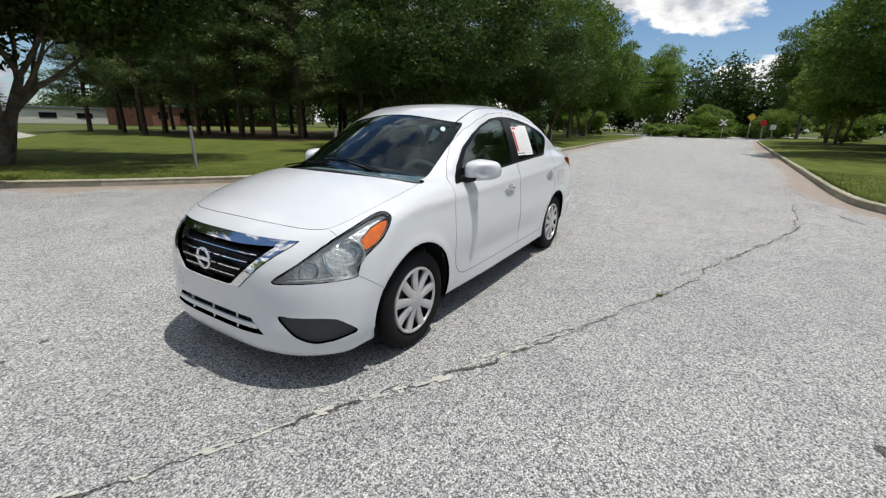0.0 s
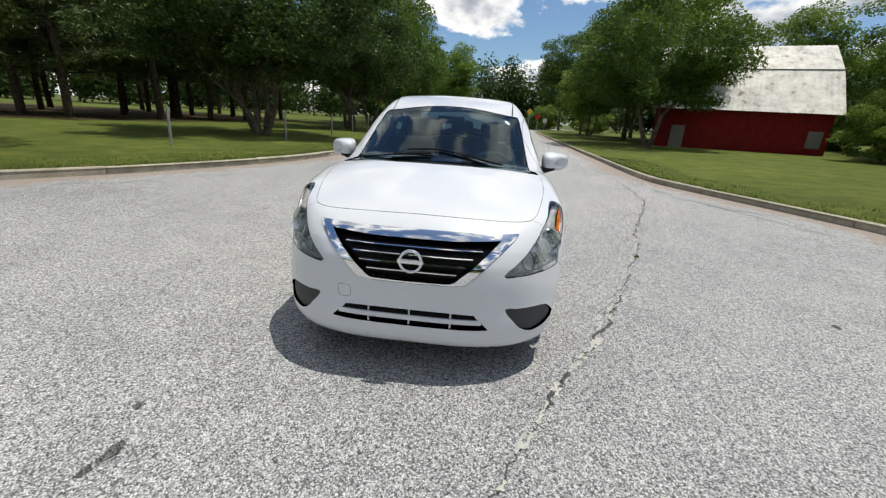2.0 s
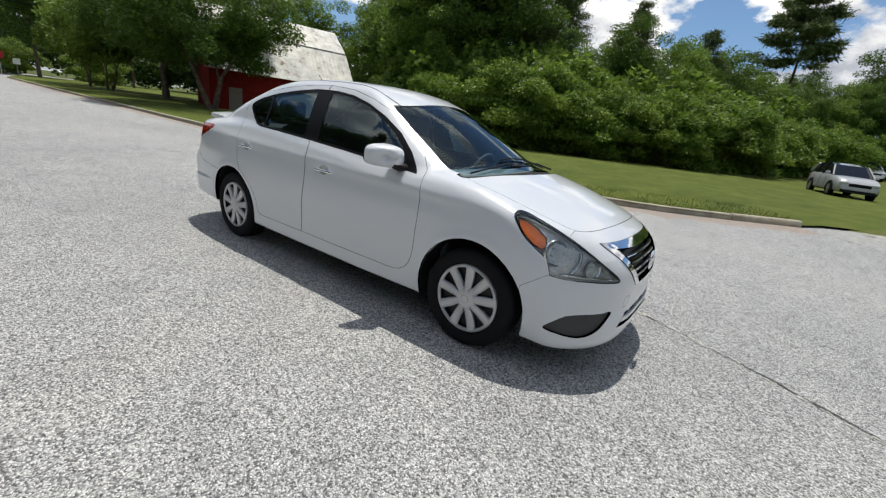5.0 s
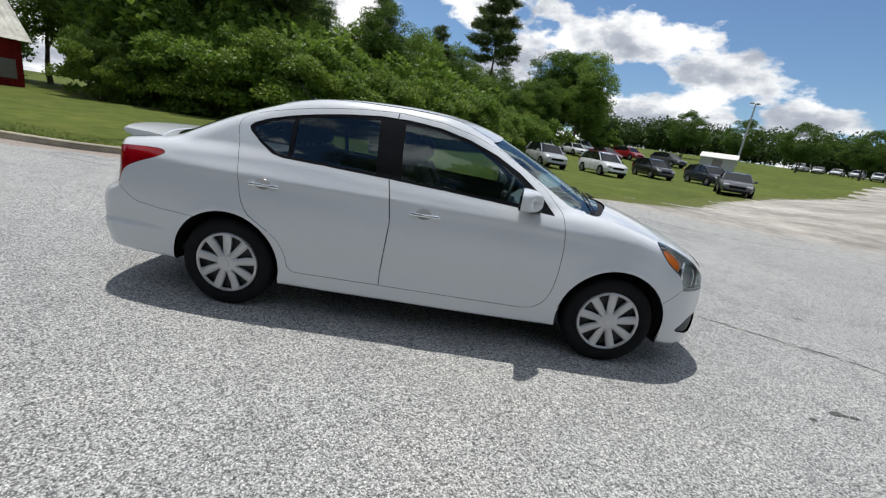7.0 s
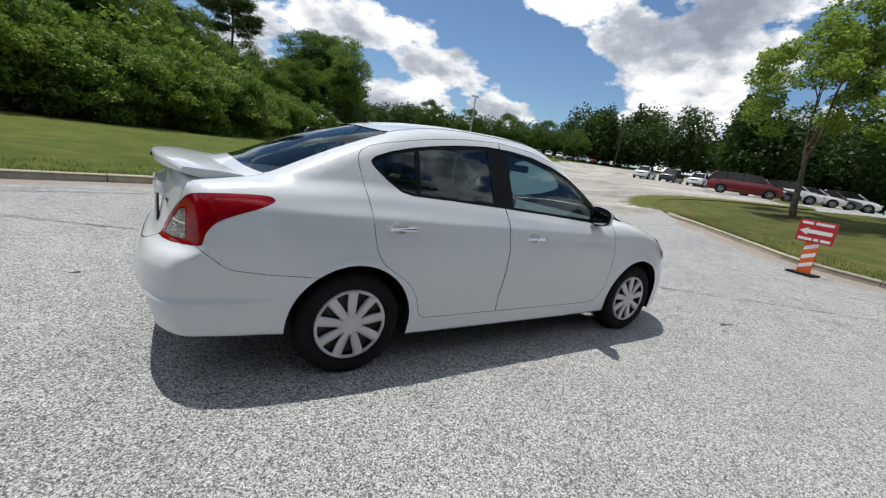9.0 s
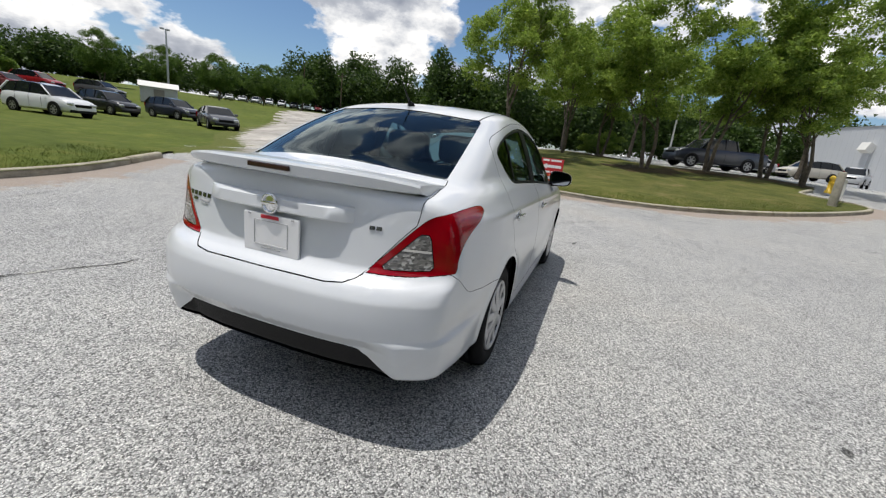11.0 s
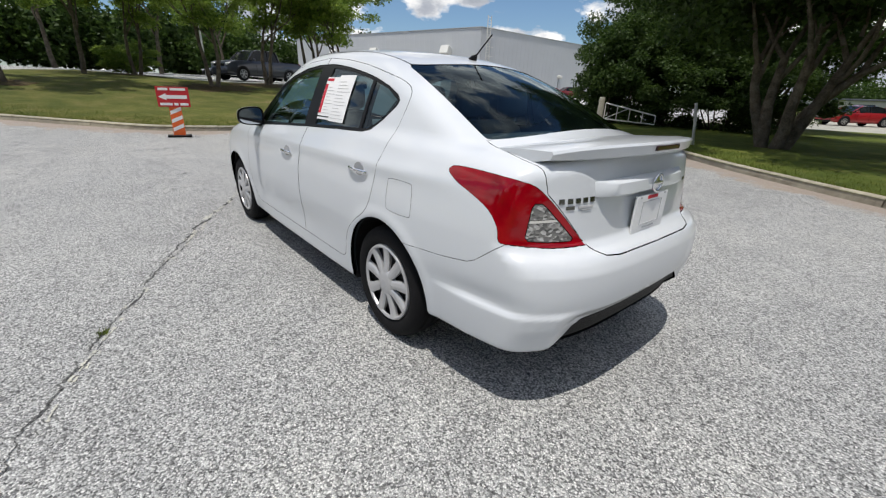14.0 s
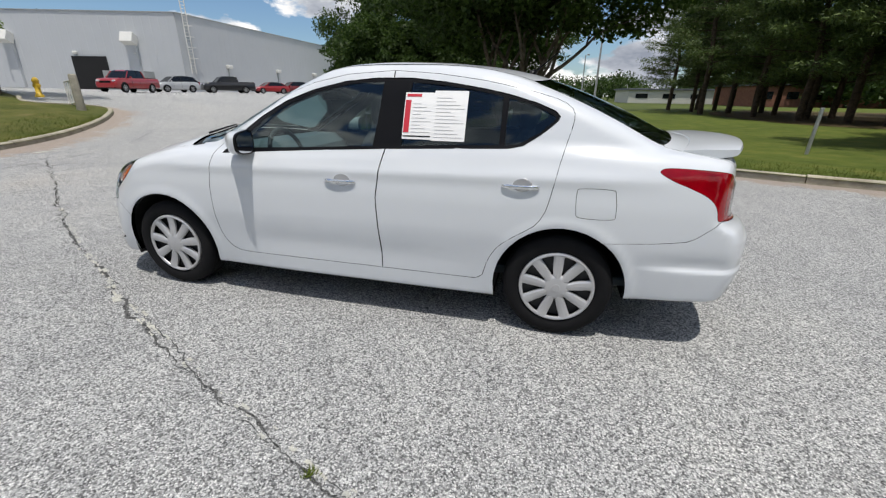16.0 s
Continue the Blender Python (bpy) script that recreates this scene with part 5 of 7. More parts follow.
sheet("lawn_island", E_KERB + ISLAND_BACK[1:-1], .8, island_lift, M_DRYLAWN, "grass island with trees and a shrub", "lawn")
GRAVEL_ROAD = smooth_poly([(4.0, 8.9), (5.3, 7.6), (7.2, 6.6), (9.2, 6.2), (10.6, 5.1), (12.2, 4.9), (13.3, 5.3)], 4, False)
GRAVEL_BACK = smooth_poly([(15.8, 7.8), (18.7, 9.0), (22.6, 7.9), (26, 5.8), (29, 6.0), (34, 9), (48, 13), (64, 22), (72, 33), (68, 52), (52, 49), (38, 38), (27, 29.2), (19, 23.4), (13.4, 18.6), (9.6, 14.2), (7.2, 12.0), (5.2, 10.8)], 4, False)


def to_line(x, y, line):
    return min(math.hypot(x - a, y - c) for a, c in line)


def gravel_lift(x, y):
    return .004 + .070 * min(1.0, to_line(x, y, GRAVEL_ROAD) / 1.2)


yard = sheet("gravel_yard", GRAVEL_ROAD + GRAVEL_BACK, .8, gravel_lift, M_GRAVEL, "pale sandy gravel yard that thins into grass", "gravel yard")
v_grass = yard.data.attributes.new("grass", 'FLOAT', 'POINT')
v_pave = yard.data.attributes.new("pave", 'FLOAT', 'POINT')
for i, v in enumerate(yard.data.vertices):
    d = to_line(v.co.x, v.co.y, GRAVEL_BACK)
    far = min(1.0, max(0.0, (math.hypot(v.co.x, v.co.y) - 34) / 30))
    v_grass.data[i].value = max(.95 - .62 * d, -.32 + .22 * far)
    v_pave.data[i].value = max(-.9, .55 - .30 * to_line(v.co.x, v.co.y, GRAVEL_ROAD))
sheet("far_lot", [(-6, -31), (9, -29), (9.4, -60), (-10, -60)], 3, .02, M_LOT, "pale paved parking lot behind the lawn", "parking lot")
sheet("pine_litter", smooth_poly([(-13, -23), (-18, -19.5), (-27, -17.8), (-38, -19), (-44, -30), (-38, -46), (-24, -50), (-14, -38)], 4), 2.0, lawn_h + .012, M_LITTER, "brown pine straw under the grove", "pine straw")


# kerbs: cast lengths with open joints
def build_kerb(name, line, inward, length=3.0, label=""):
    pts = [np.array(p) for p in line]
    seg = np.array([np.linalg.norm(b - a) for a, b in zip(pts, pts[1:])])
    cum = np.concatenate([[0], np.cumsum(seg)])

    def at(s):
        i = min(max(int(np.searchsorted(cum, s)) - 1, 0), len(seg) - 1)
        d = (pts[i + 1] - pts[i]) / seg[i]
        return pts[i] + d * (s - cum[i]), d
    root = None
    k, s0, rnd = 0, 0.0, random.Random(name)
    while s0 < cum[-1] - .3:
        s1 = min(s0 + length * (1 if s0 > 0 else .8), cum[-1])
        if cum[-1] - s1 < .8:
            s1 = cum[-1]
        rows = []
        n = max(2, int((s1 - s0) / .5))
        dz, dn = rnd.uniform(-.006, .006), rnd.uniform(-.008, .008)
        for i in range(n + 1):
            p, d = at(s0 + .007 + (s1 - s0 - .014) * i / n)
            w = np.array([-d[1], d[0]]) * inward
            z = gzf(*p) + dz
            row = []
            for o, h in ((0.0, -.10), (.006, .06), (.018, .105), (.035, .128), (.06, .136), (.14, .138), (.155, .13), (.158, -.10)):
                q = p + w * (o + dn + rnd.uniform(-.003, .003))
                row.append((q[0], q[1], z + h))
            rows.append(row)
        bmk = bm_loft(rows)
        bmesh.ops.recalc_face_normals(bmk, faces=bmk.faces)
        if root is None:
            root = tagged(mesh_ob(name, bmk, M_KERB, smooth=False), label, "kerb", kind="structure")
        else:
            part("kerb_length", bmk, M_KERB, root)
        s0 = s1
        k += 1
    return root


build_kerb("kerb_south", S_KERB, -1, 3.0, "weathered concrete kerb in cast lengths along the lawn")
build_kerb("kerb_north", N_KERB, 1, 3.0, "weathered concrete kerb in cast lengths by the grass bank")
build_kerb("kerb_island", E_KERB, 1, 3.0, "weathered concrete kerb round the grass island")


def ribbon(name, line, w0, w1, lift, mat, label, category, seed, wob=.3, kind="structure"):
    """An uneven band beside a line: from w0 to w1 metres to its left."""
    rnd = random.Random(seed)
    P = [np.array(p) for p in line]
    rows = []
    for i, p in enumerate(P):
        d = P[min(i + 1, len(P) - 1)] - P[max(i - 1, 0)]
        d /= np.linalg.norm(d)
        w = np.array([-d[1], d[0]])
        w2 = w1 + (rnd.random() - .5) * wob * w1
        qs = [p + w * (w0 + (w2 - w0) * f) for f in (0, .2, .5, .8, 1)]
        rows.append([(q[0], q[1], gzf(*q) + lift) for q in qs])
    b = bm_loft(rows, cap=False, close=False)
    lay = b.verts.layers.float.new("dirt")
    for i, v in enumerate(b.verts):
        v[lay] = (.55, .40, .15, -.1, -.6)[i % 5]
    for f in b.faces:
        f.normal_update()
        if f.normal.z < 0:
            f.normal_flip()
    return tagged(mesh_ob(name, b, mat), label, category, kind=kind)


ribbon("gutter_south", S_KERB[10:], 0.0, 1.0, .004, M_GUTTER, "reddish dirt washed along the kerb", "gutter dirt", 1, .7)
ribbon("gutter_north", N_KERB[8:], 0.0, -1.0, .004, M_GUTTER, "reddish dirt washed along the kerb", "gutter dirt", 2, .7)
ribbon("gutter_island", E_KERB[:-6], 0.0, -1.1, .004, M_GUTTER, "reddish dirt washed along the kerb", "gutter dirt", 3, .6)

# the old seam crack across the asphalt, with crumbled pale edges
SEAM = [(8.6, -3.2), (7.9, -2.75), (6.6, -1.95), (5.3, -1.1), (4.3, -.45), (3.5, .02), (3.0, .30), (2.5, .58), (1.9, .90), (1.55, 1.10), (.9, 1.40), (.3, 1.68), (-.3, 1.92), (-.8, 2.12), (-1.6, 2.40), (-2.4, 2.70), (-3.3, 3.05), (-4.3, 3.40), (-5.2, 3.55), (-5.9, 3.60), (-7.2, 3.75)]


def crack_mesh(line, width, seed, step=.03, jitter=.012, lift=.0035, gaps=0.0):
    """A ragged dark line that wanders and swells; gaps: the share of its length that is closed."""
    rnd = random.Random(seed)
    P = [np.array(p) for p in smooth_poly(line, 6, False)]
    b = bmesh.new()
    prev, off, wd, shut = None, 0.0, .6, 0
    for p, q in zip(P, P[1:]):
        n = max(1, int(np.linalg.norm(q - p) / step))
        d = (q - p) / np.linalg.norm(q - p)
        w = np.array([-d[1], d[0]])
        for i in range(n):
            off = off * .9 + rnd.gauss(0, jitter * .45)
            wd = min(1.15, max(.18, wd + rnd.gauss(0, .16)))
            c = p + (q - p) * i / n + w * (off + rnd.gauss(0, jitter * .12))
            hw = width * wd / 2
            z = gzf(*c) + lift
            pair = (b.verts.new((*(c + w * hw * rnd.uniform(.8, 1.2)), z)), b.verts.new((*(c - w * hw * rnd.uniform(.8, 1.2)), z)))
            if shut > 0:
                shut -= 1
            elif rnd.random() < gaps * .15:
                shut = rnd.randint(3, 9)
            if prev and shut == 0:
                b.faces.new((prev[0], prev[1], pair[1], pair[0]))
            prev = pair
    return b


tagged(mesh_ob("asphalt_seam", crack_mesh(SEAM, .021, 5, .020, .017, .0035, .08), M_CRACK), "dark ragged seam crack in the asphalt", "crack", kind="structure")
chips = bmesh.new()
rnd = random.Random(8)
SP = smooth_poly(SEAM[4:], 10, False)
for _ in range(150):
    i = rnd.randrange(len(SP) - 1)
    near = 1.0 if SP[i][0] > .8 else .6
    p, q = np.array(SP[i]), np.array(SP[i + 1])
    d = (q - p) / np.linalg.norm(q - p)
    w = np.array([-d[1], d[0]])
    c = p + (q - p) * rnd.random() + w * rnd.gauss(.015, .016)
    r1 = rnd.uniform(.012, .065) * near
    r2 = rnd.uniform(.004, .014) * (2.2 if 1.5 < c[0] < 2.3 and rnd.random() < .35 else 1)
    ring = []
    for k in range(11):
        a = 2 * math.pi * k / 11
        e = c + d * (r1 * math.cos(a) * rnd.uniform(.55, 1.15)) + w * (r2 * math.sin(a) * rnd.uniform(.4, 1.3) + r2 * .5 * math.sin(3 * a))
        ring.append(chips.verts.new((e[0], e[1], gzf(*e) + .0045 + .0002 * (_ % 5))))
    chips.faces.new(ring)
tagged(mesh_ob("seam_chips", chips, M_CHIP), "pale crumbled chips along the seam", "chips", kind="stuff")
tagged(mesh_ob("hairline_crack", crack_mesh([(a + .025 * math.sin(3 * a), c + .03 * math.cos(2 * a)) for a, c in SEAM], .010, 15, .03, .02, .0036, .6), M_CRACK), "fine dark side crack along the seam", "crack", kind="structure")
for k, line in enumerate(([(8.2, 3.2), (6.5, 1.0), (5.6, -1.3), (5.0, -3.5)], [(9.3, 2.5), (7.5, .2), (6.8, -4), (8.2, -8)], [(-.5, 6.0), (-3.5, 5.0), (-6.5, 4.1), (-12, 3.9)], [(5.2, 6.9), (7.4, 3.5), (8.6, -.5), (9.0, -4.5)])):
    tagged(mesh_ob("hairline_crack", crack_mesh(line, .022, 20 + k, .05, .02, .003, .12), M_CRACK), "fine dark hairline crack in the asphalt", "crack", kind="structure")
for k, (cx, cy, r) in enumerate(((2.80, -1.01, .045), (2.55, -1.12, .03), (-1.19, -2.57, .035), (2.9, -1.03, .03), (4.1, .9, .04), (-2.8, 1.2, .03), (0.9, 3.0, .04))):
    b = bmesh.new()
    rr = random.Random(k)
    b.faces.new([b.verts.new((cx + r * rr.uniform(.6, 1.6) * math.cos(a), cy + r * rr.uniform(.4, .9) * math.sin(a), gzf(cx, cy) + .003)) for a in [2 * math.pi * i / 9 for i in range(9)]])
    tagged(mesh_ob("tar_spot", b, M_CRACK), "small dark tar spot on the asphalt", "tar spot")


# an old joint line and worn paint dabs before the island
tagged(mesh_ob("hairline_crack", crack_mesh([(6.8, 1.4), (7.3, .1), (7.85, -1.7), (8.5, -3.9), (9.7, -6.1), (11.6, -8.6)], .028, 33, .04, .008, .0032, .05), M_CRACK), "fine dark joint line in the asphalt", "crack", kind="structure")
for k, (cx, cy) in enumerate(((9.2, -2.45), (9.38, -3.72))):
    rr = random.Random(60 + k)
    b = bmesh.new()
    b.faces.new([b.verts.new((cx + .09 * rr.uniform(.5, 1.2) * math.cos(a), cy + .30 * rr.uniform(.7, 1.1) * math.sin(a), gzf(cx, cy) + .012)) for a in [2 * math.pi * i / 16 for i in range(16)]])
    tagged(mesh_ob("paint_mark", b, M_CHIP), "worn white paint mark on the asphalt", "paint mark")


# grass that leans over the kerbs: single blades
def grass_edge(name, lines, seed, per_m, depth, label):
    R = np.random.RandomState(seed)
    V, F = [], []
    for line, inward in lines:
        P = [np.array(p) for p in line]
        for p, q in zip(P, P[1:]):
            ln = np.linalg.norm(q - p)
            d = (q - p) / ln
            w = np.array([-d[1], d[0]]) * inward
            for _ in range(int(ln * per_m)):
                o = .13 + depth * R.rand() ** 1.8
                c = p + d * ln * R.rand() + w * o
                z = gzf(*c) + lawn_h - .01
                a = R.uniform(0, 6.28)
                h = R.uniform(.025, .075) * (1.5 if o < .22 else 1)
                lean = R.uniform(.2, .9) * h
                s, e = np.array([math.cos(a), math.sin(a)]), np.array([-math.sin(a), math.cos(a)])
                if o < .24:
                    e = -w * .7 + e * .5
                k = len(V)
                V += [(*(c - s * .004), z), (*(c + s * .004), z), (*(c + s * .002 + e * lean * .5), z + h * .7), (*(c + e * lean), z + h)]
                F.append((k, k + 1, k + 3, k + 2))
    me = bpy.data.meshes.new(name)
    me.from_pydata(V, [], F)
    me.materials.append(M_BLADE)
    return tagged(new(name, me), label, "grass", kind="stuff")


M_BLADE = make_soil("grass_blades", [(.25, (.070, .105, .018)), (.5, (.12, .155, .030)), (.75, (.20, .20, .055))], 2.2, 90, .1)
clip = lambda line, x0, x1, y0, y1: [p for p in line if x0 < p[0] < x1 and y0 < p[1] < y1]
grass_edge("grass_edge", ((clip(S_KERB, -16, 4, -13, 0), -1), (clip(N_KERB, -15, 4, 0, 10), 1), (clip(E_KERB, 9, 14, -10, 7), 1)), 3, 420, 1.6, "short green grass blades leaning over the kerbs")

tuft = bmesh.new()
rt = random.Random(91)
for _ in range(46):
    a, h = rt.uniform(0, 6.28), rt.uniform(.008, .030)
    c = Vector((-.45 + rt.gauss(0, .016), 2.0 + rt.gauss(0, .010), 0))
    e, w = Vector((math.cos(a), math.sin(a), 0)), Vector((-math.sin(a), math.cos(a), 0)) * .0022
    tuft.faces.new([tuft.verts.new(p) for p in (c - w, c + w, c + e * h * .5 + Vector((0, 0, h * .7)) + w * .6, c + e * h + Vector((0, 0, h)))])
tagged(mesh_ob("grass_tuft", tuft, M_BLADE), "small dry grass tuft growing in the seam", "grass")

# ---- trees and shrubs ----
def make_leaf(name, dark, light, trans=.40):
    """Leaves: each one a tone of its own, with light that comes through."""
    m, n, l, b = node_mat(name)
    geo = n.new("ShaderNodeNewGeometry")
    tc = n.new("ShaderNodeTexCoord")
    nz = tex_pair(n, l, tc, .5, 3)
    r = ramp(n, l, geo.outputs["Random Per Island"], [(0, dark), (.6, tuple((a + c) / 2 for a, c in zip(dark, light))), (1, light)])
    g = ramp(n, l, nz.outputs["Fac"], [(.3, (.75, .8, .8)), (.7, (1.2, 1.15, 1.0))])
    c = mixc(n, l, r.outputs[0], g.outputs[0], 1.0, 'MULTIPLY')
    l.new(c, b.inputs["Base Color"])
    b.inputs["Roughness"].default_value = .55
    b.inputs["Specular IOR Level"].default_value = .35
    tr = n.new("ShaderNodeBsdfTranslucent")
    l.new(c, tr.inputs["Color"])
    mx = n.new("ShaderNodeMixShader")
    mx.inputs[0].default_value = trans
    l.new(b.outputs[0], mx.inputs[1])
    l.new(tr.outputs[0], mx.inputs[2])
    l.new(mx.outputs[0], n["Material Output"].inputs["Surface"])
    return m


M_LEAF_DARK = make_leaf("dark_green_leaves", (.026, .056, .011), (.078, .132, .027))
M_LEAF_MID = make_leaf("green_leaves", (.082, .160, .022), (.230, .335, .058), .45)
M_LEAF_LIGHT = make_leaf("bright_green_leaves", (.095, .170, .022), (.250, .335, .064))
M_LEAF_ROAD = make_leaf("roadside_leaves", (.048, .102, .015), (.140, .225, .040), .45)
M_LEAF_AIRY = make_leaf("thin_bright_leaves", (.135, .225, .032), (.34, .44, .095), .55)
M_NEEDLE = make_leaf("pine_needles", (.042, .074, .020), (.145, .200, .058), .25)
M_BARK = make_soil("grey_brown_bark", [(.3, (.07, .055, .045)), (.55, (.15, .125, .105)), (.8, (.24, .21, .18))], 5, 40, .9)
M_PINEBARK = make_soil("brown_pine_bark", [(.3, (.035, .026, .02)), (.55, (.085, .062, .048)), (.8, (.14, .11, .09))], 6, 40, .9)


def leaf_mesh(name, centres, size, mat, seed, flat=.5, long=1.7):
    """A crown of single pointed leaves about the given points (n x 3)."""
    R = np.random.RandomState(seed)
    n = len(centres)
    d = R.normal(size=(n, 3))
    d[:, 2] *= .6
    d[:, 2] -= .25
    d /= np.linalg.norm(d, axis=1, keepdims=True)
    up = R.normal(size=(n, 3)) * .85 + np.array([0, 0, .75])
    w = np.cross(d, up)
    w /= np.maximum(np.linalg.norm(w, axis=1, keepdims=True), 1e-6)
    s = size * R.uniform(.6, 1.35, (n, 1))
    p0 = centres
    tip = p0 + d * s * long
    mid = p0 + d * s * long * .45
    sag = np.cross(w, d) * s * R.uniform(-.12, .2, (n, 1))
    V = np.stack([mid + w * s * flat * 1.15 + sag - d * s * .3, tip + d * s * .15, mid - w * s * flat * 1.15 + sag - d * s * .3], 1).reshape(-1, 3)
    me = bpy.data.meshes.new(name)
    me.vertices.add(len(V))
    me.vertices.foreach_set("co", V.astype(np.float32).ravel())
    me.loops.add(3 * n)
    me.loops.foreach_set("vertex_index", np.arange(3 * n, dtype=np.int32))
    me.polygons.add(n)
    me.polygons.foreach_set("loop_start", np.arange(0, 3 * n, 3, dtype=np.int32))
    me.polygons.foreach_set("loop_total", np.full(n, 3, dtype=np.int32))
    me.materials.append(mat)
    me.update()
    me.validate()
    return me


def grow(rnd, base, direction, length, radius, depth, spread, tubes, tips, up=.15, splits=3):
    """A limb that forks into thinner ones; gathers its tubes and the points where leaves sit."""
    pts, rad = [Vector(base)], [radius]
    d = Vector(direction).normalized()
    n = 4
    for i in range(n):
        d = (d + Vector((rnd.gauss(0, .11), rnd.gauss(0, .11), rnd.gauss(0, .06) + up * .25))).normalized()
        pts.append(pts[-1] + d * length / n)
        rad.append(radius * (1 - .45 * (i + 1) / n))
    tubes.append((pts, rad))
    if depth == 0:
        tips += pts[1:]
        return
    if depth <= 1:
        tips += pts[2:]
    for k in range(splits):
        a = rnd.uniform(0, 2 * math.pi) + k * 2 * math.pi / splits
        side = d.orthogonal().normalized()
        side.rotate(Matrix.Rotation(a, 3, d))
        nd = (d + side * spread * rnd.uniform(.6, 1.3) + Vector((0, 0, up))).normalized()
        grow(rnd, pts[-1] if k < splits - 1 else pts[-2], nd, length * rnd.uniform(.62, .85), rad[-1] * .75, depth - 1, spread, tubes, tips, up, splits)


def build_tree(label, seed, stems, lean, first, radius, depth, spread, leaf_mat, leaf_n, leaf_size, cloud, up=.15, splits=3, bark=None, category="tree", squash=1.0, fill=None, name="tree", clumps=150):
    rnd = random.Random(seed)
    root = thing(name, label, category)
    tubes, tips = [], []
    for k in range(stems):
        a = 2 * math.pi * (k + rnd.random() * .5) / stems
        d = (math.cos(a) * lean, math.sin(a) * lean, 1)
        off = .10 * (stems > 1) * stems ** .5
        grow(rnd, (off * math.cos(a), off * math.sin(a), -.05), d, first, radius, depth, spread, tubes, tips, up, splits)
    b = bmesh.new()
    for pts, rad in tubes:
        if rad[0] > .010:
            bm_tube(pts, rad, 8 if rad[0] > .06 else 5, b, cap=False)
    part("trunk", b, bark or M_BARK, root, smooth=True)
    R = np.random.RandomState(seed)
    T = np.array([tuple(t) for t in tips])
    K = T[R.permutation(len(T))[:max(20, clumps // 3)]]
    if fill is not None:
        m = clumps - len(K)
        (fx, fy, fz), (rx, ry, rz) = fill
        w = R.normal(size=(m, 3))
        w /= np.linalg.norm(w, axis=1, keepdims=True)
        lump = 1 + .20 * np.sin(w[:, :1] * 4 + seed) * np.cos(w[:, 1:2] * 5 + seed * 2)
        w = w * lump * R.uniform(.35, 1.0, (m, 1)) ** .4
        K = np.concatenate([K, w * np.array([rx, ry, rz]) + np.array([fx, fy, fz])])
    rc = cloud * R.uniform(.75, 1.75, len(K))
    k = R.choice(len(K), leaf_n, p=rc**2 / (rc**2).sum())
    v = R.normal(size=(leaf_n, 3))
    v /= np.linalg.norm(v, axis=1, keepdims=True)
    v *= R.uniform(.15, 1.0, (leaf_n, 1)) ** .45
    v[:, 2] = v[:, 2] * .55 * squash - .28 * (v[:, 0]**2 + v[:, 1]**2)
    C = K[k] + v * rc[k][:, None]
    me = leaf_mesh("crown", C, leaf_size, leaf_mat, seed)
    c = new("crown", me)
    c.parent = root
    return root


def put(proto, x, y, turn, s=1.0, sz=None, lift=None, label=""):
    o = copy_thing(proto, pose(x, y, gzf(x, y) + (lift if lift is not None else lawn_h * .8), 0, 0, turn))
    o.scale = (s, s, sz or s)
    if label:
        o["label"] = label
    return o


def first_at(proto, x, y, turn, s=1.0, sz=None, lift=None):
    proto.matrix_world = pose(x, y, gzf(x, y) + (lift if lift is not None else lawn_h * .8), 0, 0, turn)
    proto.scale = (s, s, sz or s)


# broad trees by the road
BROAD = build_tree("broad dark green tree with several pale trunks on the lawn", 11, 5, .34, 2.1, .15, 3, .62, M_LEAF_DARK, 66000, .098, .66, .12, clumps=200, fill=((0, 0, 5.1), (4.8, 4.8, 2.8)))
first_at(BROAD, .3, -13.1, 20, 1.15)
put(BROAD, -14.3, -9.9, 130, 1.0)
put(BROAD, -27, -10.0, 200, 1.05)
BROAD2 = build_tree("round-crowned green tree with a short trunk by the road", 23, 2, .24, 2.2, .19, 3, .6, M_LEAF_ROAD, 66000, .105, .72, .15, clumps=200, fill=((0, 0, 6.7), (5.0, 5.0, 4.1)))
first_at(BROAD2, -27.8, 11.6, 0, 1.15, 1.05)
put(BROAD2, -38, -11.5, 75, 1.2, 1.3)
put(BROAD2, -49, -12.5, 160, 1.3, 1.35)
put(BROAD2, -62, -14, 250, 1.3, 1.3)
put(BROAD2, -40, 13.5, 310, 1.15)
BRIGHT = build_tree("young yellow-green tree beside the road", 31, 2, .22, 1.9, .11, 3, .55, M_LEAF_LIGHT, 20000, .16, .6, .18, fill=((0, 0, 5), (3.2, 3.2, 3)))
first_at(BRIGHT, -50, 12.5, 40, 1.2)
put(BRIGHT, -58, 13, 140, 1.1)
# slender trees on the island
SLIM = build_tree("slender light green tree with an open crown on the grass island", 41, 2, .16, 2.7, .115, 3, .5, M_LEAF_AIRY, 25000, .092, .42, .28, clumps=120, fill=((0, 0, 6.3), (3.2, 3.2, 3.4)))
first_at(SLIM, 20.2, -3.1, 0, .95)
put(SLIM, 27.2, -.8, 70, .95)
put(SLIM, 22.2, -6.3, 150, 1.0, 1.05)
put(SLIM, 22.8, -9.0, 240, 1.0)
put(SLIM, 21.4, -10.2, 310, .9)
SLIM2 = build_tree("light green tree with a single slim trunk on the grass island", 47, 1, .05, 3.0, .15, 3, .62, M_LEAF_AIRY, 25000, .092, .42, .22, splits=4, clumps=120, fill=((0, 0, 6.0), (3.4, 3.4, 3.0)))
first_at(SLIM2, 19.6, 4.0, 0, .95)
put(SLIM2, 26, 1.6, 120, .85)
put(SLIM2, 33, -14, 60, 1.0)
put(SLIM2, 36, -3, 210, 1.1)
put(SLIM2, 40, 3, 300, 1.2)
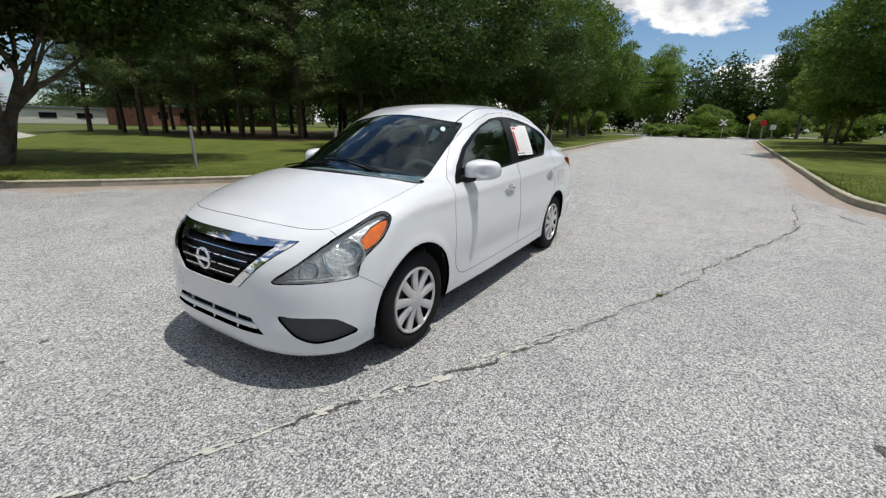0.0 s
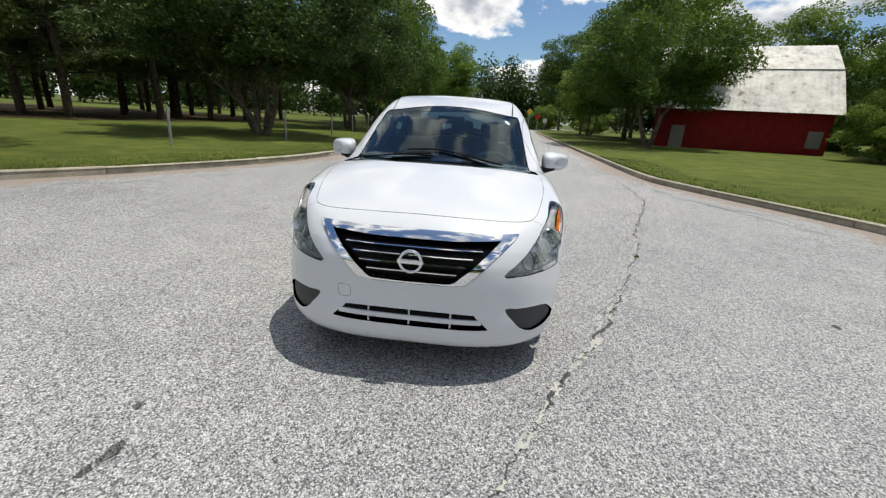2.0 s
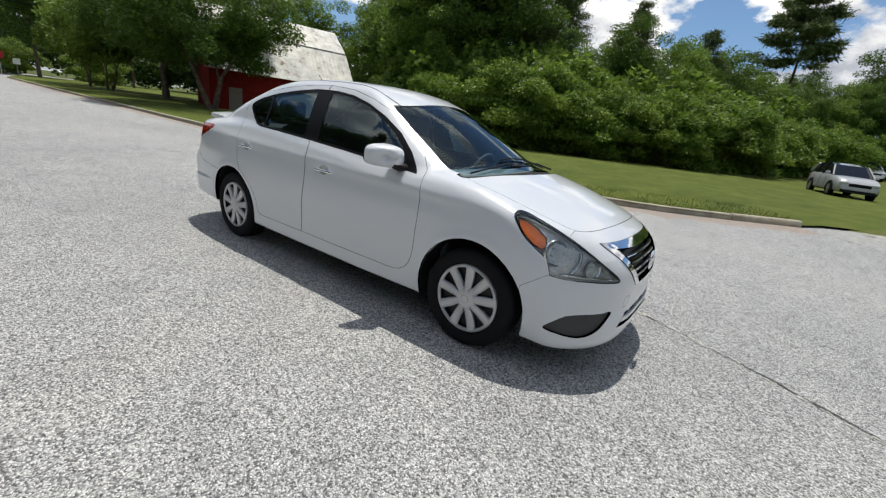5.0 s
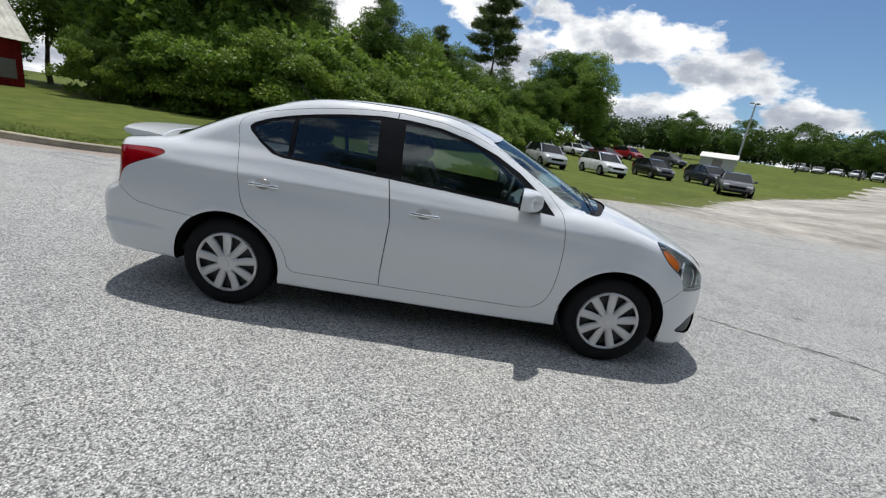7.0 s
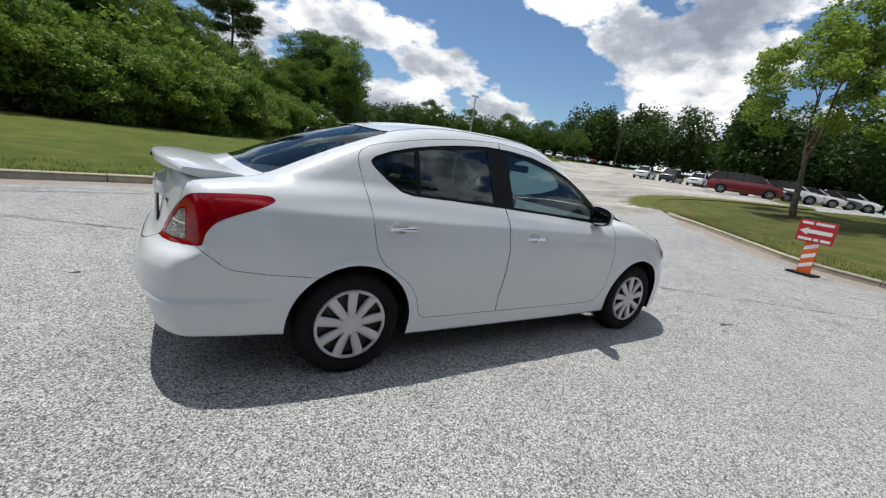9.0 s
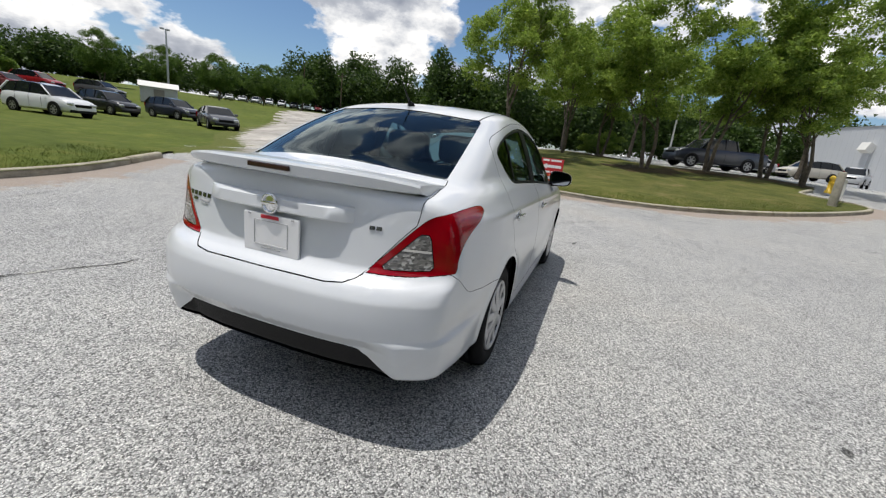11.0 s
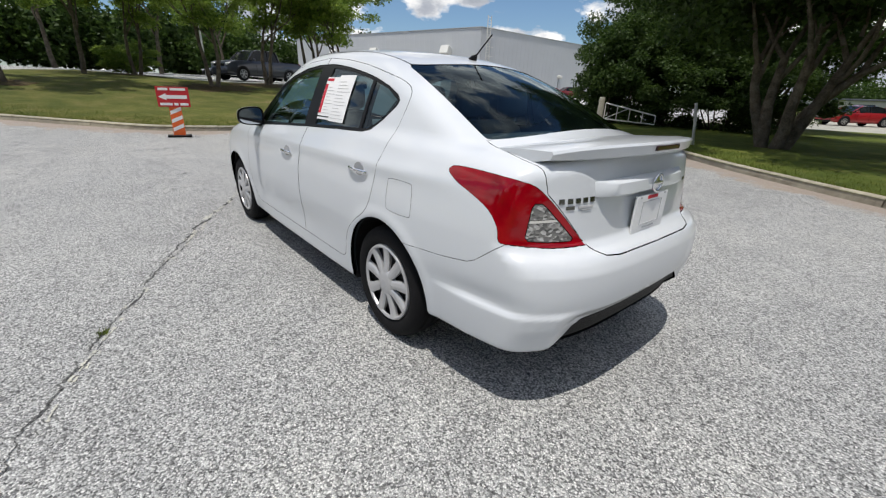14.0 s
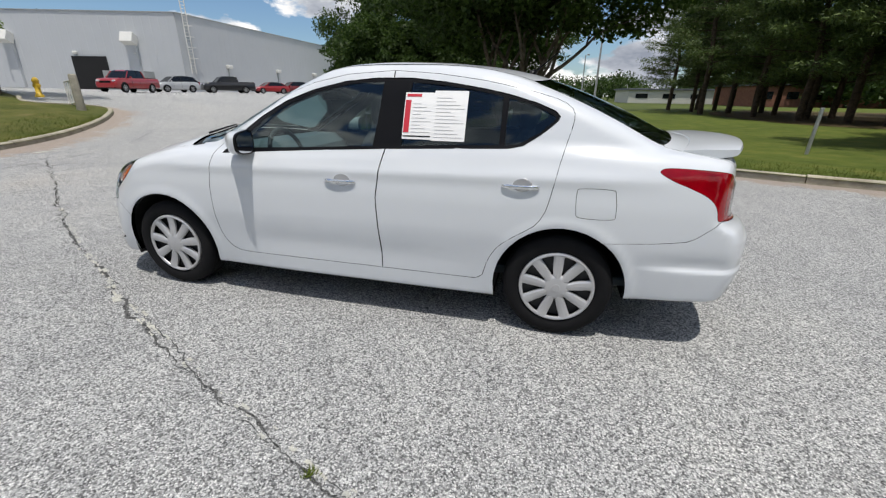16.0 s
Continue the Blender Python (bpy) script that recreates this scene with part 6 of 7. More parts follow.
put(SLIM2, 47, -10, 20, 1.2)


# pines
def build_pine(label, seed, h, first, leaf_n, r, size=.135):
    rnd = random.Random(seed)
    root = thing("pine_tree", label, "pine tree")
    b = bmesh.new()
    n = 9
    tr = [Vector((rnd.gauss(0, .05) * i, rnd.gauss(0, .05) * i, h * i / n - .05)) for i in range(n + 1)]
    bm_tube(tr, [.19 * (1 - .8 * i / n) + .02 for i in range(n + 1)], 9, b, cap=False)
    tips = []
    z = first
    while z < h:
        f = (z - first) / (h - first)
        ln = r * (1 - f) ** .7 * rnd.uniform(.7, 1.15) + .3
        for k in range(rnd.choice((3, 4, 5))):
            a = rnd.uniform(0, 2 * math.pi)
            c = tr[min(int(z / h * n), n)]
            p0 = Vector((c.x, c.y, z))
            p1 = p0 + Vector((math.cos(a) * ln * .55, math.sin(a) * ln * .55, ln * .06))
            p2 = p0 + Vector((math.cos(a) * ln, math.sin(a) * ln, ln * .22 - .25 * (1 - f)))
            bm_tube([p0, p1, p2], [.035 * (1.2 - f), .022, .01], 5, b, cap=False)
            tips += [p0.lerp(p1, .7), p1, p1.lerp(p2, .35), p1.lerp(p2, .7), p2, p2]
        z += rnd.uniform(.35, .62)
    part("trunk", b, M_PINEBARK, root, smooth=True)
    R = np.random.RandomState(seed)
    T = np.array([tuple(t) for t in tips])
    C = T[R.randint(0, len(T), leaf_n)] + R.normal(size=(leaf_n, 3)) * np.array([.26, .26, .11])
    c = new("crown", leaf_mesh("crown", C, size, M_NEEDLE, seed, .20, 2.3))
    c.parent = root
    return root


PINES = [build_pine("tall dark pine with a bare lower trunk in the grove", 51, 15.0, 3.2, 30000, 2.9), build_pine("tall dark pine with drooping boughs in the grove", 57, 14.0, 2.4, 30000, 3.3)]
spots = [(-17.0, -22.3), (-16.7, -24.8), (-16.4, -28.3), (-17.5, -34.9), (-18.9, -40.5), (-20.2, -25.7), (-23.6, -25.2), (-27.5, -24.5), (-33, -27), (-19.4, -31.4), (-25.7, -22.6), (-28.2, -18.9), (-26.3, -20.6), (-36, -25), (-21.5, -20.6), (-20.0, -36), (-24, -32), (-29, -30), (-35, -33), (-41, -28), (-23, -42), (-30, -38), (-15.2, -26.5), (-14.6, -31), (-15.5, -38), (-17, -46), (-22, -50), (-40, -38), (-46, -33), (-12.5, -45), (-33, -20.5), (-40, -22), (-12.2, -34.0), (-13.4, -40.5), (-15.8, -47.5)]
for k, (x, y) in enumerate(spots):
    if k < 2:
        first_at(PINES[k], x, y, 40 * k, 1.0)
    else:
        put(PINES[k % 2], x, y, 67 * k % 360, .85 + .3 * ((k * 37) % 10) / 10)
TALL = build_pine("very tall lone pine above the wood", 63, 24.0, 12.0, 40000, 3.9, .26)
first_at(TALL, 3.6, 70, 0, 1.1)

# the wooded edge to the north
BUSH = build_tree("dense green wild shrub at the wood's edge", 71, 6, .75, 1.3, .05, 2, .8, M_LEAF_MID, 24000, .095, .55, .05, squash=.8, clumps=60, fill=((0, 0, 1.9), (2.7, 2.7, 1.9)), category="shrub", name="shrub")
BUSH2 = build_tree("spreading bright green wild shrub at the wood's edge", 77, 6, .85, 1.3, .05, 2, .85, M_LEAF_LIGHT, 24000, .090, .55, .05, squash=.7, clumps=60, fill=((0, 0, 1.8), (2.9, 2.9, 1.7)), category="shrub", name="shrub")
WOOD = build_tree("tall dark green tree in the wood", 83, 1, .05, 3.6, .20, 3, .5, M_LEAF_ROAD, 44000, .115, .8, .4, fill=((0, 0, 7.8), (3.4, 3.4, 4.8)))
WOOD2 = build_tree("tall green tree in the wood", 89, 1, .05, 3.2, .20, 3, .55, M_LEAF_MID, 44000, .115, .8, .35, fill=((0, 0, 7.0), (3.8, 3.8, 4.4)))
BACK = build_tree("green undergrowth behind the wood's edge", 79, 5, .75, 1.3, .05, 1, .8, M_LEAF_MID, 8000, .17, .6, .05, squash=.8, clumps=60, fill=((0, 0, 1.9), (2.8, 2.8, 1.9)), category="shrub", name="shrub")
EDGE = smooth_poly([(-18.6, 24.6), (-14.6, 23.4), (-10.4, 24.6), (-5.0, 28.5), (-1.0, 34), (2.0, 41), (5.0, 50), (8.5, 62), (12, 76)], 3, False)
for k, (x, y) in enumerate(EDGE):
    pr = (BUSH, BUSH2)[k % 2]
    sc = 1.2 + .4 * ((k * 29) % 7) / 7
    if k < 2:
        first_at(pr, x, y, 50 * k, sc)
    else:
        put(pr, x, y, 83 * k % 360, sc)
    for j, back in enumerate((3.6,)):
        (first_at if k + j == 0 else put)(BACK, x - 1.2 * back, y + back * .9, 47 * k + 90 * j, 1.6 + .3 * ((k * 13 + j) % 5) / 5)
for k in range(26):
    i = k * (len(EDGE) - 1) / 25
    x, y = EDGE[int(i)]
    bk = 5.5 + 5.0 * (k % 3)
    pr = (WOOD, WOOD2)[k % 2]
    sc = (1.15 if k < 8 else .74 if k < 18 else .85) + .3 * ((k * 31) % 9) / 9
    if k < 2:
        first_at(pr, x - bk, y + bk * .8, 0, sc)
    else:
        put(pr, x - bk, y + bk * .8, 61 * k % 360, sc)
put(WOOD2, 17, 60, 10, 1.15)
put(WOOD, 13.5, 64, 100, 1.1)
put(WOOD, 15.5, 66, 190, 1.15)
for k, (x, y, sc) in enumerate(((11.0, 57, .72), (8.4, 56, .66), (6.2, 55, .62), (10, 61, .85), (7, 62, .8), (19.5, 63, .75), (4.0, 58, .7))):
    put((WOOD, WOOD2)[k % 2], x, y, 77 * k, sc)
for k, (x, y, sc) in enumerate(((9.5, 52, 1.2), (12.5, 55, 1.0), (6.6, 50, 1.2), (20.5, 59, .9), (22.5, 60.5, .7))):
    put((BUSH, BACK)[k % 2], x, y, 55 * k, sc)
# dark pines stand among the wood
for k, (x, y, sc) in enumerate(((-13.5, 33.5, .95), (-18.5, 36, 1.05), (-8.5, 38.5, .85), (-24.5, 36.5, 1.1), (-3.0, 46, .8), (-29.5, 40, 1.1), (-16, 42, 1.1))):
    put(PINES[k % 2], x, y, 49 * k, sc)
# lone oaks on the far field
for k, (x, y, sc) in enumerate(((53.0, 63.5, .72), (37.5, 68.5, .62), (47.5, 70.0, .60), (60.5, 61.0, .66), (66, 57, .6))):
    put(BROAD2, x, y, 66 * k, sc, .68 if k < 4 else .6, 0.0, "broad green oak on the far field")
# by the barn and west end
for k, (x, y, s) in enumerate(((-20.9, 21.6, .8), (-22.5, 27.5, 1.2), (-41, 31, 1.3), (-44, 20, 1.2), (-52, 18, 1.2), (-66, 16, 1.1), (-86, 2, 1.5), (-90, -8, 1.4), (-84, 14, 1.4), (-92, 12, 1.5), (-80, -18, 1.3), (-72, -18, 1.2))):
    put((WOOD, WOOD2, BUSH, BUSH2)[(k * 3) % 4] if k else BUSH2, x, y, 71 * k, s, 1.05 if k == 0 else None)
for k, (x, y, s) in enumerate(((-81, -2, 1.0), (-82.5, 3, .9), (-83, -6, 1.1), (-83.5, 7.5, 1.0))):
    put(BACK, x, y, 40 * k, s, .55 * s)
for k, (x, y, s) in enumerate(((-33, 39, 1.35), (-38, 36, 1.25), (-28, 37, 1.3), (-45, 31, 1.2))):
    put((WOOD, WOOD2)[k % 2], x, y, 50 * k + 15, s)
put(WOOD, -23.5, 28.5, 25, 1.15)
put(WOOD2, -19.5, 25.8, 140, .85)
put(WOOD, -28.5, 31.5, 250, 1.1)
# shrubs by the gate
HOLLY = build_tree("dense dark evergreen shrub beside the gate", 97, 5, .5, 1.2, .05, 2, .7, M_LEAF_DARK, 27000, .078, .42, .1, clumps=90, fill=((0, 0, 2.0), (1.9, 1.9, 2.1)), category="shrub", name="shrub")
first_at(HOLLY, 8.7, -19.1, 0, 1.1, 1.25)
put(HOLLY, 6.3, -20.0, 90, 1.1, .85)
put(HOLLY, 4.2, -20.2, 200, 1.0, .8)
put(HOLLY, 2.0, -19.8, 300, .9, .7)
put(HOLLY, 9.2, -22.0, 30, 1.2, 1.5)
put(BROAD, 8.2, -23.5, 260, .8, .95)
put(BROAD, 4.2, -24.8, 35, 1.05, .86)
put(BUSH2, 29.5, -.6, 0, .55, .5, label="low rounded yellow-green shrub on the grass island")


# distant woods all round: one leafy mass
def far_wood(seed, arcs, n, size):
    R = np.random.RandomState(seed)
    out = []
    for (a0, a1, d0, d1, h0, h1, share) in arcs:
        m = int(n * share)
        trees = max(8, int(abs(a1 - a0) * d0 * math.pi / 180 / .8))
        ta, td = R.uniform(a0, a1, trees), R.uniform(d0, d1, trees)
        th, tw = R.uniform(h0 * .7, h1, trees), R.uniform(2.6, 5.5, trees)
        k = R.randint(0, trees, m)
        u = R.normal(size=(m, 3))
        u /= np.linalg.norm(u, axis=1, keepdims=True)
        u *= R.uniform(.5, 1, (m, 1))
        x = td[k] * np.cos(np.radians(ta[k])) + u[:, 0] * tw[k]
        y = td[k] * np.sin(np.radians(ta[k])) + u[:, 1] * tw[k]
        z = gz(x, y) + th[k] * (.52 + .48 * u[:, 2])
        out.append(np.stack([x, y, z], 1))
    return leaf_mesh("distant_woods", np.concatenate(out), size, M_LEAF_DARK, seed, .6, 1.5)


fw = new("distant_woods", far_wood(5, ((8, 24, 95, 125, 13, 20, .15), (24, 42, 110, 140, 11, 18, .13), (42, 74, 132, 165, 6, 11, .17), (-16, 10, 88, 118, 10, 17, .17), (166, 198, 105, 130, 12, 19, .10), (-112, -80, 150, 190, 7, 11, .08), (-172, -112, 92, 130, 8, 14, .15), (-60, -20, 130, 160, 9, 14, .06), (-34, -12, 92, 116, 8, 13, .10), (138, 168, 92, 118, 10, 16, .12)), 430000, .46))
tagged(fw, "dark green distant woods along the horizon", "woods", kind="stuff")


# bare earth and mulch about the island trunks
for k, (x, y, r) in enumerate(((20.2, -3.1, 1.5), (27.2, -.8, 1.2), (22.2, -6.3, 1.7), (22.6, -9.2, 1.5), (19.6, 4.0, .8))):
    rr = random.Random(k + 40)
    b = bmesh.new()
    ring = []
    for i in range(18):
        a = 2 * math.pi * i / 18
        d = r * rr.uniform(.7, 1.25)
        px_, py_ = x + d * math.cos(a), y + d * math.sin(a) * 1.2
        ring.append(b.verts.new((px_, py_, gzf(px_, py_) + island_lift(px_, py_) + .012)))
    mid = b.verts.new((x, y, gzf(x, y) + island_lift(x, y) + .05))
    for i in range(18):
        b.faces.new((ring[i], ring[(i + 1) % 18], mid))
    tagged(mesh_ob("mulch", b, M_LITTER, smooth=True), "brown mulch and bare earth round a tree trunk", "mulch", kind="structure")

# ---- parked vehicles ----
M_DARKGLASS = plain("dark_window_glass", (.010, .012, .014), .06, coat=.2, vary=.1, spec=.3)
M_ALLOY = plain("alloy_rim", (.45, .45, .46), .35, metal=.7, vary=.1)
M_HEADCLEAR = plain("parked_headlamp", (.55, .57, .6), .12, coat=1.0, vary=.15, scale=20)
PAINTS = {"white": (.72, .73, .74), "silver": (.42, .43, .44), "black": (.012, .012, .014), "dark blue": (.015, .018, .03), "grey": (.07, .072, .078), "red": (.30, .012, .016), "dark red": (.16, .012, .014), "tan": (.45, .42, .36)}
PAINT_MATS = {}


def paint(c):
    if c not in PAINT_MATS:
        PAINT_MATS[c] = plain(c.replace(" ", "_") + "_car_paint", PAINTS[c], .28, coat=.8, vary=.03)
    return PAINT_MATS[c]


# shape tables: length, width, height, belt stations (along, height, half width), roof line (along, height)
SHAPES = {
    "suv": (4.55, 1.82, 1.66, [(0, .58, .74), (.015, .70, .82), (.05, .86, .90), (.14, .97, .96), (.27, 1.05, 1), (.5, 1.07, 1), (.8, 1.10, .99), (.95, 1.12, .95), (.99, .95, .90), (1, .60, .84)], [(.24, 1.03), (.40, 1.56), (.50, 1.65), (.70, 1.66), (.88, 1.58), (.97, 1.12)]),
    "van": (5.10, 1.95, 1.75, [(0, .58, .74), (.015, .72, .82), (.05, .88, .90), (.12, 1.0, .96), (.22, 1.08, 1), (.5, 1.10, 1), (.8, 1.12, .99), (.96, 1.12, .96), (.99, .95, .92), (1, .60, .86)], [(.17, 1.05), (.34, 1.64), (.46, 1.74), (.75, 1.75), (.92, 1.68), (.985, 1.12)]),
    "saloon": (4.70, 1.82, 1.45, [(0, .52, .72), (.015, .62, .82), (.05, .76, .90), (.15, .87, .96), (.28, .94, 1), (.5, .97, 1), (.78, 1.0, .98), (.93, 1.01, .93), (.985, .90, .88), (1, .60, .82)], [(.26, .93), (.42, 1.38), (.50, 1.45), (.66, 1.43), (.76, 1.33), (.90, .99)]),
    "pickup": (5.80, 1.95, 1.88, [(0, .70, .78), (.012, .90, .88), (.04, 1.08, .94), (.12, 1.15, .98), (.25, 1.18, 1), (.5, 1.20, 1), (.66, 1.22, 1), (.67, 1.22, 1), (.99, 1.22, 1), (1, .75, .97)], [(.24, 1.16), (.345, 1.76), (.40, 1.86), (.58, 1.87), (.635, 1.80), (.665, 1.20)]),
}
WHEELS = {"suv": (.19, .79, .345), "van": (.18, .80, .345), "saloon": (.19, .79, .325), "pickup": (.165, .79, .39)}


def build_vehicle(kind, colour, x, y, heading, label, bed=True):
    L, W, H, belt, roof = SHAPES[kind]
    f0, f1, wr = WHEELS[kind]
    cat = {"suv": "car", "van": "van", "saloon": "car", "pickup": "pickup truck"}[kind]
    root = thing({"suv": "parked_suv", "van": "parked_van", "saloon": "parked_car", "pickup": "pickup_truck"}[kind], label, cat, group="parked vehicles")
    pm = paint(colour)
    X = lambda f: L / 2 - f * L
    hw = W / 2
    clear = wr * .72
    rows = []
    for f, z, w in belt:
        w *= hw
        nose = min(1, f * 12, (1 - f) * 16)
        zb = clear + .10 * (1 - nose)
        rows.append([(X(f), s * yy, zz) for s, yy, zz in ((-1, w * .86, zb), (-1, w * .985, zb + .10), (-1, w, zb + (z - zb) * .5), (-1, w * .975, zb + (z - zb) * .82), (-1, w * .90, z - .012), (-1, w * .45, z + .012), (1, w * .45, z + .012), (1, w * .90, z - .012), (1, w * .975, zb + (z - zb) * .82), (1, w, zb + (z - zb) * .5), (1, w * .985, zb + .10), (1, w * .86, zb))])
    b = bm_loft(rows)
    bmesh.ops.recalc_face_normals(b, faces=b.faces)
    body = part("body", b, pm, root, smooth=True)
    body.modifiers.new("edges", 'EDGE_SPLIT').split_angle = radians(42)
    # cabin: dark glass under a painted roof with pillars
    zr = [p[1] for p in roof]
    rows = []
    for f, z in roof:
        t = (z - roof[0][1]) / (H - roof[0][1])
        w1, w0 = hw * (.90 - .17 * t), hw * .90
        zb = min(z - .02, 1.0 * np.interp(f, [q[0] for q in belt], [q[1] for q in belt]) - .03)
        rows.append([(X(f), -w0, zb), (X(f), -w1, z - .02), (X(f), -w1 * .8, z), (X(f), w1 * .8, z), (X(f), w1, z - .02), (X(f), w0, zb)])
    b = bm_loft(rows)
    bmesh.ops.recalc_face_normals(b, faces=b.faces)
    cab = part("cabin_glass", b, M_DARKGLASS, root, "dark tinted windows")
    rt = [(f, z) for f, z in roof if z > H - .32]
    if len(rt) > 1:
        b = bm_loft([[(X(f), hw * .73 * (-1 + 2 * k / 6), z + .012 - .03 * (abs(k - 3) / 3)**2) for k in range(7)] + [(X(f), hw * .73 * (1 - 2 * k / 6), z - .04) for k in range(7)] for f, z in rt])
        bmesh.ops.recalc_face_normals(b, faces=b.faces)
        part("roof", b, pm, root)
    fz = lambda f: float(np.interp(f, [q[0] for q in roof], zr))
    mids = [roof[0][0] + .02, .5 * (rt[0][0] + rt[-1][0]), rt[-1][0]]
    for s in (1, -1):
        a0, a1 = roof[0], rt[0]
        part("pillar", bm_tube([(X(a0[0]), s * hw * .90, a0[1]), (X(a1[0]), s * hw * .745, a1[1])], .035, 6), pm, root)
        a0, a1 = roof[-1], rt[-1]
        part("pillar", bm_tube([(X(a0[0]), s * hw * .90, a0[1]), (X(a1[0]), s * hw * .745, a1[1])], .06 if kind != "saloon" else .045, 6), pm, root)
        for fm in ((.52,) if kind == "pickup" else (.55, .76)):
            if fm < rt[-1][0] + .05:
                part("pillar", bm_tube([(X(fm), s * hw * .905, 1.0), (X(fm - .005), s * hw * .75, fz(fm) - .02)], .03, 6), M_BLACKTRIM, root)
        part("door_mirror", bm_box(.12, .20, .15, (X(roof[0][0] + .065), s * (hw + .07), roof[0][1] + .08), .04), pm if colour != "white" else M_BLACKTRIM, root, smooth=True)
        part("headlamp", bm_box(.24, .30, .15, (X(.025), s * hw * .66, belt[1][1] + .02), .05, rot=Euler((0, 0, radians(-s * 28))).to_matrix()), M_HEADCLEAR, root, smooth=True)
        part("tail_lamp", bm_box(.10, .16, .34, (X(.985), s * hw * .83, belt[-3][1] - .16), .03), M_REDLENS, root)
        for fm in ((.34, .52) if kind == "pickup" else (.36, .54, .74)):
            part("door_gap", bm_box(.010, .012, .52, (X(fm), s * (hw * .995), clear + .42)), M_BLACKTRIM, root)
    for ff in (f0, f1):
        for s in (1, -1):
            t = bm_lathe([(wr * .62, .08), (wr * .68, .105), (wr * .9, .112), (wr * .985, .09), (wr, .05), (wr, -.09), (wr * .6, -.1)], 28)
            bmesh.ops.scale(t, verts=t.verts, vec=(1, s, 1))
            wh = part("wheel", t, M_RUBBER, root, smooth=True)
            wh.location = (X(ff), s * (hw - .095), wr)
            r = bmesh.new()
            bm_lathe([(wr * .60, .10), (wr * .66, .104), (wr * .69, .09)], 24, bm=r)
            for k in range(6):
                a = 2 * math.pi * k / 6
                bm_box(wr * .60, .02, wr * .16, (wr * .32 * math.cos(a), .095, wr * .32 * math.sin(a)), .004, bm=r, rot=Euler((0, -a, 0)).to_matrix())
            bmesh.ops.scale(r, verts=r.verts, vec=(1, s, 1))
            part("rim", r, M_ALLOY, wh)
            arch = bmesh.new()
            bm_tube([(X(ff) + (wr + .045) * math.cos(radians(a)), s * (hw - .012), wr + (wr + .045) * math.sin(radians(a))) for a in range(-10, 191, 20)], .035, 6, arch)
            part("wheel_arch", arch, M_BLACKPLASTIC, root)
            d = bm_lathe([(.0, .0), (wr + .03, .0), (wr + .03, -.02), (0, -.02)], 26)
            dk = part("wheel_well", d, M_BLACKPLASTIC, root)
            dk.location = (X(ff), s * (hw - .004 if s > 0 else hw - .016), wr + .01)
    part("grille", bm_box(.06, hw * .95, .16, (X(.004), 0, belt[1][1] - .06), .02), M_BLACKTRIM, root)
    part("lower_bumper", bm_box(.12, hw * 1.5, .16, (X(.012), 0, clear + .10), .03), M_BLACKPLASTIC, root)
    part("rear_bumper", bm_box(.14, hw * 1.6, .18, (X(.99), 0, clear + .14), .03), M_BLACKPLASTIC if kind != "saloon" else pm, root)
    if kind == "pickup":
        part("load_bed", bm_box(L * .30, W * .80, .05, (X(.83), 0, 1.245), .005), M_BLACKPLASTIC, root)
    root.matrix_world = pose(x, y, gzf(x, y) + .02, 0, 0, heading)
    return root


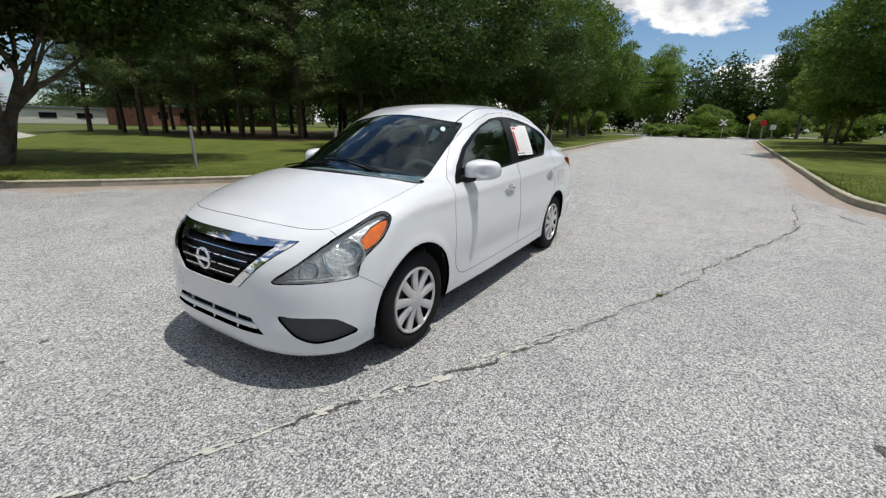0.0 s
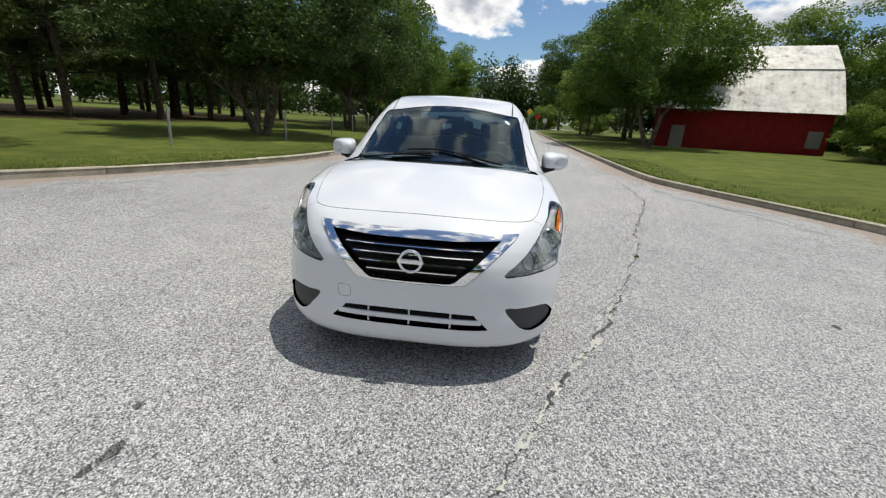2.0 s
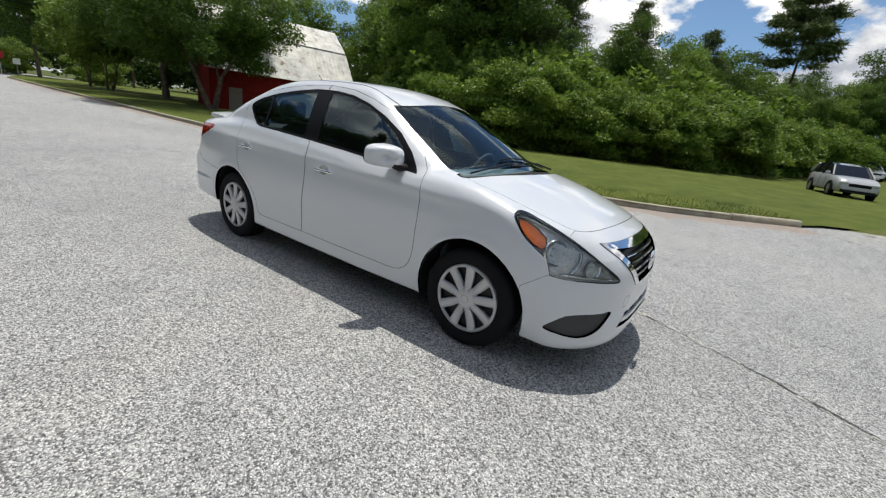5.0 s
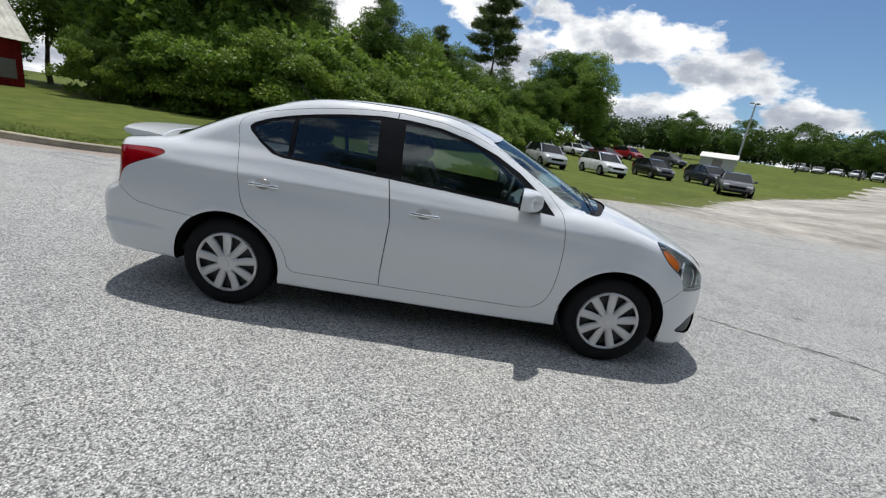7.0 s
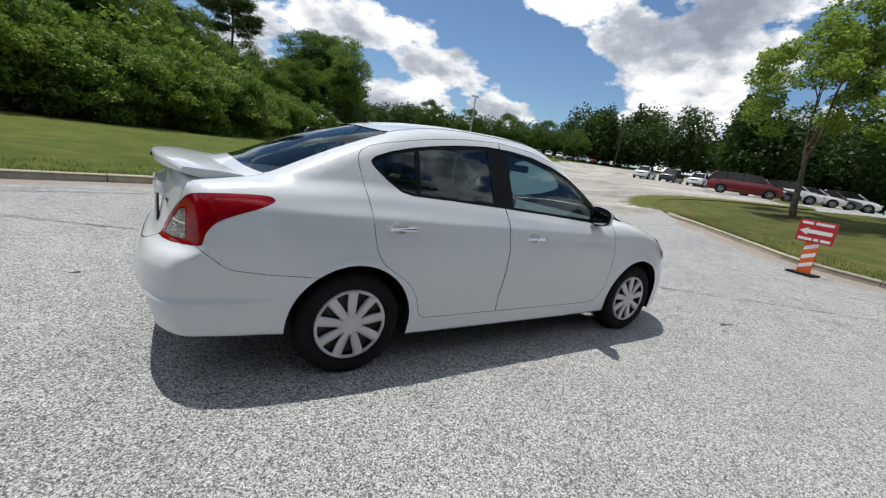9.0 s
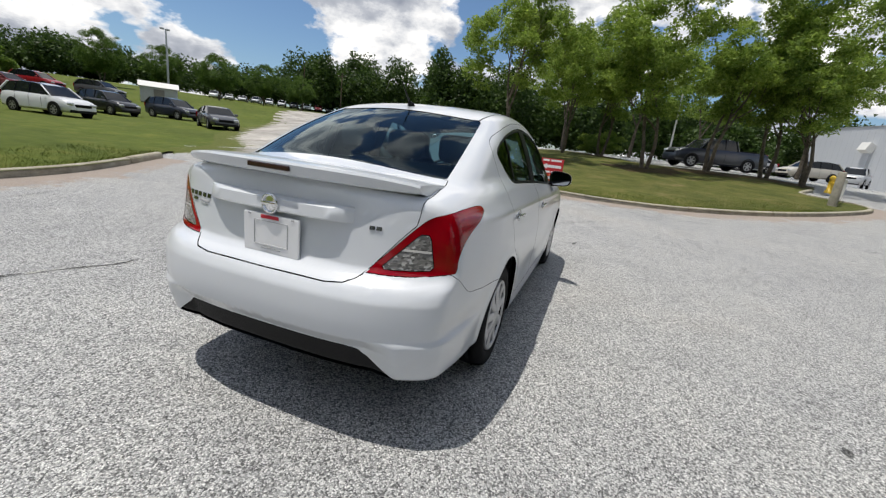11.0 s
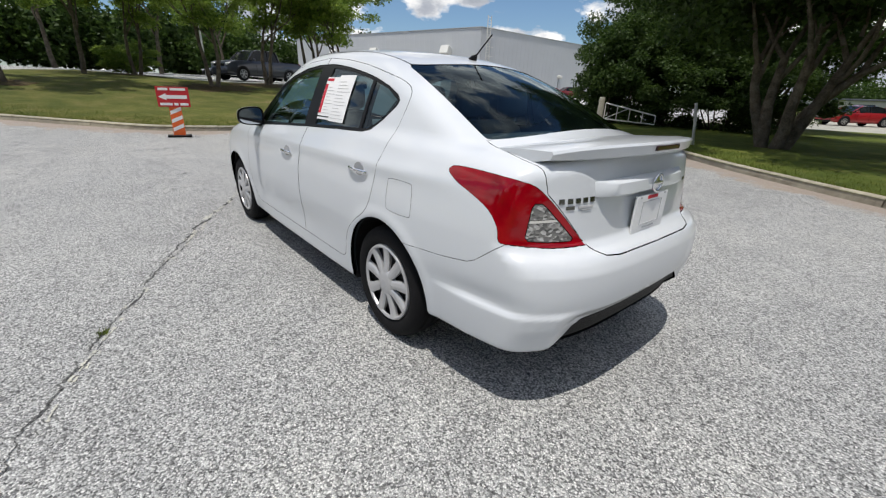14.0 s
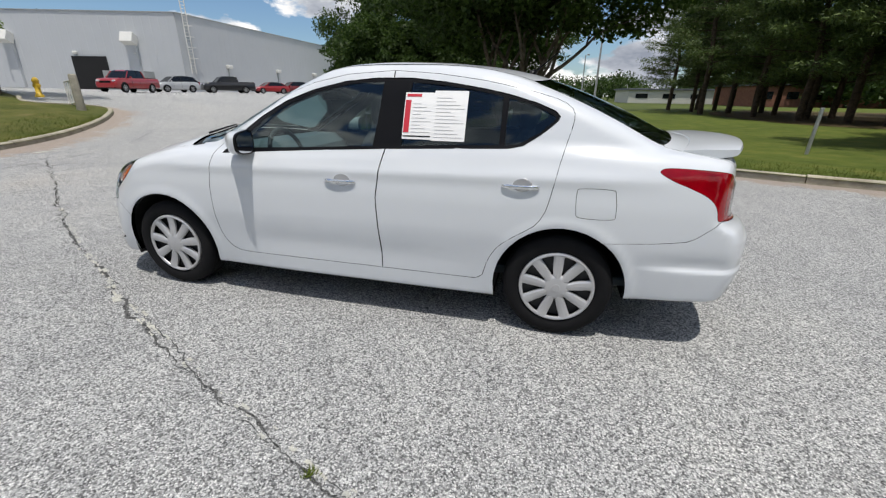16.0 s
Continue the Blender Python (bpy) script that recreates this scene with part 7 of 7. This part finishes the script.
ROW = []
for spec in (
    ("suv", "silver", 6.6, 27.5, -80, "silver parked SUV on the grass"), ("suv", "white", 11.0, 28.1, -80, "white parked SUV on the grass"),
    ("suv", "black", 17.5, 34.0, -86, "black parked SUV on the grass"), ("suv", "dark blue", 21.5, 32.5, -88, "dark blue parked SUV on the grass"),
    ("saloon", "grey", 18.1, 23.8, -118, "dark grey saloon parked at the edge of the gravel"),
    ("van", "white", 10.9, 52, -75, "white van parked in the back row"), ("saloon", "white", 14.9, 51, -75, "white saloon parked in the back row"),
    ("saloon", "dark red", 18.5, 49.5, -72, "dark red saloon parked in the back row"), ("suv", "silver", 17, 55.5, -70, "silver SUV parked in the back row"),
    ("suv", "red", 23.0, 54, -70, "red SUV parked in the back row"), ("suv", "grey", 27.0, 51, -70, "grey SUV parked in the back row"),
    ("van", "dark red", 35.5, 12.6, -66, "dark red van parked beside the grass island"), ("saloon", "black", 38.4, 12.2, -70, "black saloon in the parked row"),
    ("suv", "white", 41.4, 11.6, -70, "white SUV in the parked row"), ("saloon", "white", 44.4, 11.0, -70, "white saloon in the parked row"), ("saloon", "grey", 47.4, 10.6, -72, "grey saloon in the parked row"), ("suv", "white", 50.4, 10.0, -72, "white SUV at the end of the parked row"),
    ("pickup", "dark blue", 28.0, -7.6, 112, "dark blue pickup truck parked on the lot"),
    ("pickup", "red", 36.4, -29.0, 105, "red pickup truck parked by the grey building"), ("suv", "silver", 38.8, -36.4, 75, "silver hatchback parked by the grey building"),
    ("pickup", "black", 37.2, -42.5, 56, "black pickup truck parked along the wall"), ("saloon", "red", 36.0, -49.0, 60, "red car parked along the wall"), ("suv", "dark red", 36.4, -55, 60, "dark red car parked along the wall"),
    ("pickup", "silver", 47.5, -23.5, 150, "silver pickup truck parked before the building"),
    ("saloon", "red", 2.2, -42.0, 48, "red car parked behind the lawn"), ("pickup", "red", -2.4, -45.5, 62, "red pickup truck parked behind the lawn"),
    ("pickup", "white", 54, 33, 200, "white pickup truck at the far side of the yard"), ("pickup", "black", 56, 30.2, 195, "black pickup truck at the far side of the yard"), ("pickup", "white", 58, 27.4, 195, "white work truck at the far side of the yard"), ("suv", "white", 61, 23.5, 190, "white SUV at the far side of the yard"), ("saloon", "silver", 62, 20.8, 190, "silver car at the far side of the yard"),
    ("saloon", "silver", 43, -13.5, 110, "silver car parked on the far lot"), ("suv", "white", 47, -12.5, 110, "white SUV parked on the far lot"), ("saloon", "black", 51, -11, 110, "black car parked on the far lot"), ("suv", "tan", 41, -17.5, 110, "tan SUV parked on the far lot"),
):
    made = build_vehicle(*spec)
    ROW.append((made, spec))
# a row of cars at the far edge of the field
for k in range(11):
    src, spec = ROW[(5, 14, 6, 8, 16, 13, 10, 29, 9, 15, 7)[k]]
    x, y = 72.0 + 2.0 * k, 86.5 - 2.1 * k
    o = copy_thing(src, pose(x, y, gzf(x, y) + .02, 0, 0, -145 + 4 * (k * 5 % 3)))
    o["label"] = f"{spec[1]} {'SUV' if spec[0] == 'suv' else spec[0]} parked at the far edge of the field"

# ---- barn, buildings, shed ----
M_REDBOARD = make_soil("faded_red_boards", [(.25, (.15, .010, .010)), (.55, (.22, .014, .014)), (.8, (.28, .03, .025))], 3, 40, .3, .8)
M_TINROOF = make_soil("weathered_tin_roof", [(.33, (.20, .12, .09)), (.42, (.50, .49, .48)), (.6, (.70, .70, .70)), (.8, (.78, .78, .78))], 1.4, 25, .3, .5)
M_GREYWOOD = plain("grey_weathered_wood", (.22, .20, .18), .85, vary=.35, scale=8, bump=.4, bump_scale=50)
M_GREYWALL = plain("grey_metal_cladding", (.50, .515, .53), .55, vary=.05, scale=.4)
M_DARKEDGE = plain("dark_grey_edging", (.10, .11, .13), .5)
M_GALV = plain("galvanised_steel", (.42, .43, .43), .45, metal=.6, vary=.15)
M_CONC = make_soil("rough_concrete", [(.25, (.26, .24, .21)), (.75, (.42, .40, .36))], 4, 60, .4)
M_WHITEPAINT = plain("white_painted_steel", (.68, .67, .63), .5, vary=.12, scale=9)
M_BRICK = make_soil("brown_brick", [(.3, (.16, .07, .05)), (.7, (.24, .12, .09))], 3, 30, .3)
M_OFFWHITE = plain("offwhite_wall", (.55, .54, .50), .8, vary=.1)
M_DARKHOLE = plain("dark_opening", (.01, .01, .011), .9)
M_ORANGE = plain("orange_reflective_panel", (.72, .12, .02), .5, vary=.08)
M_SIGNRED = plain("red_sign_board", (.45, .015, .02), .45, vary=.06)
M_SIGNWHITE = plain("white_reflective_print", (.75, .75, .74), .5, vary=.04)
M_YELLOW = plain("yellow_paint", (.62, .40, .03), .5)
M_POLE = make_soil("tarred_pole_wood", [(.3, (.06, .045, .035)), (.7, (.14, .11, .085))], 5, 40, .5)


def ribbed(a, b_, z0, z1, pitch, depth, mat, name, parent, label=""):
    """An upright wall of boards or ribs from a to b."""
    a, b_ = Vector(a), Vector(b_)
    d = b_ - a
    n = Vector((d.y, -d.x)).normalized()
    k = max(2, int(d.length / pitch))
    prof = []
    for i in range(k):
        for f, o in ((.02, 0), (.05, depth), (.93, depth), (.97, 0)):
            p = a + d * ((i + f) / k) + n * o
            prof.append(p)
    rows = [[(p.x, p.y, z) for p in prof] for z in (z0, z1)]
    bm_ = bm_loft(rows, cap=False, close=False)
    bk = [bm_.verts.new((p.x - n.x * .12, p.y - n.y * .12, z)) for p, z in ((a, z0), (b_, z0), (b_, z1), (a, z1))]
    bm_.faces.new(bk)
    return part(name, bm_, mat, parent, label)


barn = thing("barn", "old red board barn with a rusty tin gambrel roof", "barn")
A, B = Vector((-30.2, 12.65)), Vector((-26.6, 22.5))
u = (B - A).normalized()
back = Vector((-u.y, u.x))
zb, ze, zm, zt = .05, 3.35, 5.95, 7.9
C, D = B + back * 10.8, A + back * 10.8
ribbed(A, B, zb, ze, .22, .02, M_REDBOARD, "front_wall", barn)
ribbed(B, C, zb, ze, .22, .02, M_REDBOARD, "gable_wall", barn)
ribbed(D, A, zb, ze, .22, .02, M_REDBOARD, "gable_wall", barn)
ribbed(C, D, zb, ze, .22, .02, M_REDBOARD, "back_wall", barn)
for P, s in ((A, -1), (B, 1)):
    g = bmesh.new()
    q = [P, P + back * 2.28, P + back * 5.4, P + back * 8.52, P + back * 10.8]
    zs = (ze, zm, zt, zm, ze)
    fr = [g.verts.new((p.x, p.y, z)) for p, z in zip(q, zs)]
    bk = [g.verts.new((p.x - u.x * .1 * s, p.y - u.y * .1 * s, z)) for p, z in zip(q, zs)]
    g.faces.new(fr)
    g.faces.new(bk[::-1])
    for i in range(5):
        g.faces.new((fr[i], fr[(i + 1) % 5], bk[(i + 1) % 5], bk[i]))
    part("gable", g, M_REDBOARD, barn)
for (o0, z0_, o1, z1_) in ((-.5, ze - .36, 2.34, zm + .05), (2.22, zm - .02, 5.4, zt + .05), (11.3, ze - .36, 8.46, zm + .05), (8.58, zm - .02, 5.4, zt + .05)):
    a0, b0 = A - u * .35 + back * o0, B + u * .35 + back * o0
    a1, b1 = A - u * .35 + back * o1, B + u * .35 + back * o1
    g = bmesh.new()
    k = 72
    r0, r1 = [], []
    for i in range(k + 1):
        h = .022 * (i % 2)
        p, q = a0.lerp(b0, i / k), a1.lerp(b1, i / k)
        r0.append((p.x, p.y, z0_ + h))
        r1.append((q.x, q.y, z1_ + h))
    bm_loft([r0, r1], g, cap=False, close=False)
    ro = part("roof_slope", g, M_TINROOF, barn)
    so = ro.modifiers.new("thick", 'SOLIDIFY')
    so.thickness = .03
# dark strip along each break of the roof slope
for o_, z_ in ((2.30, zm + .03), (8.50, zm + .03)):
    p, q = A - u * .35 + back * o_, B + u * .35 + back * o_
    m2 = (p + q) / 2
    o = part("roof_flashing", bm_box((q - p).length, .14, .05, (0, 0, 0), .01), M_DARKEDGE, barn, "dark line where the roof slope breaks")
    o.matrix_world = Matrix.Translation((m2.x, m2.y, z_)) @ Matrix.Rotation(math.atan2(u.y, u.x), 4, 'Z')
for f, w, h, zz in ((.16, .9, 1.7, .15), (.93, .8, 1.1, .8)):
    p = A.lerp(B, f)
    n = -back
    dr = part("shutter", bm_box(w, .06, h, (0, 0, 0), .01), M_GREYWOOD, barn, "grey weathered wooden shutter")
    dr.matrix_world = Matrix.Translation((p.x + n.x * .04, p.y + n.y * .04, zz + h / 2)) @ Matrix.Rotation(math.atan2(u.y, u.x), 4, 'Z')

# large grey building
bld = thing("commercial_building", "large grey metal-clad commercial building with a roof ladder", "building")
K = Vector((44.8, -44.2))
ul, vr = Vector((.962, .272)), Vector((.02, -1.0)).normalized()
K1, K2 = K + ul * 42, K + vr * 62
zb0, zt0 = .9, 10.2
ribbed(K1, K, zb0, zt0, 1.0, .015, M_GREYWALL, "north_wall", bld)
ribbed(K, K2, zb0, zt0, 1.0, .015, M_GREYWALL, "west_wall", bld)
g = bmesh.new()
q = [K, K1, K1 + vr * 62, K2]
g.faces.new([g.verts.new((p.x, p.y, zt0 - .3)) for p in q])
part("roof", g, M_DARKEDGE, bld)
for a, c in ((K1, K), (K, K2)):
    d = c - a
    o = part("parapet_cap", bm_box(d.length, .24, .12, (0, 0, 0), .02), M_GALV, bld)
    m2 = (a + c) / 2
    o.matrix_world = Matrix.Translation((m2.x, m2.y, zt0 + .05)) @ Matrix.Rotation(math.atan2(d.y, d.x), 4, 'Z')


def on_wall(a, d, s, out, z):
    n = Vector((d.y, -d.x))
    if n.dot(Vector((0, 0)) - a) < 0:
        n = -n
    p = a + d * s + n * out
    return Vector((p.x, p.y, z)), math.atan2(d.y, d.x)


def wall_box(name, a, d, s, w, h, depth, z, mat, out=None, bevel=.01, label=""):
    p, r = on_wall(a, d, s, depth / 2 if out is None else out, z)
    o = part(name, bm_box(w, depth, h, (0, 0, 0), bevel), mat, bld, label)
    o.matrix_world = Matrix.Translation(p) @ Matrix.Rotation(r, 4, 'Z')
    return o


# rail ladder at the corner
lp = [on_wall(K, vr, s, .35, 0)[0] for s in (.8, 1.5)]
for p in lp:
    part("ladder_rail", bm_tube([(p.x, p.y, 3.4), (p.x, p.y, zt0 + 1.6)], .06, 6), M_WHITEPAINT, bld)
for k in range(22):
    z = 3.6 + k * .38
    part("ladder_rung", bm_tube([(lp[0].x, lp[0].y, z), (lp[1].x, lp[1].y, z)], .035, 5), M_WHITEPAINT, bld)
for k in range(5):
    z = 5.2 + k * 1.25
    p, q = lp
    n = Vector((-.75, 0, 0))
    part("ladder_hoop", bm_tube([p.lerp(p, 0) + Vector((0, 0, z)), Vector((p.x - .55, p.y + .1, z)), Vector((q.x - .55, q.y - .1, z)), q + Vector((0, 0, z))], .035, 5), M_WHITEPAINT, bld)
# solid slab; near-black colour stands in for the shade inside the doorway
wall_box("loading_door", K, ul, 11.5, 4.2, 4.4, .3, 3.0, M_DARKHOLE, .05, label="loading door, its dark inside put into the colour")
wall_box("low_annex", K, ul, 6.4, 5.0, 2.6, 2.0, 2.2, M_GALV)
for s in (2.6, 17.5, 27.5):
    wall_box("downpipe", K, ul, s + 3.2, 1.1, 5.2, .4, 4.0, M_GREYWALL)
    o = wall_box("vent_hood", K, ul, s + 3.2, 1.5, 1.2, 1.1, 7.2, M_WHITEPAINT, bevel=.05, label="white sheet-metal vent hood")
    o.matrix_world = o.matrix_world @ Matrix.Rotation(radians(24), 4, 'X')
for s in (8, 20, 32, 46):
    wall_box("wall_pack", K, vr, s, .9, .5, .6, 4.6, M_WHITEPAINT, bevel=.12, label="white wall lamp housing")
    wall_box("conduit", K, vr, s, .12, 3.0, .12, 2.9, M_GALV)
for s in (5.5, 13):
    wall_box("wall_lamp", K, ul, s, .5, .35, .4, 5.6, M_WHITEPAINT, bevel=.1)
for k in range(3):
    o = part("roof_unit", bm_box(3, 2, 1.2, (58 + 6 * k, -56 - 2 * k, zt0 + .3), .05), M_GALV, bld)


def low_building(name, label, x, y, w, d, h, turn, wall, roof, windows=4):
    root = thing(name, label, "building")
    part("wall", bm_box(w, d, h, (0, 0, h / 2), .02), wall, root)
    part("roof", bm_box(w + .8, d + .8, .35, (0, 0, h + .15), .05), roof, root)
    for k in range(windows):
        o = part("window", bm_box(w / windows * .45, .1, h * .35, (-w / 2 + w * (k + .5) / windows, d / 2 + .02, h * .55), .01), M_DARKGLASS, root)
        o = part("window", bm_box(w / windows * .45, .1, h * .35, (-w / 2 + w * (k + .5) / windows, -d / 2 - .02, h * .55), .01), M_DARKGLASS, root)
    root.matrix_world = pose(x, y, gzf(x, y), 0, 0, turn)
    return root


low_building("low_building", "low off-white building behind the pine grove", -40, -112, 46, 14, 2.8, 4, M_OFFWHITE, M_DARKEDGE, 8)
low_building("low_building", "low brown brick building behind the pine grove", -48, -92, 30, 12, 3.4, 12, M_BRICK, M_DARKEDGE, 7)
low_building("low_building", "low off-white building beyond the road", 8, -130, 34, 12, 2.8, 0, M_OFFWHITE, M_DARKEDGE, 6)
shed = thing("garden_shed", "small grey metal shed with a shallow gable roof", "shed")
part("wall", bm_box(4.2, 3.2, 2.0, (0, 0, 1.0), .02), M_GALV, shed)
b = bm_loft([[(xx, -1.85, 1.95), (xx, 0, 2.65), (xx, 1.85, 1.95), (xx, 1.85, 2.03), (xx, 0, 2.75), (xx, -1.85, 2.03)] for xx in (-2.3, 2.3)])
part("roof", b, M_WHITEPAINT, shed)
part("door", bm_box(1.2, .06, 1.7, (0, -1.62, .9), .01), M_GREYWOOD, shed)
shed.matrix_world = pose(32, 49, gzf(32, 49), 0, 0, -35)
shed.scale = (.86, .86, .86)

# ---- small fixtures ----
sgn = thing("barricade_sign", "striped orange barricade panel with a red and white arrow board", "road sign")
part("base", bm_box(.42, .72, .06, (0, 0, .04), .015), M_BLACKPLASTIC, sgn, "black rubber base")
part("panel", bm_box(.035, .36, .92, (0, 0, .52), .008), M_ORANGE, sgn)
for k in range(3):
    g = bmesh.new()
    z0 = .18 + k * .27
    g.faces.new([g.verts.new((-.021, yy, zz)) for yy, zz in ((-.165, z0 + .14), (.165, z0), (.165, z0 + .12), (-.165, z0 + .26))])
    part("stripe", g, M_SIGNWHITE, sgn)
part("board", bm_box(.03, .94, .62, (-.03, 0, 1.28), .006), M_SIGNRED, sgn, "red board with a white arrow")
g = bmesh.new()
g.faces.new([g.verts.new((-.048, yy, zz)) for yy, zz in ((.42, 1.28), (.20, 1.39), (.20, 1.335), (-.40, 1.335), (-.40, 1.225), (.20, 1.225), (.20, 1.17))])
part("arrow", g, M_SIGNWHITE, sgn)
for zz, segs in ((1.515, ((.40, .12), (.06, -.38))), (1.055, ((.40, .05), (.0, -.12), (-.17, -.41)))):
    for a, c in segs:
        part("print_bar", bm_box(.004, abs(a - c), .075, (-.047, (a + c) / 2, zz), .001), M_SIGNWHITE, sgn)
sgn.matrix_world = pose(9.05, .20, gzf(9.05, .2), 0, 0, -8)
sgn.scale = (.72, .70, .72)


def fence_post(x, y, h, lx, ly, r=.038):
    o = thing("fence_post", "leaning galvanised steel fence post on the lawn", "fence post", group="fence posts")
    part("post", bm_tube([(0, 0, -.2), (lx * .5, ly * .5, h * .5), (lx, ly, h)], r, 10), M_GALV, o)
    part("cap", bm_lathe([(.0, .03), (r * 1.1, .015), (r * 1.15, -.02)], 12, 'z'), M_GALV, o).location = (lx, ly, h)
    o.location = (x, y, gzf(x, y) + lawn_h)


for k, (x, y, h, lx, ly) in enumerate(((-2.55, -8.9, 1.02, .02, .03), (-7.0, -8.5, 1.0, -.05, -.02), (-12.0, -7.6, 1.05, .06, .02), (-16.6, -7.5, 1.05, .0, .03), (-20.5, -7.7, 1.0, .04, 0), (-25, -8.1, 1.0, -.03, .02), (-29.5, -8.3, 1.0, .03, 0), (-34, -8.5, 1.0, 0, .02), (-38.5, -8.7, 1.0, .03, 0), (-43, -8.9, 1.0, 0, 0), (-48, -9.1, 1.0, .02, 0), (1.7, -11.3, 1.1, .16, .05))):
    fence_post(x, y, h, lx, ly)


def swing_gate(label, x, y, turn, length, h0, h1, post=True):
    o = thing("swing_gate", label, "gate")
    if post:
        p = part("post", bm_lathe([(.0, 1.25), (.10, 1.25), (.125, 1.19), (.14, .2), (.15, -.2)], 16, 'z'), M_CONC, o, "rough concrete gate post", True)
    part("rail", bm_tube([(.2, 0, h0), (length, 0, h1)], .028, 8), M_WHITEPAINT, o)
    part("rail", bm_tube([(.2, 0, .30), (length, 0, .18)], .028, 8), M_WHITEPAINT, o)
    for k in range(5):
        f = k / 4
        part("upright", bm_tube([(.2 + (length - .2) * f, 0, .30 - .12 * f), (.2 + (length - .2) * f, 0, h0 + (h1 - h0) * f)], .022, 8), M_WHITEPAINT, o)
    part("brace", bm_tube([(.2, 0, .30), (length * .5, 0, (h0 + h1) / 2)], .018, 8), M_WHITEPAINT, o)
    o.matrix_world = pose(x, y, gzf(x, y) + .08, 0, 0, turn)
    return o


swing_gate("sagging white tubular gate on a concrete post", 8.0, -16.8, 196, 2.4, 1.0, .55)
swing_gate("open white tubular gate on a concrete post", 15.6, -9.2, -28, 2.2, 1.05, 1.0)
hyd = thing("fire_hydrant", "yellow fire hydrant on the grass island", "hydrant")
part("barrel", bm_lathe([(.0, .78), (.06, .76), (.12, .68), (.13, .62), (.10, .60), (.10, .12), (.15, .10), (.15, 0)], 16, 'z'), M_YELLOW, hyd, smooth=True)
part("outlet", bm_box(.34, .12, .12, (0, 0, .45), .03), M_YELLOW, hyd)
hyd.location = (19.6, -10.6, gzf(19.6, -10.6) + .1)


def mast(name, label, x, y, h, r, mat, lamps=(), arm=0.0, lean=0.0, kind="lamp post"):
    o = thing(name, label, kind)
    part("pole", bm_tube([(0, 0, -.3), (lean * .5, 0, h * .5), (lean, 0, h)], [r, r * .85, r * .65], 10), mat, o)
    for a in lamps:
        part("lamp_head", bm_box(.5, .38, .22, (lean + .45 * math.cos(a), .45 * math.sin(a), h + .05), .05), M_GALV, o)
    if arm:
        part("cross_arm", bm_box(.12, arm, .12, (lean, 0, h - .7), .02), mat, o)
        for k in (-.45, 0, .45):
            part("insulator", bm_lathe([(.0, .12), (.05, .1), (.06, 0)], 8, 'z'), M_WHITEPAINT, o).location = (lean, arm * k, h - .62)
    o.location = (x, y, gzf(x, y))
    return o


mast("floodlight_mast", "tall floodlight pole with two lamp heads", 42, 61, 9.0, .16, M_GALV, (.4, 2.6))
mast("utility_pole", "leaning wooden utility pole", 72, 61.5, 9.2, .14, M_POLE, (), 0, .5, "utility pole")
mast("utility_pole", "wooden utility pole with a cross arm", 77, 55.3, 9.0, .15, M_POLE, (), 2.2, .2, "utility pole")
mast("utility_pole", "wooden utility pole with a cross arm", -79, 24, 10.5, .17, M_POLE, (), 2.4, 0, "utility pole")
mast("utility_pole", "wooden utility pole with a cross arm", -77, -34, 10.5, .17, M_POLE, (), 2.4, 0, "utility pole")
mast("lamp_post", "tall grey parking-lot lamp post", -5.8, -50.5, 8.6, .13, M_GALV, (3.1,), 0, 0)
mast("lamp_post", "tall grey parking-lot lamp post", -6.2, -84, 8.4, .13, M_GALV, (3.1,), 0, 0)
mast("lamp_post", "slim grey lamp post on the lot", 36, -6, 5.5, .08, M_WHITEPAINT, (), 0, .1)
for k, zz in enumerate((9.2, 9.9, 10.0)):
    pts = []
    for i in range(13):
        f = i / 12
        pts.append((-79 + 2 * f, 24 - 58 * f, zz - 1.2 * 4 * f * (1 - f)))
    tagged(mesh_ob("power_cable", bm_tube(pts, .035, 5), M_BLACKTRIM), "sagging black power cable between utility poles", "cable")


def road_sign(label, x, y, shape, mat, turn=0, h=2.3, s=.75):
    o = thing("road_sign", label, "road sign")
    part("post", bm_tube([(0, 0, -.2), (0, 0, h)], .04, 8), M_GALV, o)
    g = bmesh.new()
    if shape == "cross":
        for r in (45, -45):
            bm_box(.03, 1.3, .22, (.06 + .02 * (r > 0), 0, h - .1), .004, bm=g, rot=Euler((radians(r), 0, 0)).to_matrix())
    else:
        n, a0 = {"diamond": (4, 0), "octagon": (8, 22.5), "square": (4, 45)}[shape]
        ring = [(math.cos(radians(a0 + 360 * k / n)) * s * .6, math.sin(radians(a0 + 360 * k / n)) * s * .6) for k in range(n)]
        bm_loft([[(xx, a, h + c) for a, c in ring] for xx in (.05, .08)], g)
    part("sign_plate", g, mat, o)
    o.matrix_world = pose(x, y, gzf(x, y), 0, 0, turn)


road_sign("white crossbuck railway sign beside the crossing", -77, 3.8, "cross", M_SIGNWHITE, 0, 2.6)
road_sign("yellow diamond warning sign beside the crossing", -72, 6.9, "diamond", M_YELLOW, 0, 3.2, .9)
road_sign("red stop sign beside the road", -74, 8.6, "octagon", M_SIGNRED, 0, 2.4)
road_sign("white crossbuck railway sign beside the crossing", -76, -7.5, "cross", M_SIGNWHITE, 0, 2.6)
road_sign("white square sign beside the crossing", -75, -8.4, "square", M_SIGNWHITE, 0, 2.0)
road_sign("white square sign beside the road", -70, 9.4, "square", M_SIGNWHITE, 0, 1.8)
